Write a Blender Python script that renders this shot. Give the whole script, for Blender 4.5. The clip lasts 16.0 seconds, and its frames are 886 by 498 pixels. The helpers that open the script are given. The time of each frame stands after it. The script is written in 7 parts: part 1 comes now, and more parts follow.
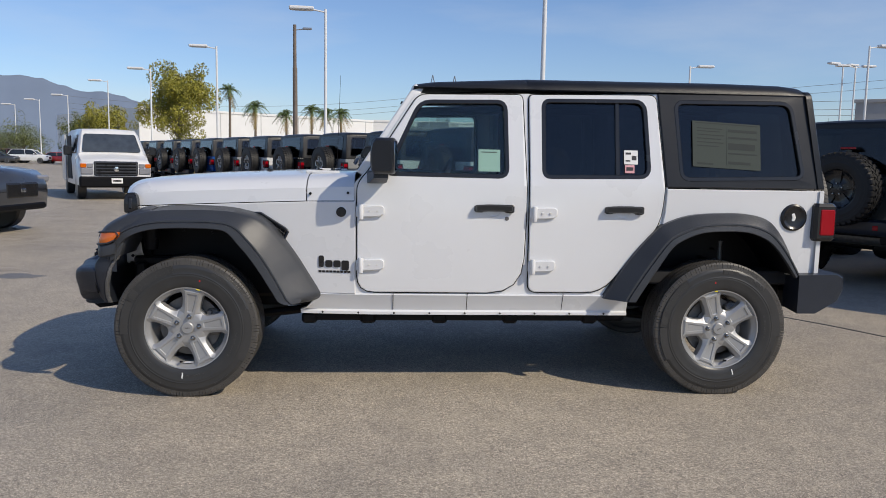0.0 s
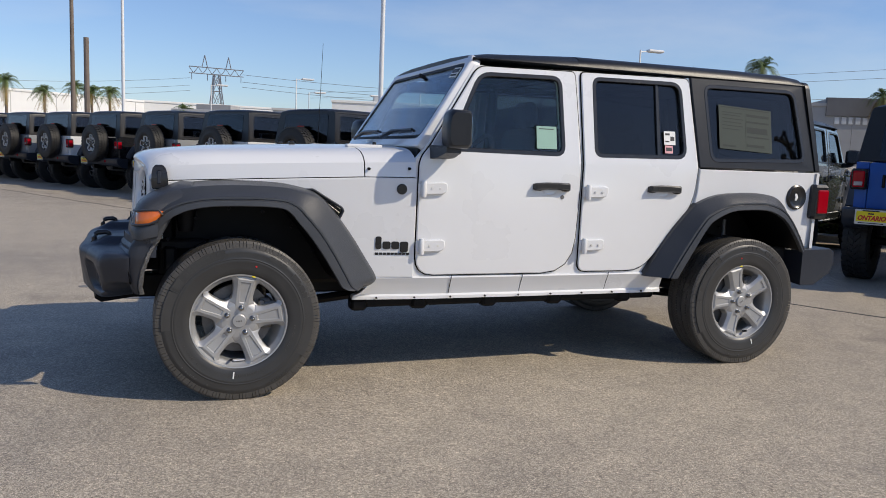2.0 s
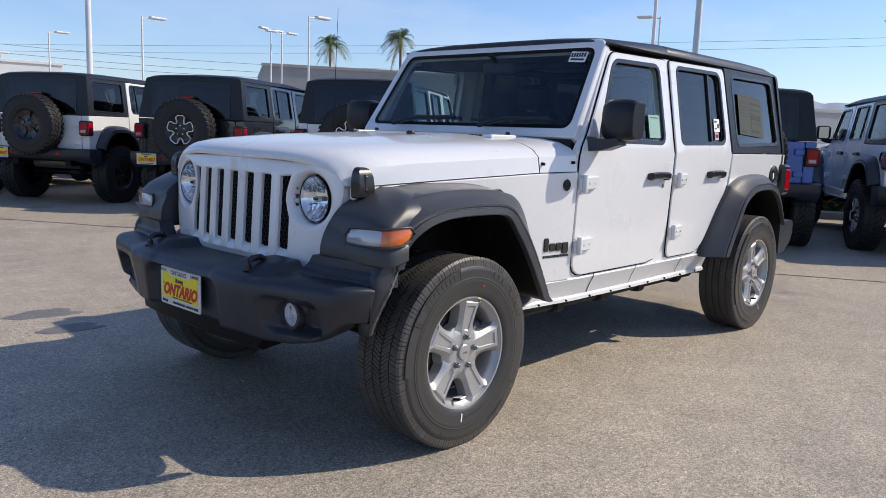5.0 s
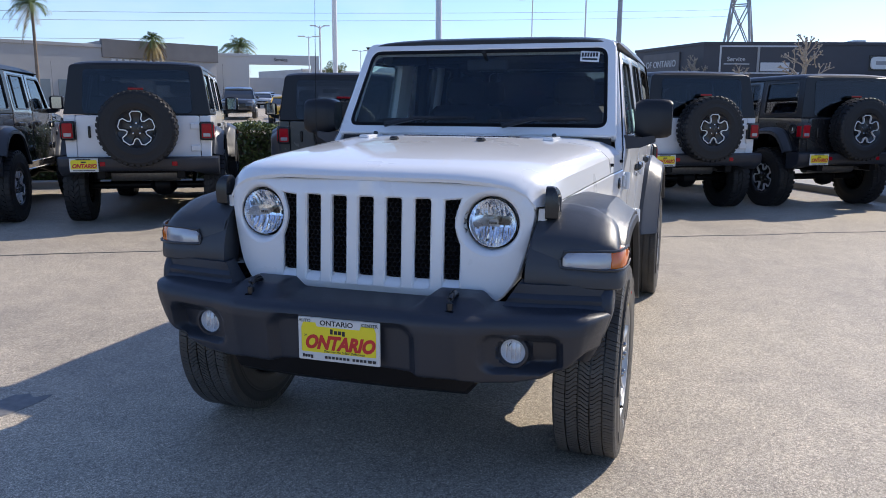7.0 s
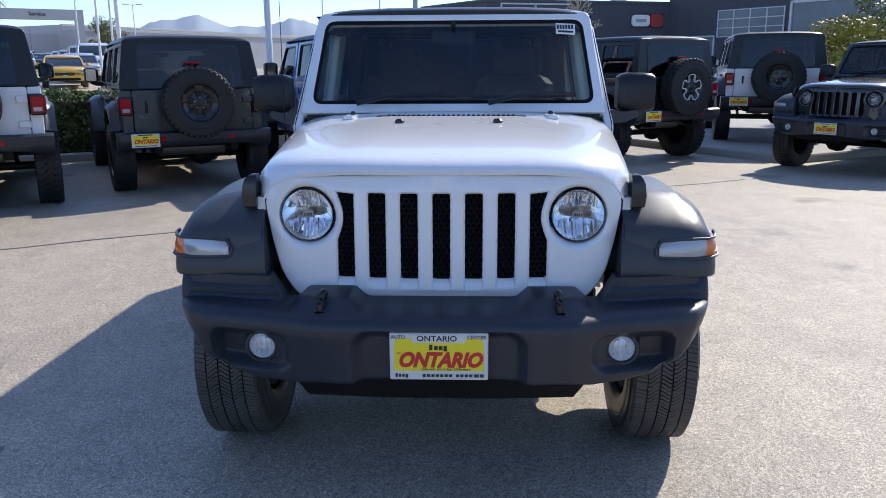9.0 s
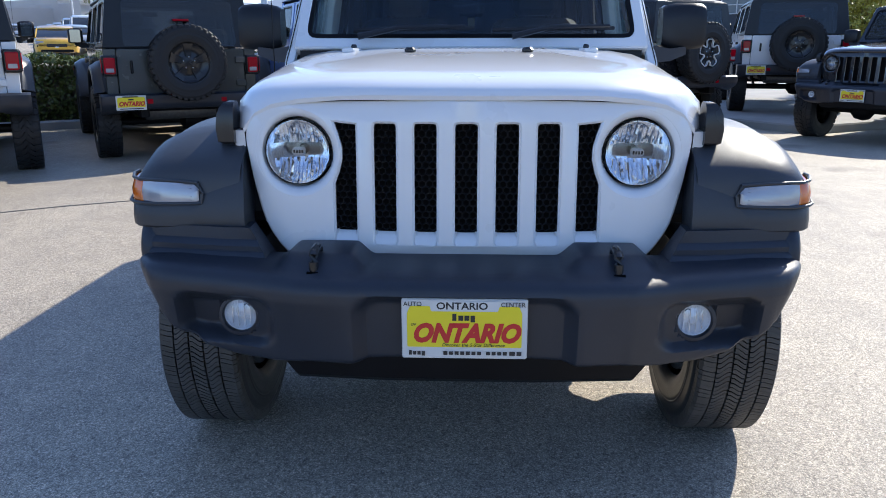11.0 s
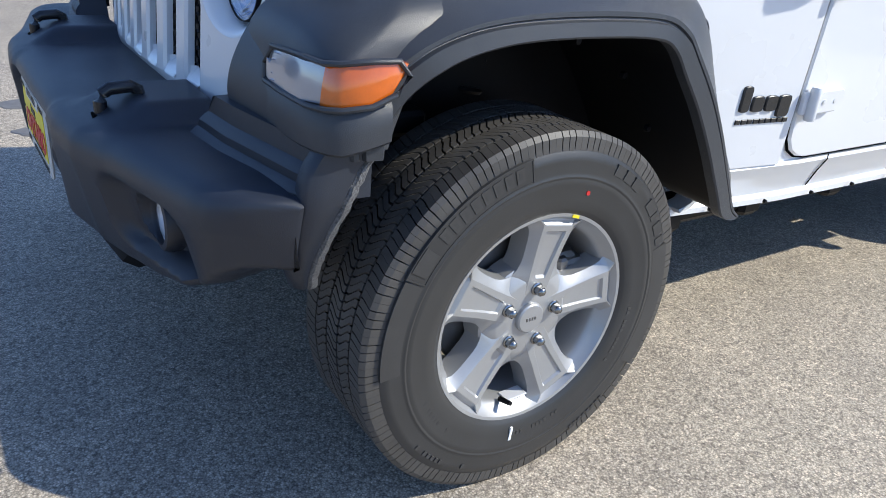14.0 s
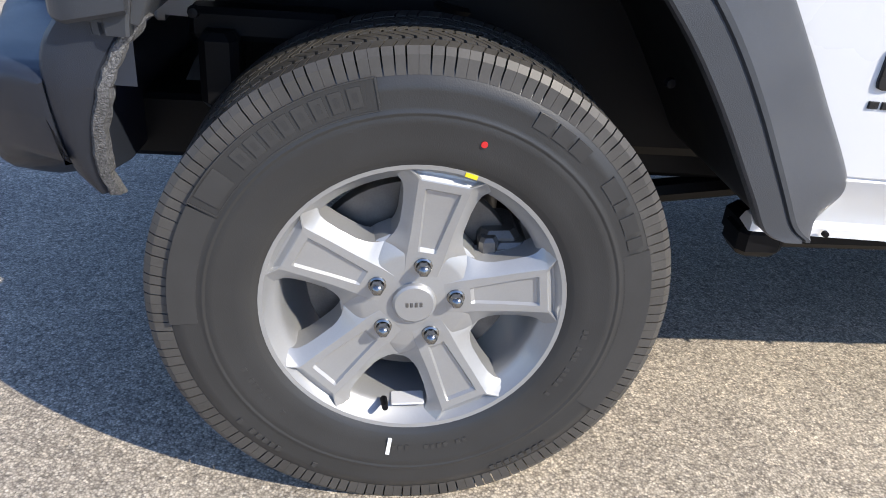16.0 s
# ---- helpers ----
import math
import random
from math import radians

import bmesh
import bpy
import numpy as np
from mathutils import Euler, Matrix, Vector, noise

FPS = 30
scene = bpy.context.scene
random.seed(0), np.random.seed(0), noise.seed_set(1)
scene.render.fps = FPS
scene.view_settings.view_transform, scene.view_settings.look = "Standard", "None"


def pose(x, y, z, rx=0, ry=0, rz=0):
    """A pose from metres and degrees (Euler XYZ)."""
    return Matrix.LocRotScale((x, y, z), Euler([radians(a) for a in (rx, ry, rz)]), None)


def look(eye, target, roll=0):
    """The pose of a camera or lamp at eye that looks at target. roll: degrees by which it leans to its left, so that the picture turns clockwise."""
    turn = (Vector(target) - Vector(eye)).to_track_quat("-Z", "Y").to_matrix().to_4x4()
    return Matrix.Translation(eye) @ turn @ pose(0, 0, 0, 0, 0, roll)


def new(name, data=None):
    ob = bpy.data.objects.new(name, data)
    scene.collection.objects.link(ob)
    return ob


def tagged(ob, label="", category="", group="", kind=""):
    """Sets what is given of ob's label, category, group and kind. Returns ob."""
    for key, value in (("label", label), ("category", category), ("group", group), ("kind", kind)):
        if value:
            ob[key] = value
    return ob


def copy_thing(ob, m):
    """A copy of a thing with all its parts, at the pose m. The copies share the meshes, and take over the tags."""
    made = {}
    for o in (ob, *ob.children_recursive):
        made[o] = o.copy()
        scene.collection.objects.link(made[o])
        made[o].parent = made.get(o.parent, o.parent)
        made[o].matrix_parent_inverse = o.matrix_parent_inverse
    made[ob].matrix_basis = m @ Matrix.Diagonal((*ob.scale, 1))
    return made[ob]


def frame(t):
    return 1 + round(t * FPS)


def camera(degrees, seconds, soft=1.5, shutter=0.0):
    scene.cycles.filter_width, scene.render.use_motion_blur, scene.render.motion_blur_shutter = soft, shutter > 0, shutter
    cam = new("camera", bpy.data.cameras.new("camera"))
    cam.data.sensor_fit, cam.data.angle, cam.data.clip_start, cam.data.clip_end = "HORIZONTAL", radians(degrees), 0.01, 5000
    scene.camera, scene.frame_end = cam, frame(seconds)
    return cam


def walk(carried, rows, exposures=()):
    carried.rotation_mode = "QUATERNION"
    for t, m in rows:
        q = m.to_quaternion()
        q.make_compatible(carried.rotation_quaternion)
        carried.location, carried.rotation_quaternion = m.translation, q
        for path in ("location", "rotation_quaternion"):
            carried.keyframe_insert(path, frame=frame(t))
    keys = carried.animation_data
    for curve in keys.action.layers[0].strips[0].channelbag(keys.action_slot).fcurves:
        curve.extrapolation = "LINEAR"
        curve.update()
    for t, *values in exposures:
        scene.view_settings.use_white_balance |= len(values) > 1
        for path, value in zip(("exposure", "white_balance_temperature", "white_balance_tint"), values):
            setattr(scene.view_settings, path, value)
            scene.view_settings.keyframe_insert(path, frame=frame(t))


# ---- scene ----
cam = camera(59.6, 16.0, soft=0.9)
METRES, EYE, TILT, LEAN, TURN = 11.382, 1.328, 0.0, 0.0, -4.286
ROWS = [
    (0.0, 0.0, 0.0, 0.0, 0.12, -6.56, -1.02),
    (0.5, -0.014, 0.0083, -0.0014, -3.2, -6.62, -1.36),
    (1.0, -0.0461, 0.0092, -0.006, -6.92, -6.67, -1.83),
    (1.5, -0.0881, 0.0163, -0.0104, -11.3, -6.82, -2.19),
    (2.0, -0.1324, 0.0362, -0.0097, -16.24, -7.0, -2.2),
    (2.5, -0.1782, 0.0577, -0.0066, -21.3, -7.32, -2.03),
    (3.0, -0.2123, 0.0864, -0.0072, -25.88, -7.55, -1.95),
    (3.5, -0.2348, 0.1124, -0.0077, -29.8, -7.72, -2.07),
    (6.0, -0.3579, 0.2445, -0.0025, -54.52, -9.24, -1.44),
    (6.5, -0.3761, 0.2874, 0.0013, -61.31, -9.63, -0.85),
    (7.0, -0.3924, 0.3263, 0.0042, -67.93, -10.11, -0.34),
    (7.5, -0.4028, 0.3617, 0.0101, -73.87, -10.77, -0.03),
    (8.0, -0.3997, 0.3927, 0.0132, -78.78, -11.4, 0.09),
    (10.5, -0.371, 0.4258, 0.0058, -85.02, -13.9, 0.19),
    (11.0, -0.3507, 0.4281, -0.0057, -83.55, -14.72, 0.05),
    (11.5, -0.3304, 0.4267, -0.0134, -80.69, -15.72, -0.06),
    (12.0, -0.324, 0.3968, -0.01, -73.52, -17.17, -0.39),
    (12.5, -0.3042, 0.3612, -0.0105, -63.8, -18.91, -1.15),
    (13.0, -0.2758, 0.322, -0.0089, -53.0, -20.89, -2.35),
    (13.5, -0.241, 0.2929, -0.0121, -41.28, -22.96, -3.74),
    (14.0, -0.1981, 0.2741, -0.0157, -28.99, -25.23, -4.93),
    (14.5, -0.159, 0.2653, -0.0185, -16.53, -27.26, -5.46),
    (15.0, -0.1307, 0.2717, -0.0224, -6.27, -28.37, -5.17),
    (15.5, -0.1237, 0.2788, -0.0277, -0.33, -28.66, -4.56),
    (16.0, -0.1239, 0.2799, -0.0283, -0.42, -28.08, -4.5),
]
walk(cam, [(t, pose(-0.422, -5.185, EYE, TILT, LEAN, TURN) @ pose(METRES * x, METRES * y, METRES * z, 90 + pitch, roll, yaw)) for t, x, y, z, yaw, pitch, roll in ROWS],
     [(0.0, 0.22, 6900, 10), (1.0, 0.24, 6950, 10), (2.5, 0.36, 6950, 11), (3.5, 0.42, 6900, 11), (6.0, 0.74, 6700, 12), (8.0, 0.96, 6350, 12), (10.5, 1.10, 6300, 9), (12.5, 1.43, 6150, 8), (13.5, 1.04, 6050, 6), (14.5, 0.96, 6300, 9), (16.0, 1.14, 6500, 10)])


# ---- world, sun ----
SUN_WAY = Vector((0.98, -0.77, 1.0)).normalized()
world = bpy.data.worlds.new("sky")
scene.world = world
world.use_nodes = True
wn = world.node_tree.nodes
sky = wn.new("ShaderNodeTexSky")
sky.sky_type = "NISHITA"
sky.sun_disc = False
sky.sun_elevation = math.asin(SUN_WAY.z)
sky.sun_rotation = math.atan2(SUN_WAY.x, SUN_WAY.y)
sky.air_density, sky.dust_density, sky.ozone_density = 1.0, 0.40, 3.0
wn["Background"].inputs["Strength"].default_value = 0.093
tint = wn.new("ShaderNodeVectorMath")
tint.operation = "MULTIPLY"
tint.inputs[1].default_value = (0.86, 0.97, 1.21)
world.node_tree.links.new(sky.outputs[0], tint.inputs[0])
veil_at = wn.new("ShaderNodeTexCoord")
veil_map = wn.new("ShaderNodeMapping")
veil_map.inputs["Scale"].default_value = (1.3, 2.6, 7.0)
veil_map.inputs["Rotation"].default_value = (0.12, 0.05, 0.6)
veil = wn.new("ShaderNodeTexNoise")
veil.inputs["Scale"].default_value, veil.inputs["Detail"].default_value, veil.inputs["Roughness"].default_value = 1.6, 7, 0.55
veil_amount = wn.new("ShaderNodeMapRange")
veil_amount.inputs["From Min"].default_value, veil_amount.inputs["From Max"].default_value = 0.46, 0.78
veil_amount.inputs["To Min"].default_value, veil_amount.inputs["To Max"].default_value = 0.0, 0.30
veil_mix = wn.new("ShaderNodeMix")
veil_mix.data_type = "RGBA"
veil_mix.inputs[7].default_value = (6.2, 6.7, 7.4, 1)
world.node_tree.links.new(veil_at.outputs["Generated"], veil_map.inputs[0])
world.node_tree.links.new(veil_map.outputs[0], veil.inputs["Vector"])
world.node_tree.links.new(veil.outputs[0], veil_amount.inputs[0])
world.node_tree.links.new(veil_amount.outputs[0], veil_mix.inputs[0])
world.node_tree.links.new(tint.outputs[0], veil_mix.inputs[6])
world.node_tree.links.new(veil_mix.outputs[2], wn["Background"].inputs["Color"])
sun_data = bpy.data.lights.new("sun", "SUN")
sun_data.energy, sun_data.angle, sun_data.color = 2.9, radians(0.53), (1.0, 0.92, 0.79)
sun = new("sun", sun_data)
sun.matrix_world = look(SUN_WAY * 60, (0, 0, 0))


# ---- materials ----
def nodes_of(name):
    m = bpy.data.materials.new(name)
    m.use_nodes = True
    return m, m.node_tree, m.node_tree.nodes["Principled BSDF"]


def surface(name, color, rough=0.5, metal=0.0, var=0.08, scale=6.0, bump=0.0, grain=300.0, coat=0.0, rough_var=0.08, spec=0.5, rand=0.0):
    """Paint, plastic, rubber or metal: two scales of colour and gloss variation and a fine relief."""
    m, tree, bsdf = nodes_of(name)
    n, link = tree.nodes, tree.links.new
    co = n.new("ShaderNodeTexCoord")
    big = n.new("ShaderNodeTexNoise")
    big.inputs["Scale"].default_value, big.inputs["Detail"].default_value = scale, 5
    fine = n.new("ShaderNodeTexNoise")
    fine.inputs["Scale"].default_value, fine.inputs["Detail"].default_value = grain, 2
    link(co.outputs["Object"], big.inputs["Vector"])
    link(co.outputs["Object"], fine.inputs["Vector"])
    add = n.new("ShaderNodeMath")
    add.operation = "MULTIPLY_ADD"
    link(fine.outputs[0], add.inputs[0])
    add.inputs[1].default_value = 0.35
    link(big.outputs[0], add.inputs[2])
    ramp = n.new("ShaderNodeMapRange")
    ramp.inputs["From Min"].default_value, ramp.inputs["From Max"].default_value = 0.35, 1.0
    ramp.inputs["To Min"].default_value, ramp.inputs["To Max"].default_value = 1 - var, 1 + var
    link(add.outputs[0], ramp.inputs[0])
    value = ramp.outputs[0]
    if rand:
        info = n.new("ShaderNodeObjectInfo")
        r = n.new("ShaderNodeMapRange")
        r.inputs["To Min"].default_value, r.inputs["To Max"].default_value = 1 - rand, 1 + rand
        link(info.outputs["Random"], r.inputs[0])
        mul = n.new("ShaderNodeMath")
        mul.operation = "MULTIPLY"
        link(value, mul.inputs[0])
        link(r.outputs[0], mul.inputs[1])
        value = mul.outputs[0]
    mix = n.new("ShaderNodeVectorMath")
    mix.operation = "SCALE"
    mix.inputs[0].default_value = color
    link(value, mix.inputs["Scale"])
    link(mix.outputs[0], bsdf.inputs["Base Color"])
    rr = n.new("ShaderNodeMapRange")
    rr.inputs["To Min"].default_value, rr.inputs["To Max"].default_value = max(0.02, rough - rough_var), min(1, rough + rough_var)
    link(big.outputs[0], rr.inputs[0])
    link(rr.outputs[0], bsdf.inputs["Roughness"])
    bsdf.inputs["Metallic"].default_value = metal
    bsdf.inputs["Coat Weight"].default_value = coat
    bsdf.inputs["Coat Roughness"].default_value = 0.03
    bsdf.inputs["Specular IOR Level"].default_value = spec
    if bump:
        b = n.new("ShaderNodeBump")
        b.inputs["Strength"].default_value, b.inputs["Distance"].default_value = 1.0, bump
        link(fine.outputs[0], b.inputs["Height"])
        link(b.outputs[0], bsdf.inputs["Normal"])
    return m


def glass(name, tint, rough=0.0, base=0.04):
    """Tinted pane: what is behind it shows through the tint, the front mirrors by Fresnel."""
    m, tree, bsdf = nodes_of(name)
    n, link = tree.nodes, tree.links.new
    n.remove(bsdf)
    clear = n.new("ShaderNodeBsdfTransparent")
    clear.inputs[0].default_value = (*tint, 1)
    gloss = n.new("ShaderNodeBsdfGlossy")
    gloss.inputs["Roughness"].default_value = rough
    gloss.inputs["Color"].default_value = (0.95, 0.97, 1.0, 1)
    fr = n.new("ShaderNodeLayerWeight")
    fr.inputs[0].default_value = 0.5
    power = n.new("ShaderNodeMath")
    power.operation = "POWER"
    power.inputs[1].default_value = 5.0
    link(fr.outputs["Facing"], power.inputs[0])
    up = n.new("ShaderNodeMath")
    up.operation = "MULTIPLY_ADD"
    up.inputs[1].default_value = 0.95 - base
    up.inputs[2].default_value = 0.035 + base
    link(power.outputs[0], up.inputs[0])
    mix = n.new("ShaderNodeMixShader")
    link(up.outputs[0], mix.inputs[0])
    link(clear.outputs[0], mix.inputs[1])
    link(gloss.outputs[0], mix.inputs[2])
    link(mix.outputs[0], n["Material Output"].inputs[0])
    return m


def asphalt_mat():
    m, tree, bsdf = nodes_of("worn_asphalt")
    n, link = tree.nodes, tree.links.new
    co = n.new("ShaderNodeTexCoord").outputs["Object"]

    def noise_tex(scale, detail=4, rough=0.6):
        t = n.new("ShaderNodeTexNoise")
        t.inputs["Scale"].default_value, t.inputs["Detail"].default_value, t.inputs["Roughness"].default_value = scale, detail, rough
        link(co, t.inputs["Vector"])
        return t.outputs[0]

    def ramp(src, stops):
        r = n.new("ShaderNodeValToRGB")
        e = r.color_ramp.elements
        for k, (at, c) in enumerate(stops):
            el = e[k] if k < 2 else e.new(at)
            el.position, el.color = at, (*c, 1)
        link(src, r.inputs[0])
        return r.outputs[0]

    def mix(kind, fac, a, b):
        x = n.new("ShaderNodeMix")
        x.data_type, x.blend_type = "RGBA", kind
        if isinstance(fac, float):
            x.inputs[0].default_value = fac
        else:
            link(fac, x.inputs[0])
        link(a, x.inputs[6])
        link(b, x.inputs[7])
        return x.outputs[2]

    vor = n.new("ShaderNodeTexVoronoi")
    vor.inputs["Scale"].default_value = 215
    vor.inputs["Randomness"].default_value = 1
    link(co, vor.inputs["Vector"])
    sep = n.new("ShaderNodeSeparateColor")
    link(vor.outputs["Color"], sep.inputs[0])
    stones = ramp(sep.outputs[0], [(0.0, (0.24, 0.219, 0.192)), (0.22, (0.37, 0.338, 0.289)), (0.55, (0.475, 0.432, 0.366)), (0.88, (0.565, 0.517, 0.441)), (1.0, (0.66, 0.62, 0.545))])
    gaps = ramp(vor.outputs["Distance"], [(0.25, (1.05, 1.05, 1.05)), (0.75, (0.55, 0.54, 0.53))])
    col = mix("MULTIPLY", 1.0, stones, gaps)
    clump = ramp(noise_tex(46.0, 3, 0.7), [(0.36, (0.90, 0.90, 0.90)), (0.52, (1.0, 1.0, 1.0)), (0.66, (1.09, 1.085, 1.08))])
    col = mix("MULTIPLY", 1.0, col, clump)
    coarse = n.new("ShaderNodeTexVoronoi")
    coarse.inputs["Scale"].default_value = 105
    link(co, coarse.inputs["Vector"])
    csep = n.new("ShaderNodeSeparateColor")
    link(coarse.outputs["Color"], csep.inputs[0])
    pebbles = ramp(csep.outputs[0], [(0.10, (0.80, 0.80, 0.81)), (0.30, (0.97, 0.97, 0.97)), (0.75, (1.03, 1.03, 1.02)), (0.95, (1.24, 1.23, 1.21))])
    col = mix("MULTIPLY", 1.0, col, pebbles)
    patches = ramp(noise_tex(0.35, 6), [(0.3, (0.80, 0.79, 0.78)), (0.5, (1.10, 1.06, 1.01)), (0.7, (1.22, 1.18, 1.10))])
    col = mix("MULTIPLY", 1.0, col, patches)
    mid = ramp(noise_tex(4.0, 5), [(0.3, (0.88, 0.88, 0.88)), (0.7, (1.1, 1.09, 1.07))])
    col = mix("MULTIPLY", 1.0, col, mid)
    oil = ramp(noise_tex(0.9, 3, 0.4), [(0.66, (1, 1, 1)), (0.74, (0.62, 0.62, 0.64))])
    col = mix("MULTIPLY", 1.0, col, oil)
    link(col, bsdf.inputs["Base Color"])
    bsdf.inputs["Roughness"].default_value = 0.62
    bsdf.inputs["Diffuse Roughness"].default_value = 0.0
    bsdf.inputs["Specular IOR Level"].default_value = 0.26
    h = n.new("ShaderNodeMath")
    h.operation = "MULTIPLY_ADD"
    link(sep.outputs[1], h.inputs[0])
    h.inputs[1].default_value = 0.6
    inv = n.new("ShaderNodeMath")
    inv.operation = "SUBTRACT"
    inv.inputs[0].default_value = 1.0
    link(vor.outputs["Distance"], inv.inputs[1])
    link(inv.outputs[0], h.inputs[2])
    b = n.new("ShaderNodeBump")
    b.inputs["Strength"].default_value, b.inputs["Distance"].default_value = 0.5, 0.0018
    link(h.outputs[0], b.inputs["Height"])
    link(b.outputs[0], bsdf.inputs["Normal"])
    return m


WHITE = surface("white_car_paint", (0.715, 0.722, 0.73), 0.28, var=0.012, scale=3, coat=0.7, rough_var=0.03)
BLACK = surface("black_car_paint", (0.012, 0.012, 0.014), 0.25, var=0.1, coat=1.0)
SILVER = surface("silver_metallic_paint", (0.42, 0.43, 0.44), 0.35, metal=0.4, var=0.04, coat=1.0)
BLUE = surface("blue_car_paint", (0.012, 0.10, 0.42), 0.3, metal=0.2, var=0.05, coat=1.0)
SARGE = surface("dark_green_grey_paint", (0.040, 0.046, 0.044), 0.25, var=0.05, coat=1.0)
PLASTIC = surface("textured_black_plastic", (0.018, 0.022, 0.032), 0.41, var=0.14, scale=7, bump=0.0004, grain=900, spec=0.5)
FLAREPLASTIC = surface("grained_grey_black_plastic", (0.039, 0.042, 0.048), 0.37, var=0.14, scale=6, bump=0.0004, grain=900, spec=0.45)
HARDTOP = surface("black_moulded_hardtop", (0.011, 0.012, 0.015), 0.36, var=0.10, scale=5, bump=0.0003, grain=900, spec=0.35)
GLOSSBLACK = surface("gloss_black_plastic", (0.015, 0.015, 0.016), 0.25, var=0.1)
# The shade in slots, gaps and joints is put into this near-black colour.
CAVITY = surface("gap_shade_black", (0.003, 0.003, 0.003), 0.9, var=0.1, spec=0.03)
MESHBLACK = surface("black_grille_plastic", (0.022, 0.022, 0.024), 0.35, var=0.1, spec=0.5)
DARK = surface("black_underbody", (0.005, 0.005, 0.006), 0.45, var=0.25, scale=9, spec=0.15)
INTERIOR = surface("charcoal_interior", (0.016, 0.016, 0.018), 0.8, var=0.15, scale=12, bump=0.0005)
RUBBER = surface("tyre_rubber", (0.034, 0.034, 0.034), 0.38, var=0.16, scale=9, bump=0.0002, grain=500, spec=0.45)
OFFROAD = surface("black_mud_tyre_rubber", (0.019, 0.019, 0.020), 0.55, var=0.16, scale=9, bump=0.0002, grain=500, spec=0.3)
# Lighter than the side wall: dust, plus sun on the tread painted in.
TREAD = surface("dusty_sunlit_tread_rubber", (0.070, 0.066, 0.061), 0.46, var=0.25, scale=14, spec=0.3)
RUBBER2 = surface("tyre_rubber_relief", (0.044, 0.0435, 0.043), 0.34, var=0.12, scale=20, spec=0.4)
ALLOY = surface("silver_painted_alloy", (0.372, 0.374, 0.376), 0.42, metal=0.5, var=0.06, scale=15, coat=0.4, rough_var=0.05)
STEELGREY = surface("cast_iron_grey", (0.16, 0.155, 0.15), 0.5, metal=0.7, var=0.3, scale=30)
REFLECTOR = surface("lamp_reflector", (0.90, 0.91, 0.93), 0.10, metal=0.85, var=0.06, scale=60, rough_var=0.05)
FOGREFLECTOR = surface("fog_lamp_reflector", (0.86, 0.87, 0.90), 0.18, metal=0.25, var=0.06, scale=60, rough_var=0.05)
CHROME = surface("chrome", (0.85, 0.86, 0.88), 0.08, metal=1.0, var=0.02, rough_var=0.04)
MIRROR = surface("mirror_glass", (0.30, 0.31, 0.33), 0.05, metal=1.0, var=0.02, rough_var=0.02)
LUG = surface("dark_chrome_nut", (0.28, 0.28, 0.28), 0.22, metal=1.0, var=0.1, scale=40)
MACHINED = surface("machined_alloy", (0.75, 0.75, 0.76), 0.35, metal=0.25, var=0.05)
RED_LENS = surface("red_lamp_lens", (0.33, 0.002, 0.010), 0.15, var=0.1, coat=0.15, spec=0.25)
AMBER = surface("amber_lamp_lens", (0.62, 0.125, 0.006), 0.12, var=0.12, scale=40, coat=1.0)
CLEARLENS = surface("clear_lamp_lens", (0.33, 0.335, 0.36), 0.16, var=0.05, scale=25, coat=1.0, metal=0.3)
PAPER = surface("white_paper", (0.78, 0.78, 0.76), 0.7, var=0.03)
GREENPAPER = surface("pale_green_sheet", (0.25, 0.43, 0.36), 0.6, var=0.04)
INK = surface("black_ink", (0.02, 0.02, 0.022), 0.5)
REDINK = surface("red_ink", (0.55, 0.02, 0.02), 0.5)
PINK = surface("pink_sticker", (0.70, 0.35, 0.38), 0.6)
YELLOW = surface("yellow_plate", (0.80, 0.66, 0.02), 0.45, var=0.03)
WHITEPLASTIC = surface("white_plate_frame", (0.62, 0.62, 0.60), 0.4, var=0.04)
TINT = glass("tinted_privacy_glass", (0.27, 0.29, 0.31), base=0.005)
TINTLIGHT = glass("light_tinted_glass", (0.74, 0.82, 0.81), base=0.0)
SCREENGLASS = glass("windscreen_glass", (0.80, 0.85, 0.86), base=0.0)
LENSGLASS = glass("lamp_glass", (0.92, 0.94, 0.96), base=0.02)
SPECKLED = surface("speckled_foam_edge", (0.11, 0.11, 0.112), 0.5, var=0.95, scale=260, bump=0.003, grain=420, spec=0.6)
ASPHALT = asphalt_mat()


# ---- mesh helpers ----
def fill2d(loops):
    """Triangles over an outline (the first loop) with holes (the others), as indices into all their points."""
    bm = bmesh.new()
    edges, k = [], 0
    for loop in loops:
        vs = [bm.verts.new((u, v, 0)) for u, v in loop]
        for i, w in enumerate(vs):
            w.index = k + i
        edges += [bm.edges.new((vs[i], vs[(i + 1) % len(vs)])) for i in range(len(vs))]
        k += len(vs)
    bm.verts.index_update()
    bmesh.ops.triangle_fill(bm, use_beauty=True, use_dissolve=False, edges=edges, normal=(0, 0, 1))
    tris = [tuple(w.index for w in f.verts) for f in bm.faces]
    bm.free()
    return tris


def split_at(p, cuts):
    """Adds points to an outline where it crosses the heights."""
    for c in cuts:
        out = []
        for i, (u, v) in enumerate(p):
            out.append((u, v))
            a, b = p[(i + 1) % len(p)]
            if (v - c) * (b - c) < -1e-9:
                t = (c - v) / (b - v)
                out.append((u + t * (a - u), c))
        p = out
    return list(p)


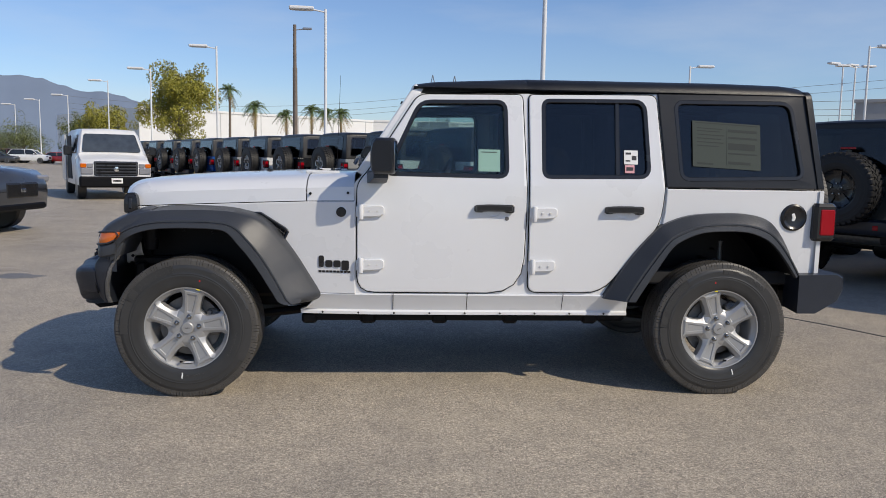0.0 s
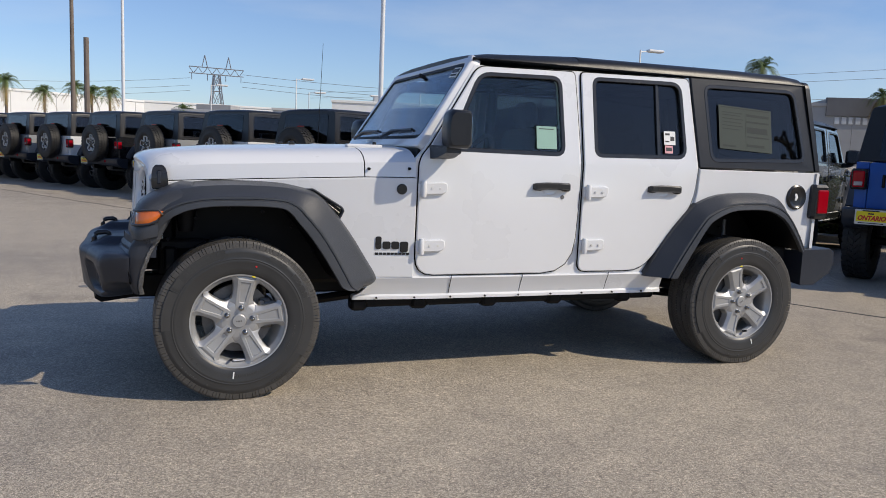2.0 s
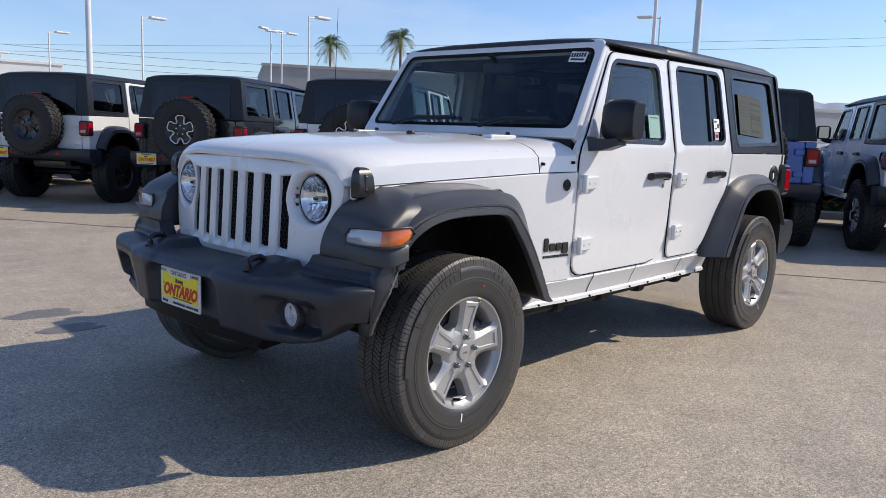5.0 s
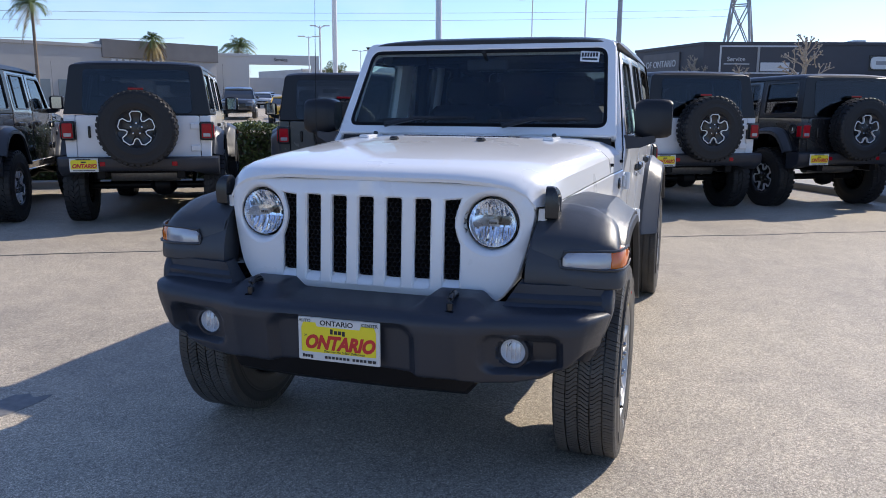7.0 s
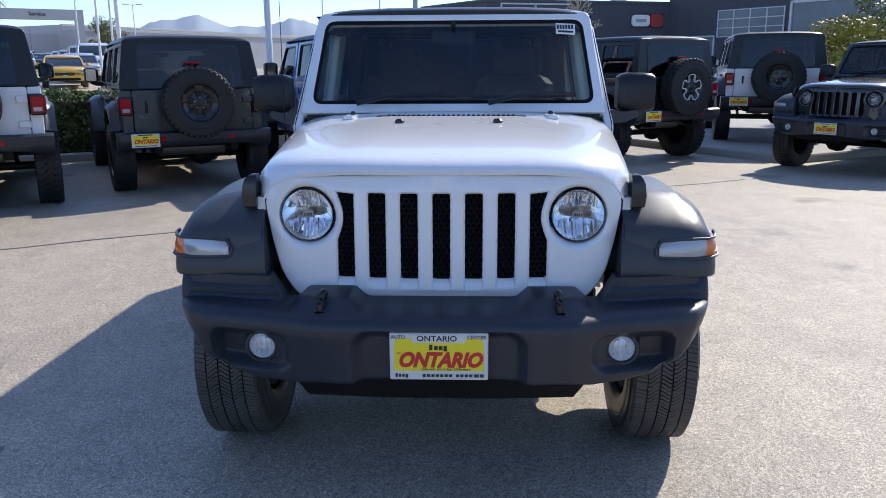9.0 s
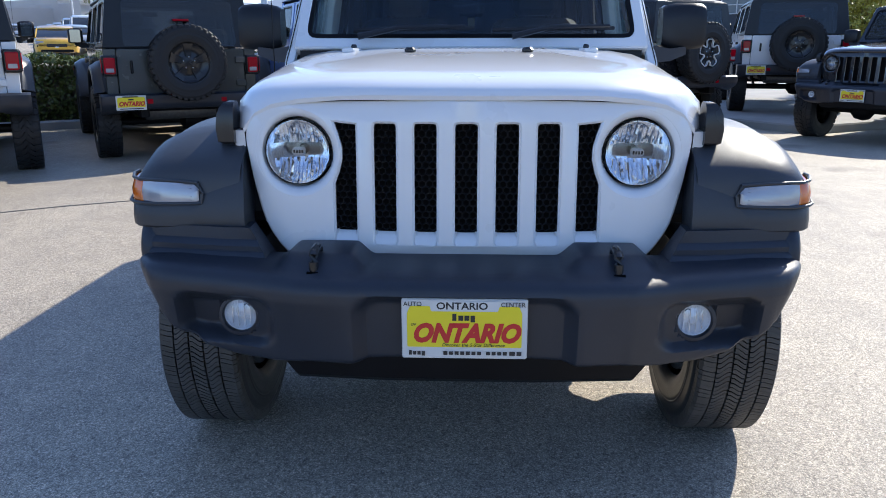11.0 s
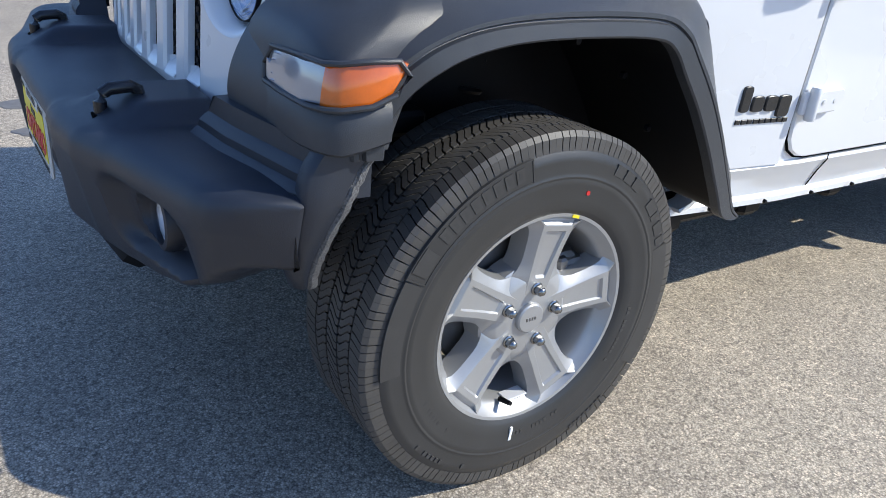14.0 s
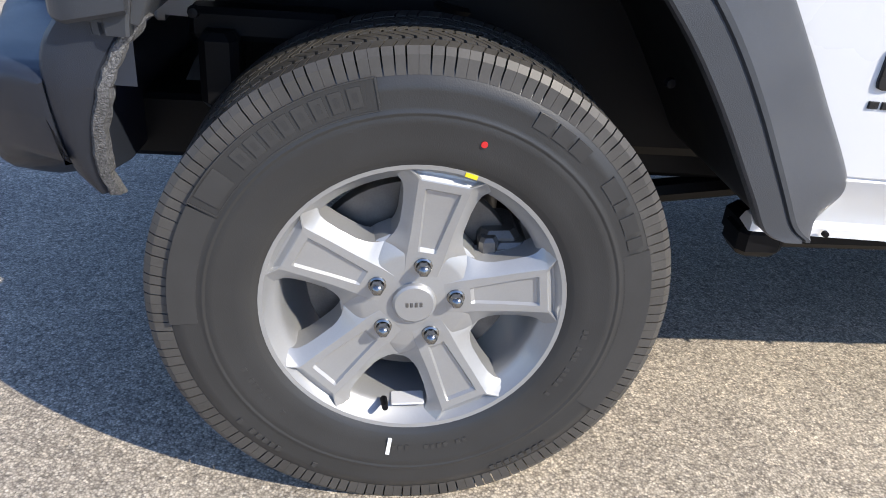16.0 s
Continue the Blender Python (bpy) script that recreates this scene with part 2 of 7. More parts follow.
class Mesh:
    def __init__(self):
        self.v, self.f = [], []

    def verts(self, pts):
        k = len(self.v)
        self.v.extend(tuple(p) for p in pts)
        return list(range(k, k + len(pts)))

    def loft(self, loops, closed=True, caps=True, ring=False):
        rows = [self.verts(l) for l in loops]
        pairs = list(zip(rows, rows[1:])) + ([(rows[-1], rows[0])] if ring else [])
        for a, b in pairs:
            m = len(a)
            for i in range(m if closed else m - 1):
                j = (i + 1) % m
                self.f.append((a[i], a[j], b[j], b[i]))
        if caps and closed and not ring:
            self.f.append(tuple(reversed(rows[0])))
            self.f.append(tuple(rows[-1]))
        return self

    def lathe(self, profile, centre=(0, 0, 0), axis="y", n=48, close=False, caps=False):
        """profile: (radius, place along the axis)."""
        loops = []
        for k in range(n):
            a = 2 * math.pi * k / n
            c, s = math.cos(a), math.sin(a)
            loop = []
            for r, h in profile:
                p = {"y": (r * c, h, r * s), "x": (h, r * c, r * s), "z": (r * c, r * s, h)}[axis]
                loop.append([p[i] + centre[i] for i in range(3)])
            loops.append(loop)
        return self.loft(loops, closed=close, caps=caps, ring=True)

    def box(self, x0, x1, y0, y1, z0, z1, e=0.0, m=None):
        """A box with chamfered edges."""
        x0, x1, y0, y1, z0, z1 = min(x0, x1), max(x0, x1), min(y0, y1), max(y0, y1), min(z0, z1), max(z0, z1)
        e = min(e, (x1 - x0) * 0.45, (y1 - y0) * 0.45, (z1 - z0) * 0.45)

        def ring(d, z):
            a, b, c, g = x0 + d, x1 - d, y0 + d, y1 - d
            if e <= 0:
                return [(a, c, z), (b, c, z), (b, g, z), (a, g, z)]
            return [(a + e, c, z), (b - e, c, z), (b, c + e, z), (b, g - e, z), (b - e, g, z), (a + e, g, z), (a, g - e, z), (a, c + e, z)]
        loops = [ring(0, z0), ring(0, z1)] if e <= 0 else [ring(e * 0.7, z0), ring(0, z0 + e), ring(0, z1 - e), ring(e * 0.7, z1)]
        if m is not None:
            loops = [[m @ Vector(p) for p in l] for l in loops]
        return self.loft(loops)

    def tube(self, path, r, n=8):
        path = [Vector(p) for p in path]
        loops, up = [], Vector((0, 0, 1))
        for i, p in enumerate(path):
            d = (path[min(i + 1, len(path) - 1)] - path[max(i - 1, 0)]).normalized()
            ref = up if abs(d.z) < 0.95 else Vector((1, 0, 0))
            a = d.cross(ref).normalized()
            b = a.cross(d)
            rr = r[i] if isinstance(r, (list, tuple)) else r
            loops.append([p + rr * (math.cos(2 * math.pi * k / n) * a + math.sin(2 * math.pi * k / n) * b) for k in range(n)])
        return self.loft(loops)

    def panel(self, outer, holes, place, thick, e=0.004, back=False, cuts=()):
        """A plate over a 2D outline with holes; place(u, v, depth) sets it in space; the rim is rounded by e.
        cuts: the heights v at which the plate bends."""
        outer = ccw(split_at(outer, cuts))
        holes = [ccw(split_at(h, cuts)) for h in holes]
        front = [grow(outer, -e)] + [grow(h, e) for h in holes]
        rims = [outer] + holes
        tris = fill2d(front)
        idx = [self.verts([place(u, v, 0) for u, v in loop]) for loop in front]
        flat = [i for loop in idx for i in loop]
        if cuts:
            bm = bmesh.new()
            vs = [bm.verts.new((u, v, 0)) for loop in front for u, v in loop]
            for t in tris:
                if len(set(t)) == 3:
                    bm.faces.new([vs[i] for i in t])
            for c in cuts:
                bmesh.ops.bisect_plane(bm, geom=bm.verts[:] + bm.edges[:] + bm.faces[:], plane_co=(0, c, 0), plane_no=(0, 1, 0), dist=1e-5)
            bm.verts.index_update()
            k = self.verts([place(w.co.x, w.co.y, 0) for w in bm.verts])
            for f in bm.faces:
                self.f.append(tuple(k[w.index] for w in f.verts))
            bm.free()
        else:
            for t in tris:
                self.f.append(tuple(flat[i] for i in t))
        for loop, rim in zip(idx, rims):
            a = self.verts([place(u, v, e) for u, v in rim])
            b = self.verts([place(u, v, thick) for u, v in rim])
            m = len(rim)
            for i in range(m):
                j = (i + 1) % m
                self.f.append((loop[i], loop[j], a[j], a[i]))
                self.f.append((a[i], a[j], b[j], b[i]))
        if back:
            k = [i for rim in rims for i in self.verts([place(u, v, thick) for u, v in rim])]
            for t in tris:
                self.f.append(tuple(k[i] for i in reversed(t)))
        return self

    def mirror(self):
        """Adds the mirror image across y = 0."""
        k = len(self.v)
        faces = list(self.f)
        self.v.extend([(x, -y, z) for x, y, z in self.v])
        self.f.extend(tuple(i + k for i in reversed(f)) for f in faces)
        return self

    def moved(self, m):
        out = Mesh()
        out.v = [tuple(m @ Vector(p)) for p in self.v]
        out.f = list(self.f)
        return out

    def add(self, other):
        k = len(self.v)
        self.v.extend(other.v)
        self.f.extend(tuple(i + k for i in f) for f in other.f)
        return self

    def data(self, name, material, sharp=32, normals=True):
        me = bpy.data.meshes.new(name)
        me.from_pydata(self.v, [], self.f)
        me.validate()
        if normals:
            bm = bmesh.new()
            bm.from_mesh(me)
            bmesh.ops.recalc_face_normals(bm, faces=bm.faces)
            bm.to_mesh(me)
            bm.free()
        me.materials.append(material)
        me.polygons.foreach_set("use_smooth", [True] * len(me.polygons))
        me.set_sharp_from_angle(angle=radians(sharp))
        return me


def area2(p):
    return sum(p[i][0] * p[(i + 1) % len(p)][1] - p[(i + 1) % len(p)][0] * p[i][1] for i in range(len(p)))


def ccw(p):
    return list(p) if area2(p) > 0 else list(reversed(p))


def grow(p, d):
    """Offsets a counter-clockwise outline outwards by d."""
    out, m = [], len(p)
    for i in range(m):
        a, b, c = (Vector((*p[k % m], 0)) for k in (i - 1, i, i + 1))
        n1 = Vector(((b - a).y, -(b - a).x, 0)).normalized()
        n2 = Vector(((c - b).y, -(c - b).x, 0)).normalized()
        k = n1 + n2
        k = k / max(0.35, k.dot(n1)) if k.length > 1e-6 else n1
        out.append((b.x + d * k.x, b.y + d * k.y))
    return out


def rounded(p, r, n=5):
    """Rounds the corners of an outline; r: one radius or one for each corner."""
    out, m = [], len(p)
    for i in range(m):
        ri = r[i] if isinstance(r, (list, tuple)) else r
        a, b, c = Vector(p[i - 1]), Vector(p[i]), Vector(p[(i + 1) % m])
        if ri <= 0:
            out.append(tuple(b))
            continue
        u, w = (a - b), (c - b)
        ri = min(ri, 0.49 * u.length, 0.49 * w.length)
        p0, p1 = b + u.normalized() * ri, b + w.normalized() * ri
        for k in range(n):
            t = k / (n - 1)
            out.append(tuple((1 - t) ** 2 * p0 + 2 * t * (1 - t) * b + t * t * p1))
    return out


def circle(u, v, r, n=32):
    return [(u + r * math.cos(2 * math.pi * k / n), v + r * math.sin(2 * math.pi * k / n)) for k in range(n)]


def part(name, mesh, material, parent=None, label="", sharp=32, normals=True):
    data = mesh if isinstance(mesh, bpy.types.Mesh) else mesh.data(name, material, sharp, normals)
    ob = new(name, data)
    ob.parent = parent
    return tagged(ob, label) if label else ob


def thing(name, m, label, category, group="", kind=""):
    ob = new(name)
    ob.matrix_basis = m
    return tagged(ob, label, category, group, kind)


def lerp(table, x):
    """Piecewise straight line through (x, y) pairs."""
    return float(np.interp(x, [a for a, _ in table], [b for _, b in table]))


def text_mesh(words, size, place, material, name, parent, extrude=0.0008, align="CENTER", squeeze=1.0, shear=0.0, bold=0.0):
    """Lettering in the built-in font as a mesh; place maps its plane into the parent's space."""
    cu = bpy.data.curves.new(name, "FONT")
    cu.body, cu.size, cu.extrude, cu.align_x, cu.align_y, cu.shear, cu.offset = words, size, extrude, align, "CENTER", shear, bold
    cu.resolution_u = 3
    tmp = bpy.data.objects.new(name, cu)
    scene.collection.objects.link(tmp)
    me = bpy.data.meshes.new_from_object(tmp.evaluated_get(bpy.context.evaluated_depsgraph_get()))
    bpy.data.objects.remove(tmp)
    me.transform(place @ Matrix.Diagonal((squeeze, 1, 1, 1)))
    me.materials.clear()
    me.materials.append(material)
    ob = new(name, me)
    ob.parent = parent
    return ob


# ---- off-road car: the front is at -x, its left side at -y, the middle between the axles at 0 ----
AXLE = 1.504
PLAN = [(-2.05, 0.625), (-1.95, 0.645), (-1.85, 0.665), (-0.62, 0.81), (-0.3, 0.822), (1.9, 0.822), (2.2, 0.81)]


def side_y(x, z):
    """Half width of the body at that length and height."""
    w = lerp(PLAN, x)
    if z < 1.19:
        return w - 0.025 * (1.19 - z) / 0.7
    return w - (z - 1.19) * 0.17


def side_place(s):
    return lambda x, z, d: (x, s * (side_y(x, z) - d), z)


def glazed(parent, name, outer, material, s, depth, label=""):
    m = Mesh()
    m.panel(outer, [], lambda x, z, d: (x, s * (side_y(x, z) - depth - d), z), 0.004, 0.001, back=True)
    ob = part(name, m, material, parent, label, normals=True)
    ob.visible_shadow = False
    return ob


def tyre(R, width, hero, lugs=0):
    """Tyre with its axle along y and its outer side at -y; relief of ribs and blocks on the tread."""
    w, m = width / 2, Mesh()
    base = R - 0.013
    half = [(0.216, w * 0.80), (0.226, w * 0.90), (0.238, w * 0.945), (0.241, w * 0.96), (0.262, w * 0.985), (0.290, w * 1.0), (0.296, w * 1.012), (0.300, w * 1.0), (R - 0.086, w * 1.0), (R - 0.0845, w * 1.010), (R - 0.082, w * 1.010), (R - 0.0805, w * 1.0), (R - 0.075, w * 1.0), (R - 0.055, w * 0.985),
            (R - 0.050, w * 0.99), (R - 0.045, w * 0.97), (R - 0.028, w * 0.93), (base - 0.006, w * 0.86), (base, w * 0.74)]
    prof = half + [(r, -h) for r, h in reversed(half)]
    m.lathe(prof, n=72 if hero else 40)
    n = lugs or (148 if hero else 92)
    ribs = [(0.57, 0.95, 0.45, 0.91), (0.20, 0.53, 1.3, 0.80), (-0.15, 0.15, 1.0, 0.80), (-0.53, -0.20, 1.3, 0.80), (-0.95, -0.57, 0.45, 0.91)]
    if lugs:
        ribs = [(0.50, 0.98, 0.0, 0.62), (0.05, 0.45, 0.5, 0.72), (-0.45, -0.05, 0.5, 0.72), (-0.98, -0.50, 0.0, 0.62)]
    step = 2 * math.pi / n
    blocks = Mesh()
    for rib, (a, b, slant, fill) in enumerate(ribs):
        for k in range(n):
            a0 = step * (k + 0.37 * rib - (0.06 if k % 2 and not lugs else 0.0))
            a1 = a0 + step * (fill - (0.10 if k % 4 == 0 and not lugs else 0.0))
            loops = []
            for ang, sl in ((a0, 0), (a1, 0)):
                pts = []
                for y, t in ((a, 0.0), (b, 1.0)):
                    an = ang + slant * step * (t if rib % 2 else 1 - t)
                    edge = abs(y) > 0.8
                    top = R - (0.010 if edge else 0.0005)
                    low = base - (0.022 if edge else 0.002)
                    pts.append((an, y * w, top, low))
                (p, q) = pts
                ring = []
                for an, y, r in ((p[0], p[1], p[3]), (p[0], p[1] + (0.003 if p[1] < -0.8 * w else 0), p[2]), (p[0], (p[1] * 0.8 + q[1] * 0.2), R), (q[0], (p[1] * 0.2 + q[1] * 0.8), R), (q[0], q[1], q[2]), (q[0], q[1], q[3])):
                    ring.append((r * math.cos(an), y, r * math.sin(an)))
                loops.append(ring)
            blocks.loft(loops)
    return m, blocks


def wheel(parent, at, spin, style, R, width, hero=False, outward=-1, steer=0.0):
    """A wheel under the car: tyre, rim, cap, nuts. spin: degrees of the first spoke."""
    w = new("wheel")
    w.parent = parent
    w.matrix_basis = Matrix.Translation(at) @ Matrix.Rotation(radians(steer) + (0 if outward < 0 else math.pi), 4, "Z")
    key = (style, R, hero)
    if key not in WHEELS:
        WHEELS[key] = wheel_meshes(style, R, width, hero)
    meshes = WHEELS[key]
    spun = Matrix.Rotation(radians(-(spin - 78)), 4, "Y")
    for name, data, label in meshes:
        ob = part(name, data, None, w, label)
        ob.matrix_basis = spun
    return w


def ring_patch(r0, r1, a0, a1, y0, y1, n=20):
    """A raised patch of the side wall between two radii and two angles in degrees."""
    m, loops = Mesh(), []
    for k in range(n + 1):
        a = radians(a0 + (a1 - a0) * k / n)
        c, s = math.cos(a), math.sin(a)
        loops.append([(r0 * c, y0, r0 * s), (r0 * c, y1, r0 * s), (r1 * c, y1, r1 * s), (r1 * c, y0, r1 * s)])
    return m.loft(loops)


def wheel_meshes(style, R, width, hero):
    out = []
    body, blocks = tyre(R, width, hero, 0 if style == "alloy" else 38)
    out.append(("tyre", body.data("tyre", RUBBER if style == "alloy" else OFFROAD, 40), "black rubber tyre"))
    out.append(("tread", blocks.data("tread", TREAD if style == "alloy" else OFFROAD, 20, normals=True), ""))
    w = width / 2
    lip = Mesh().lathe([(0.214, -w * 0.80), (0.226, -w * 0.84), (0.231, -w * 0.885), (0.229, -w * 0.915), (0.2225, -w * 0.905), (0.2180, -w * 0.84), (0.2085, -w * 0.745), (0.2030, -w * 0.70), (0.1995, -w * 0.62), (0.1985, -w * 0.42), (0.197, 0.0), (0.196, w * 0.8)], n=72 if hero else 36)
    if style == "alloy":
        out.append(("rim", lip.data("rim", ALLOY), "silver painted alloy rim"))
        # radius, half width of the face, its depth, half width and depth of the sunk panel, half width at the foot of the flanks
        stations = [(0.040, 0.026, -0.0930, 0.010, 0.0, 0.046), (0.070, 0.0300, -0.0938, 0.010, 0.0, 0.052), (0.086, 0.0305, -0.0945, 0.0105, 0.0, 0.0625), (0.092, 0.0310, -0.0948, 0.0110, 0.0040, 0.0580), (0.101, 0.0315, -0.0953, 0.0122, 0.0044, 0.0525), (0.112, 0.0320, -0.0960, 0.0135, 0.0045, 0.0490), (0.125, 0.0330, -0.0968, 0.0150, 0.0045, 0.0475), (0.155, 0.0360, -0.0995, 0.0190, 0.0048, 0.0500), (0.175, 0.0380, -0.1020, 0.0213, 0.0048, 0.0535), (0.186, 0.0390, -0.1035, 0.0225, 0.0048, 0.0575),
                    (0.1895, 0.0395, -0.1040, 0.0225, 0.0, 0.0600), (0.1960, 0.0400, -0.1048, 0.0270, 0.0, 0.0670), (0.2010, 0.0410, -0.1055, 0.0310, 0.0, 0.0760), (0.2030, 0.0420, -0.1060, 0.0335, 0.0012, 0.0800), (0.2100, 0.0515, -0.1075, 0.0425, 0.0080, 0.0950), (0.2190, 0.0660, -0.1095, 0.0585, 0.0120, 0.1050)]
        for k in range(5):
            a = radians(78 + 72 * k)
            c, s = math.cos(a), math.sin(a)
            loops = []
            for r, hw, y, rw, d, foot in stations:
                ring = [(-foot - 0.002, y + 0.060), (-foot, y + 0.0145), (-hw - 0.002, y + 0.0025), (-hw + 0.0025, y), (-rw - 0.003, y), (-rw, y + d), (0, y + d * 1.08), (rw, y + d), (rw + 0.003, y), (hw - 0.0025, y), (hw + 0.002, y + 0.0025), (foot, y + 0.0145), (foot + 0.002, y + 0.060)]
                loops.append([(r * c - t * s, yy, r * s + t * c) for t, yy in ring])
            out.append(("spoke", Mesh().loft(loops).data("spoke", ALLOY, 17), ""))
        hub = Mesh().lathe([(0.0, -0.0932), (0.078, -0.0932), (0.084, -0.0920), (0.098, -0.085), (0.112, -0.077), (0.115, -0.030)], n=40)
        out.append(("hub", hub.data("hub", ALLOY), ""))
        out.append(("hub_cap", Mesh().lathe([(0.0, -0.1025), (0.029, -0.1025), (0.0325, -0.100), (0.0335, -0.096), (0.0335, -0.086)], n=36).data("hub_cap", ALLOY), "silver cap with a small engraved badge"))
        bars = Mesh()
        for k in range(4):
            bars.box(-0.013 + 0.007 * k, -0.0085 + 0.007 * k, -0.1035, -0.102, -0.004, 0.004, 0.001)
        out.append(("cap_badge", bars.data("cap_badge", STEELGREY), ""))
        disc = Mesh().lathe([(0.0, -0.040), (0.085, -0.040), (0.09, -0.020), (0.166, -0.020), (0.168, -0.016), (0.168, 0.004), (0.09, 0.006)], n=48)
        out.append(("brake_disc", disc.data("brake_disc", STEELGREY), "grey steel brake disc"))
        cal = Mesh()
        cal.box(0.115, 0.175, -0.052, 0.06, -0.045, 0.005, 0.008).box(0.12, 0.178, -0.055, 0.06, 0.02, 0.075, 0.008).box(0.10, 0.165, -0.045, 0.05, -0.06, 0.09, 0.01)
        cal.box(0.10, 0.13, -0.058, -0.03, 0.055, 0.085, 0.006).box(0.13, 0.15, -0.062, -0.04, -0.02, 0.04, 0.004)
        out.append(("brake_caliper", cal.data("brake_caliper", STEELGREY), ""))
        for k in range(5):
            a = radians(78 + 72 * k)
            p = (0.0635 * math.cos(a), 0, 0.0635 * math.sin(a))
            nut = Mesh().lathe([(0.0, -0.1165), (0.006, -0.1155), (0.0095, -0.112), (0.0105, -0.108), (0.0108, -0.094)], p, n=6)
            nut.lathe([(0.0108, -0.0975), (0.0135, -0.096), (0.0145, -0.090)], p, n=18)
            out.append(("lug_nut", nut.data("lug_nut", LUG, 50), ""))
        a = radians(-104)
        valve = Mesh().tube([(0.196 * math.cos(a), -0.085, 0.196 * math.sin(a)), (0.19 * math.cos(a), -0.108, 0.19 * math.sin(a)), (0.187 * math.cos(a), -0.118, 0.187 * math.sin(a))], [0.006, 0.0055, 0.005], 10)
        out.append(("valve_stem", valve.data("valve_stem", DARK), ""))
        weight = Mesh().box(-0.036, 0.018, -0.095, -0.062, -0.197, -0.193, 0.002)
        out.append(("balance_weight", weight.data("balance_weight", MACHINED), ""))
        if hero:
            rl, rh = 0.318, 0.352
            out.append(("raised_patch", ring_patch(rl - 0.006, rh + 0.003, 99, 149, -w * 0.95, -w * 1.0005, 24).data("raised_patch", RUBBER), "dull raised patch with lettering bars"))
            for r0, r1, a0, a1 in ((rl - 0.007, rl - 0.0055, 98.6, 149.3), (rh + 0.0025, rh + 0.004, 98.6, 149.3), (rl - 0.007, rh + 0.004, 98.5, 98.9), (rl - 0.007, rh + 0.004, 149, 149.4)):
                out.append(("raised_line", ring_patch(r0, r1, a0, a1, -w * 0.97, -w * 1.010, 24).data("raised_line", RUBBER2), ""))
            for k in range(8):
                a0 = 134.5 - 4.2 * k
                out.append(("letter_bar", ring_patch(rl + 0.003, rh - 0.004, a0 - 3.0, a0, -w * 0.98, -w * 1.012, 4).data("letter_bar", RUBBER2), ""))
                out.append(("letter_bar", ring_patch(rl + 0.010, rh - 0.011, a0 - 2.1, a0 - 0.9, -w * 0.98, -w * 1.0135, 3).data("letter_bar", RUBBER), ""))
            out.append(("emblem", ring_patch(rl, rh, 139, 147, -w * 0.98, -w * 1.012, 6).data("emblem", RUBBER2), ""))
            for a0, wd in ((62, 4.5), (56.5, 4.5), (51, 4.5), (38, 6), (31.5, 2), (27, 5), (20.5, 3)):
                out.append(("letter_bar", ring_patch(rl + 0.006, rh - 0.006, a0 - wd, a0, -w * 0.96, -w * 1.003, 5).data("letter_bar", RUBBER2), ""))
            for a0, a1 in ((150, 182), (-34, 16)):
                out.append(("smooth_band", ring_patch(rl - 0.004, rh + 0.002, a0, a1, -w * 0.95, -w * 1.0015, 20).data("smooth_band", RUBBER2), ""))
            for a0, n, r in ((-70, 9, 0.335), (-145, 12, 0.33), (200, 10, 0.27), (-40, 14, 0.262), (-100, 13, 0.26)):
                for k in range(n):
                    if random.random() < 0.8:
                        aa = a0 + k * 2.3
                        out.append(("small_print", ring_patch(r, r + 0.009, aa, aa + 1.3, -w * 0.97, -w * (1.006 if r > 0.3 else 0.995), 1).data("small_print", RUBBER2), ""))
            chalk = ring_patch(0.247, 0.279, -99.6, -98.2, -w * 0.95, -w * 1.003, 1)
            out.append(("chalk_mark", chalk.data("chalk_mark", PAPER), "white chalk stroke"))
            a = radians(71)
            dot = Mesh().lathe([(0.0, -w * 1.008), (0.0045, -w * 1.007), (0.005, -w * 0.98)], (0.276 * math.cos(a), 0, 0.276 * math.sin(a)), n=14)
            out.append(("red_dot", dot.data("red_dot", REDINK), "small red paint dot"))
            ydot = ring_patch(0.222, 0.228, 68, 72.5, -w * 0.90, -w * 0.922, 3)
            out.append(("yellow_dab", ydot.data("yellow_dab", YELLOW), ""))
    else:
        black = style == "steel"
        out.append(("rim", lip.data("rim", GLOSSBLACK), "black rim"))
        face = Mesh().lathe([(0.0, -w * 0.66), (0.05, -w * 0.66), (0.075, -w * 0.60), (0.12, -w * 0.45), (0.17, -w * 0.50), (0.205, -w * 0.72), (0.214, -w * 0.80)], n=40)
        out.append(("disc", face.data("disc", GLOSSBLACK), "black wheel disc"))
        for k in range(5):
            a = radians(90 + 72 * k)
            p = (0.0635 * math.cos(a), 0, 0.0635 * math.sin(a))
            out.append(("lug_nut", Mesh().lathe([(0.0, -w * 0.82), (0.009, -w * 0.81), (0.011, -w * 0.62)], p, n=8).data("lug_nut", CHROME if not black else LUG), ""))
            spoke = Mesh()
            loops = []
            c, s = math.cos(a), math.sin(a)
            for r, hw, y in ((0.07, 0.03, 0.66), (0.12, 0.034, 0.63), (0.17, 0.042, 0.66), (0.205, 0.056, 0.78)):
                loops.append([(r * c - t * s, -w * yy, r * s + t * c) for t, yy in ((-hw - 0.01, y - 0.25), (-hw, y), (hw, y), (hw + 0.01, y - 0.25))])
            out.append(("spoke", spoke.loft(loops).data("spoke", GLOSSBLACK), ""))
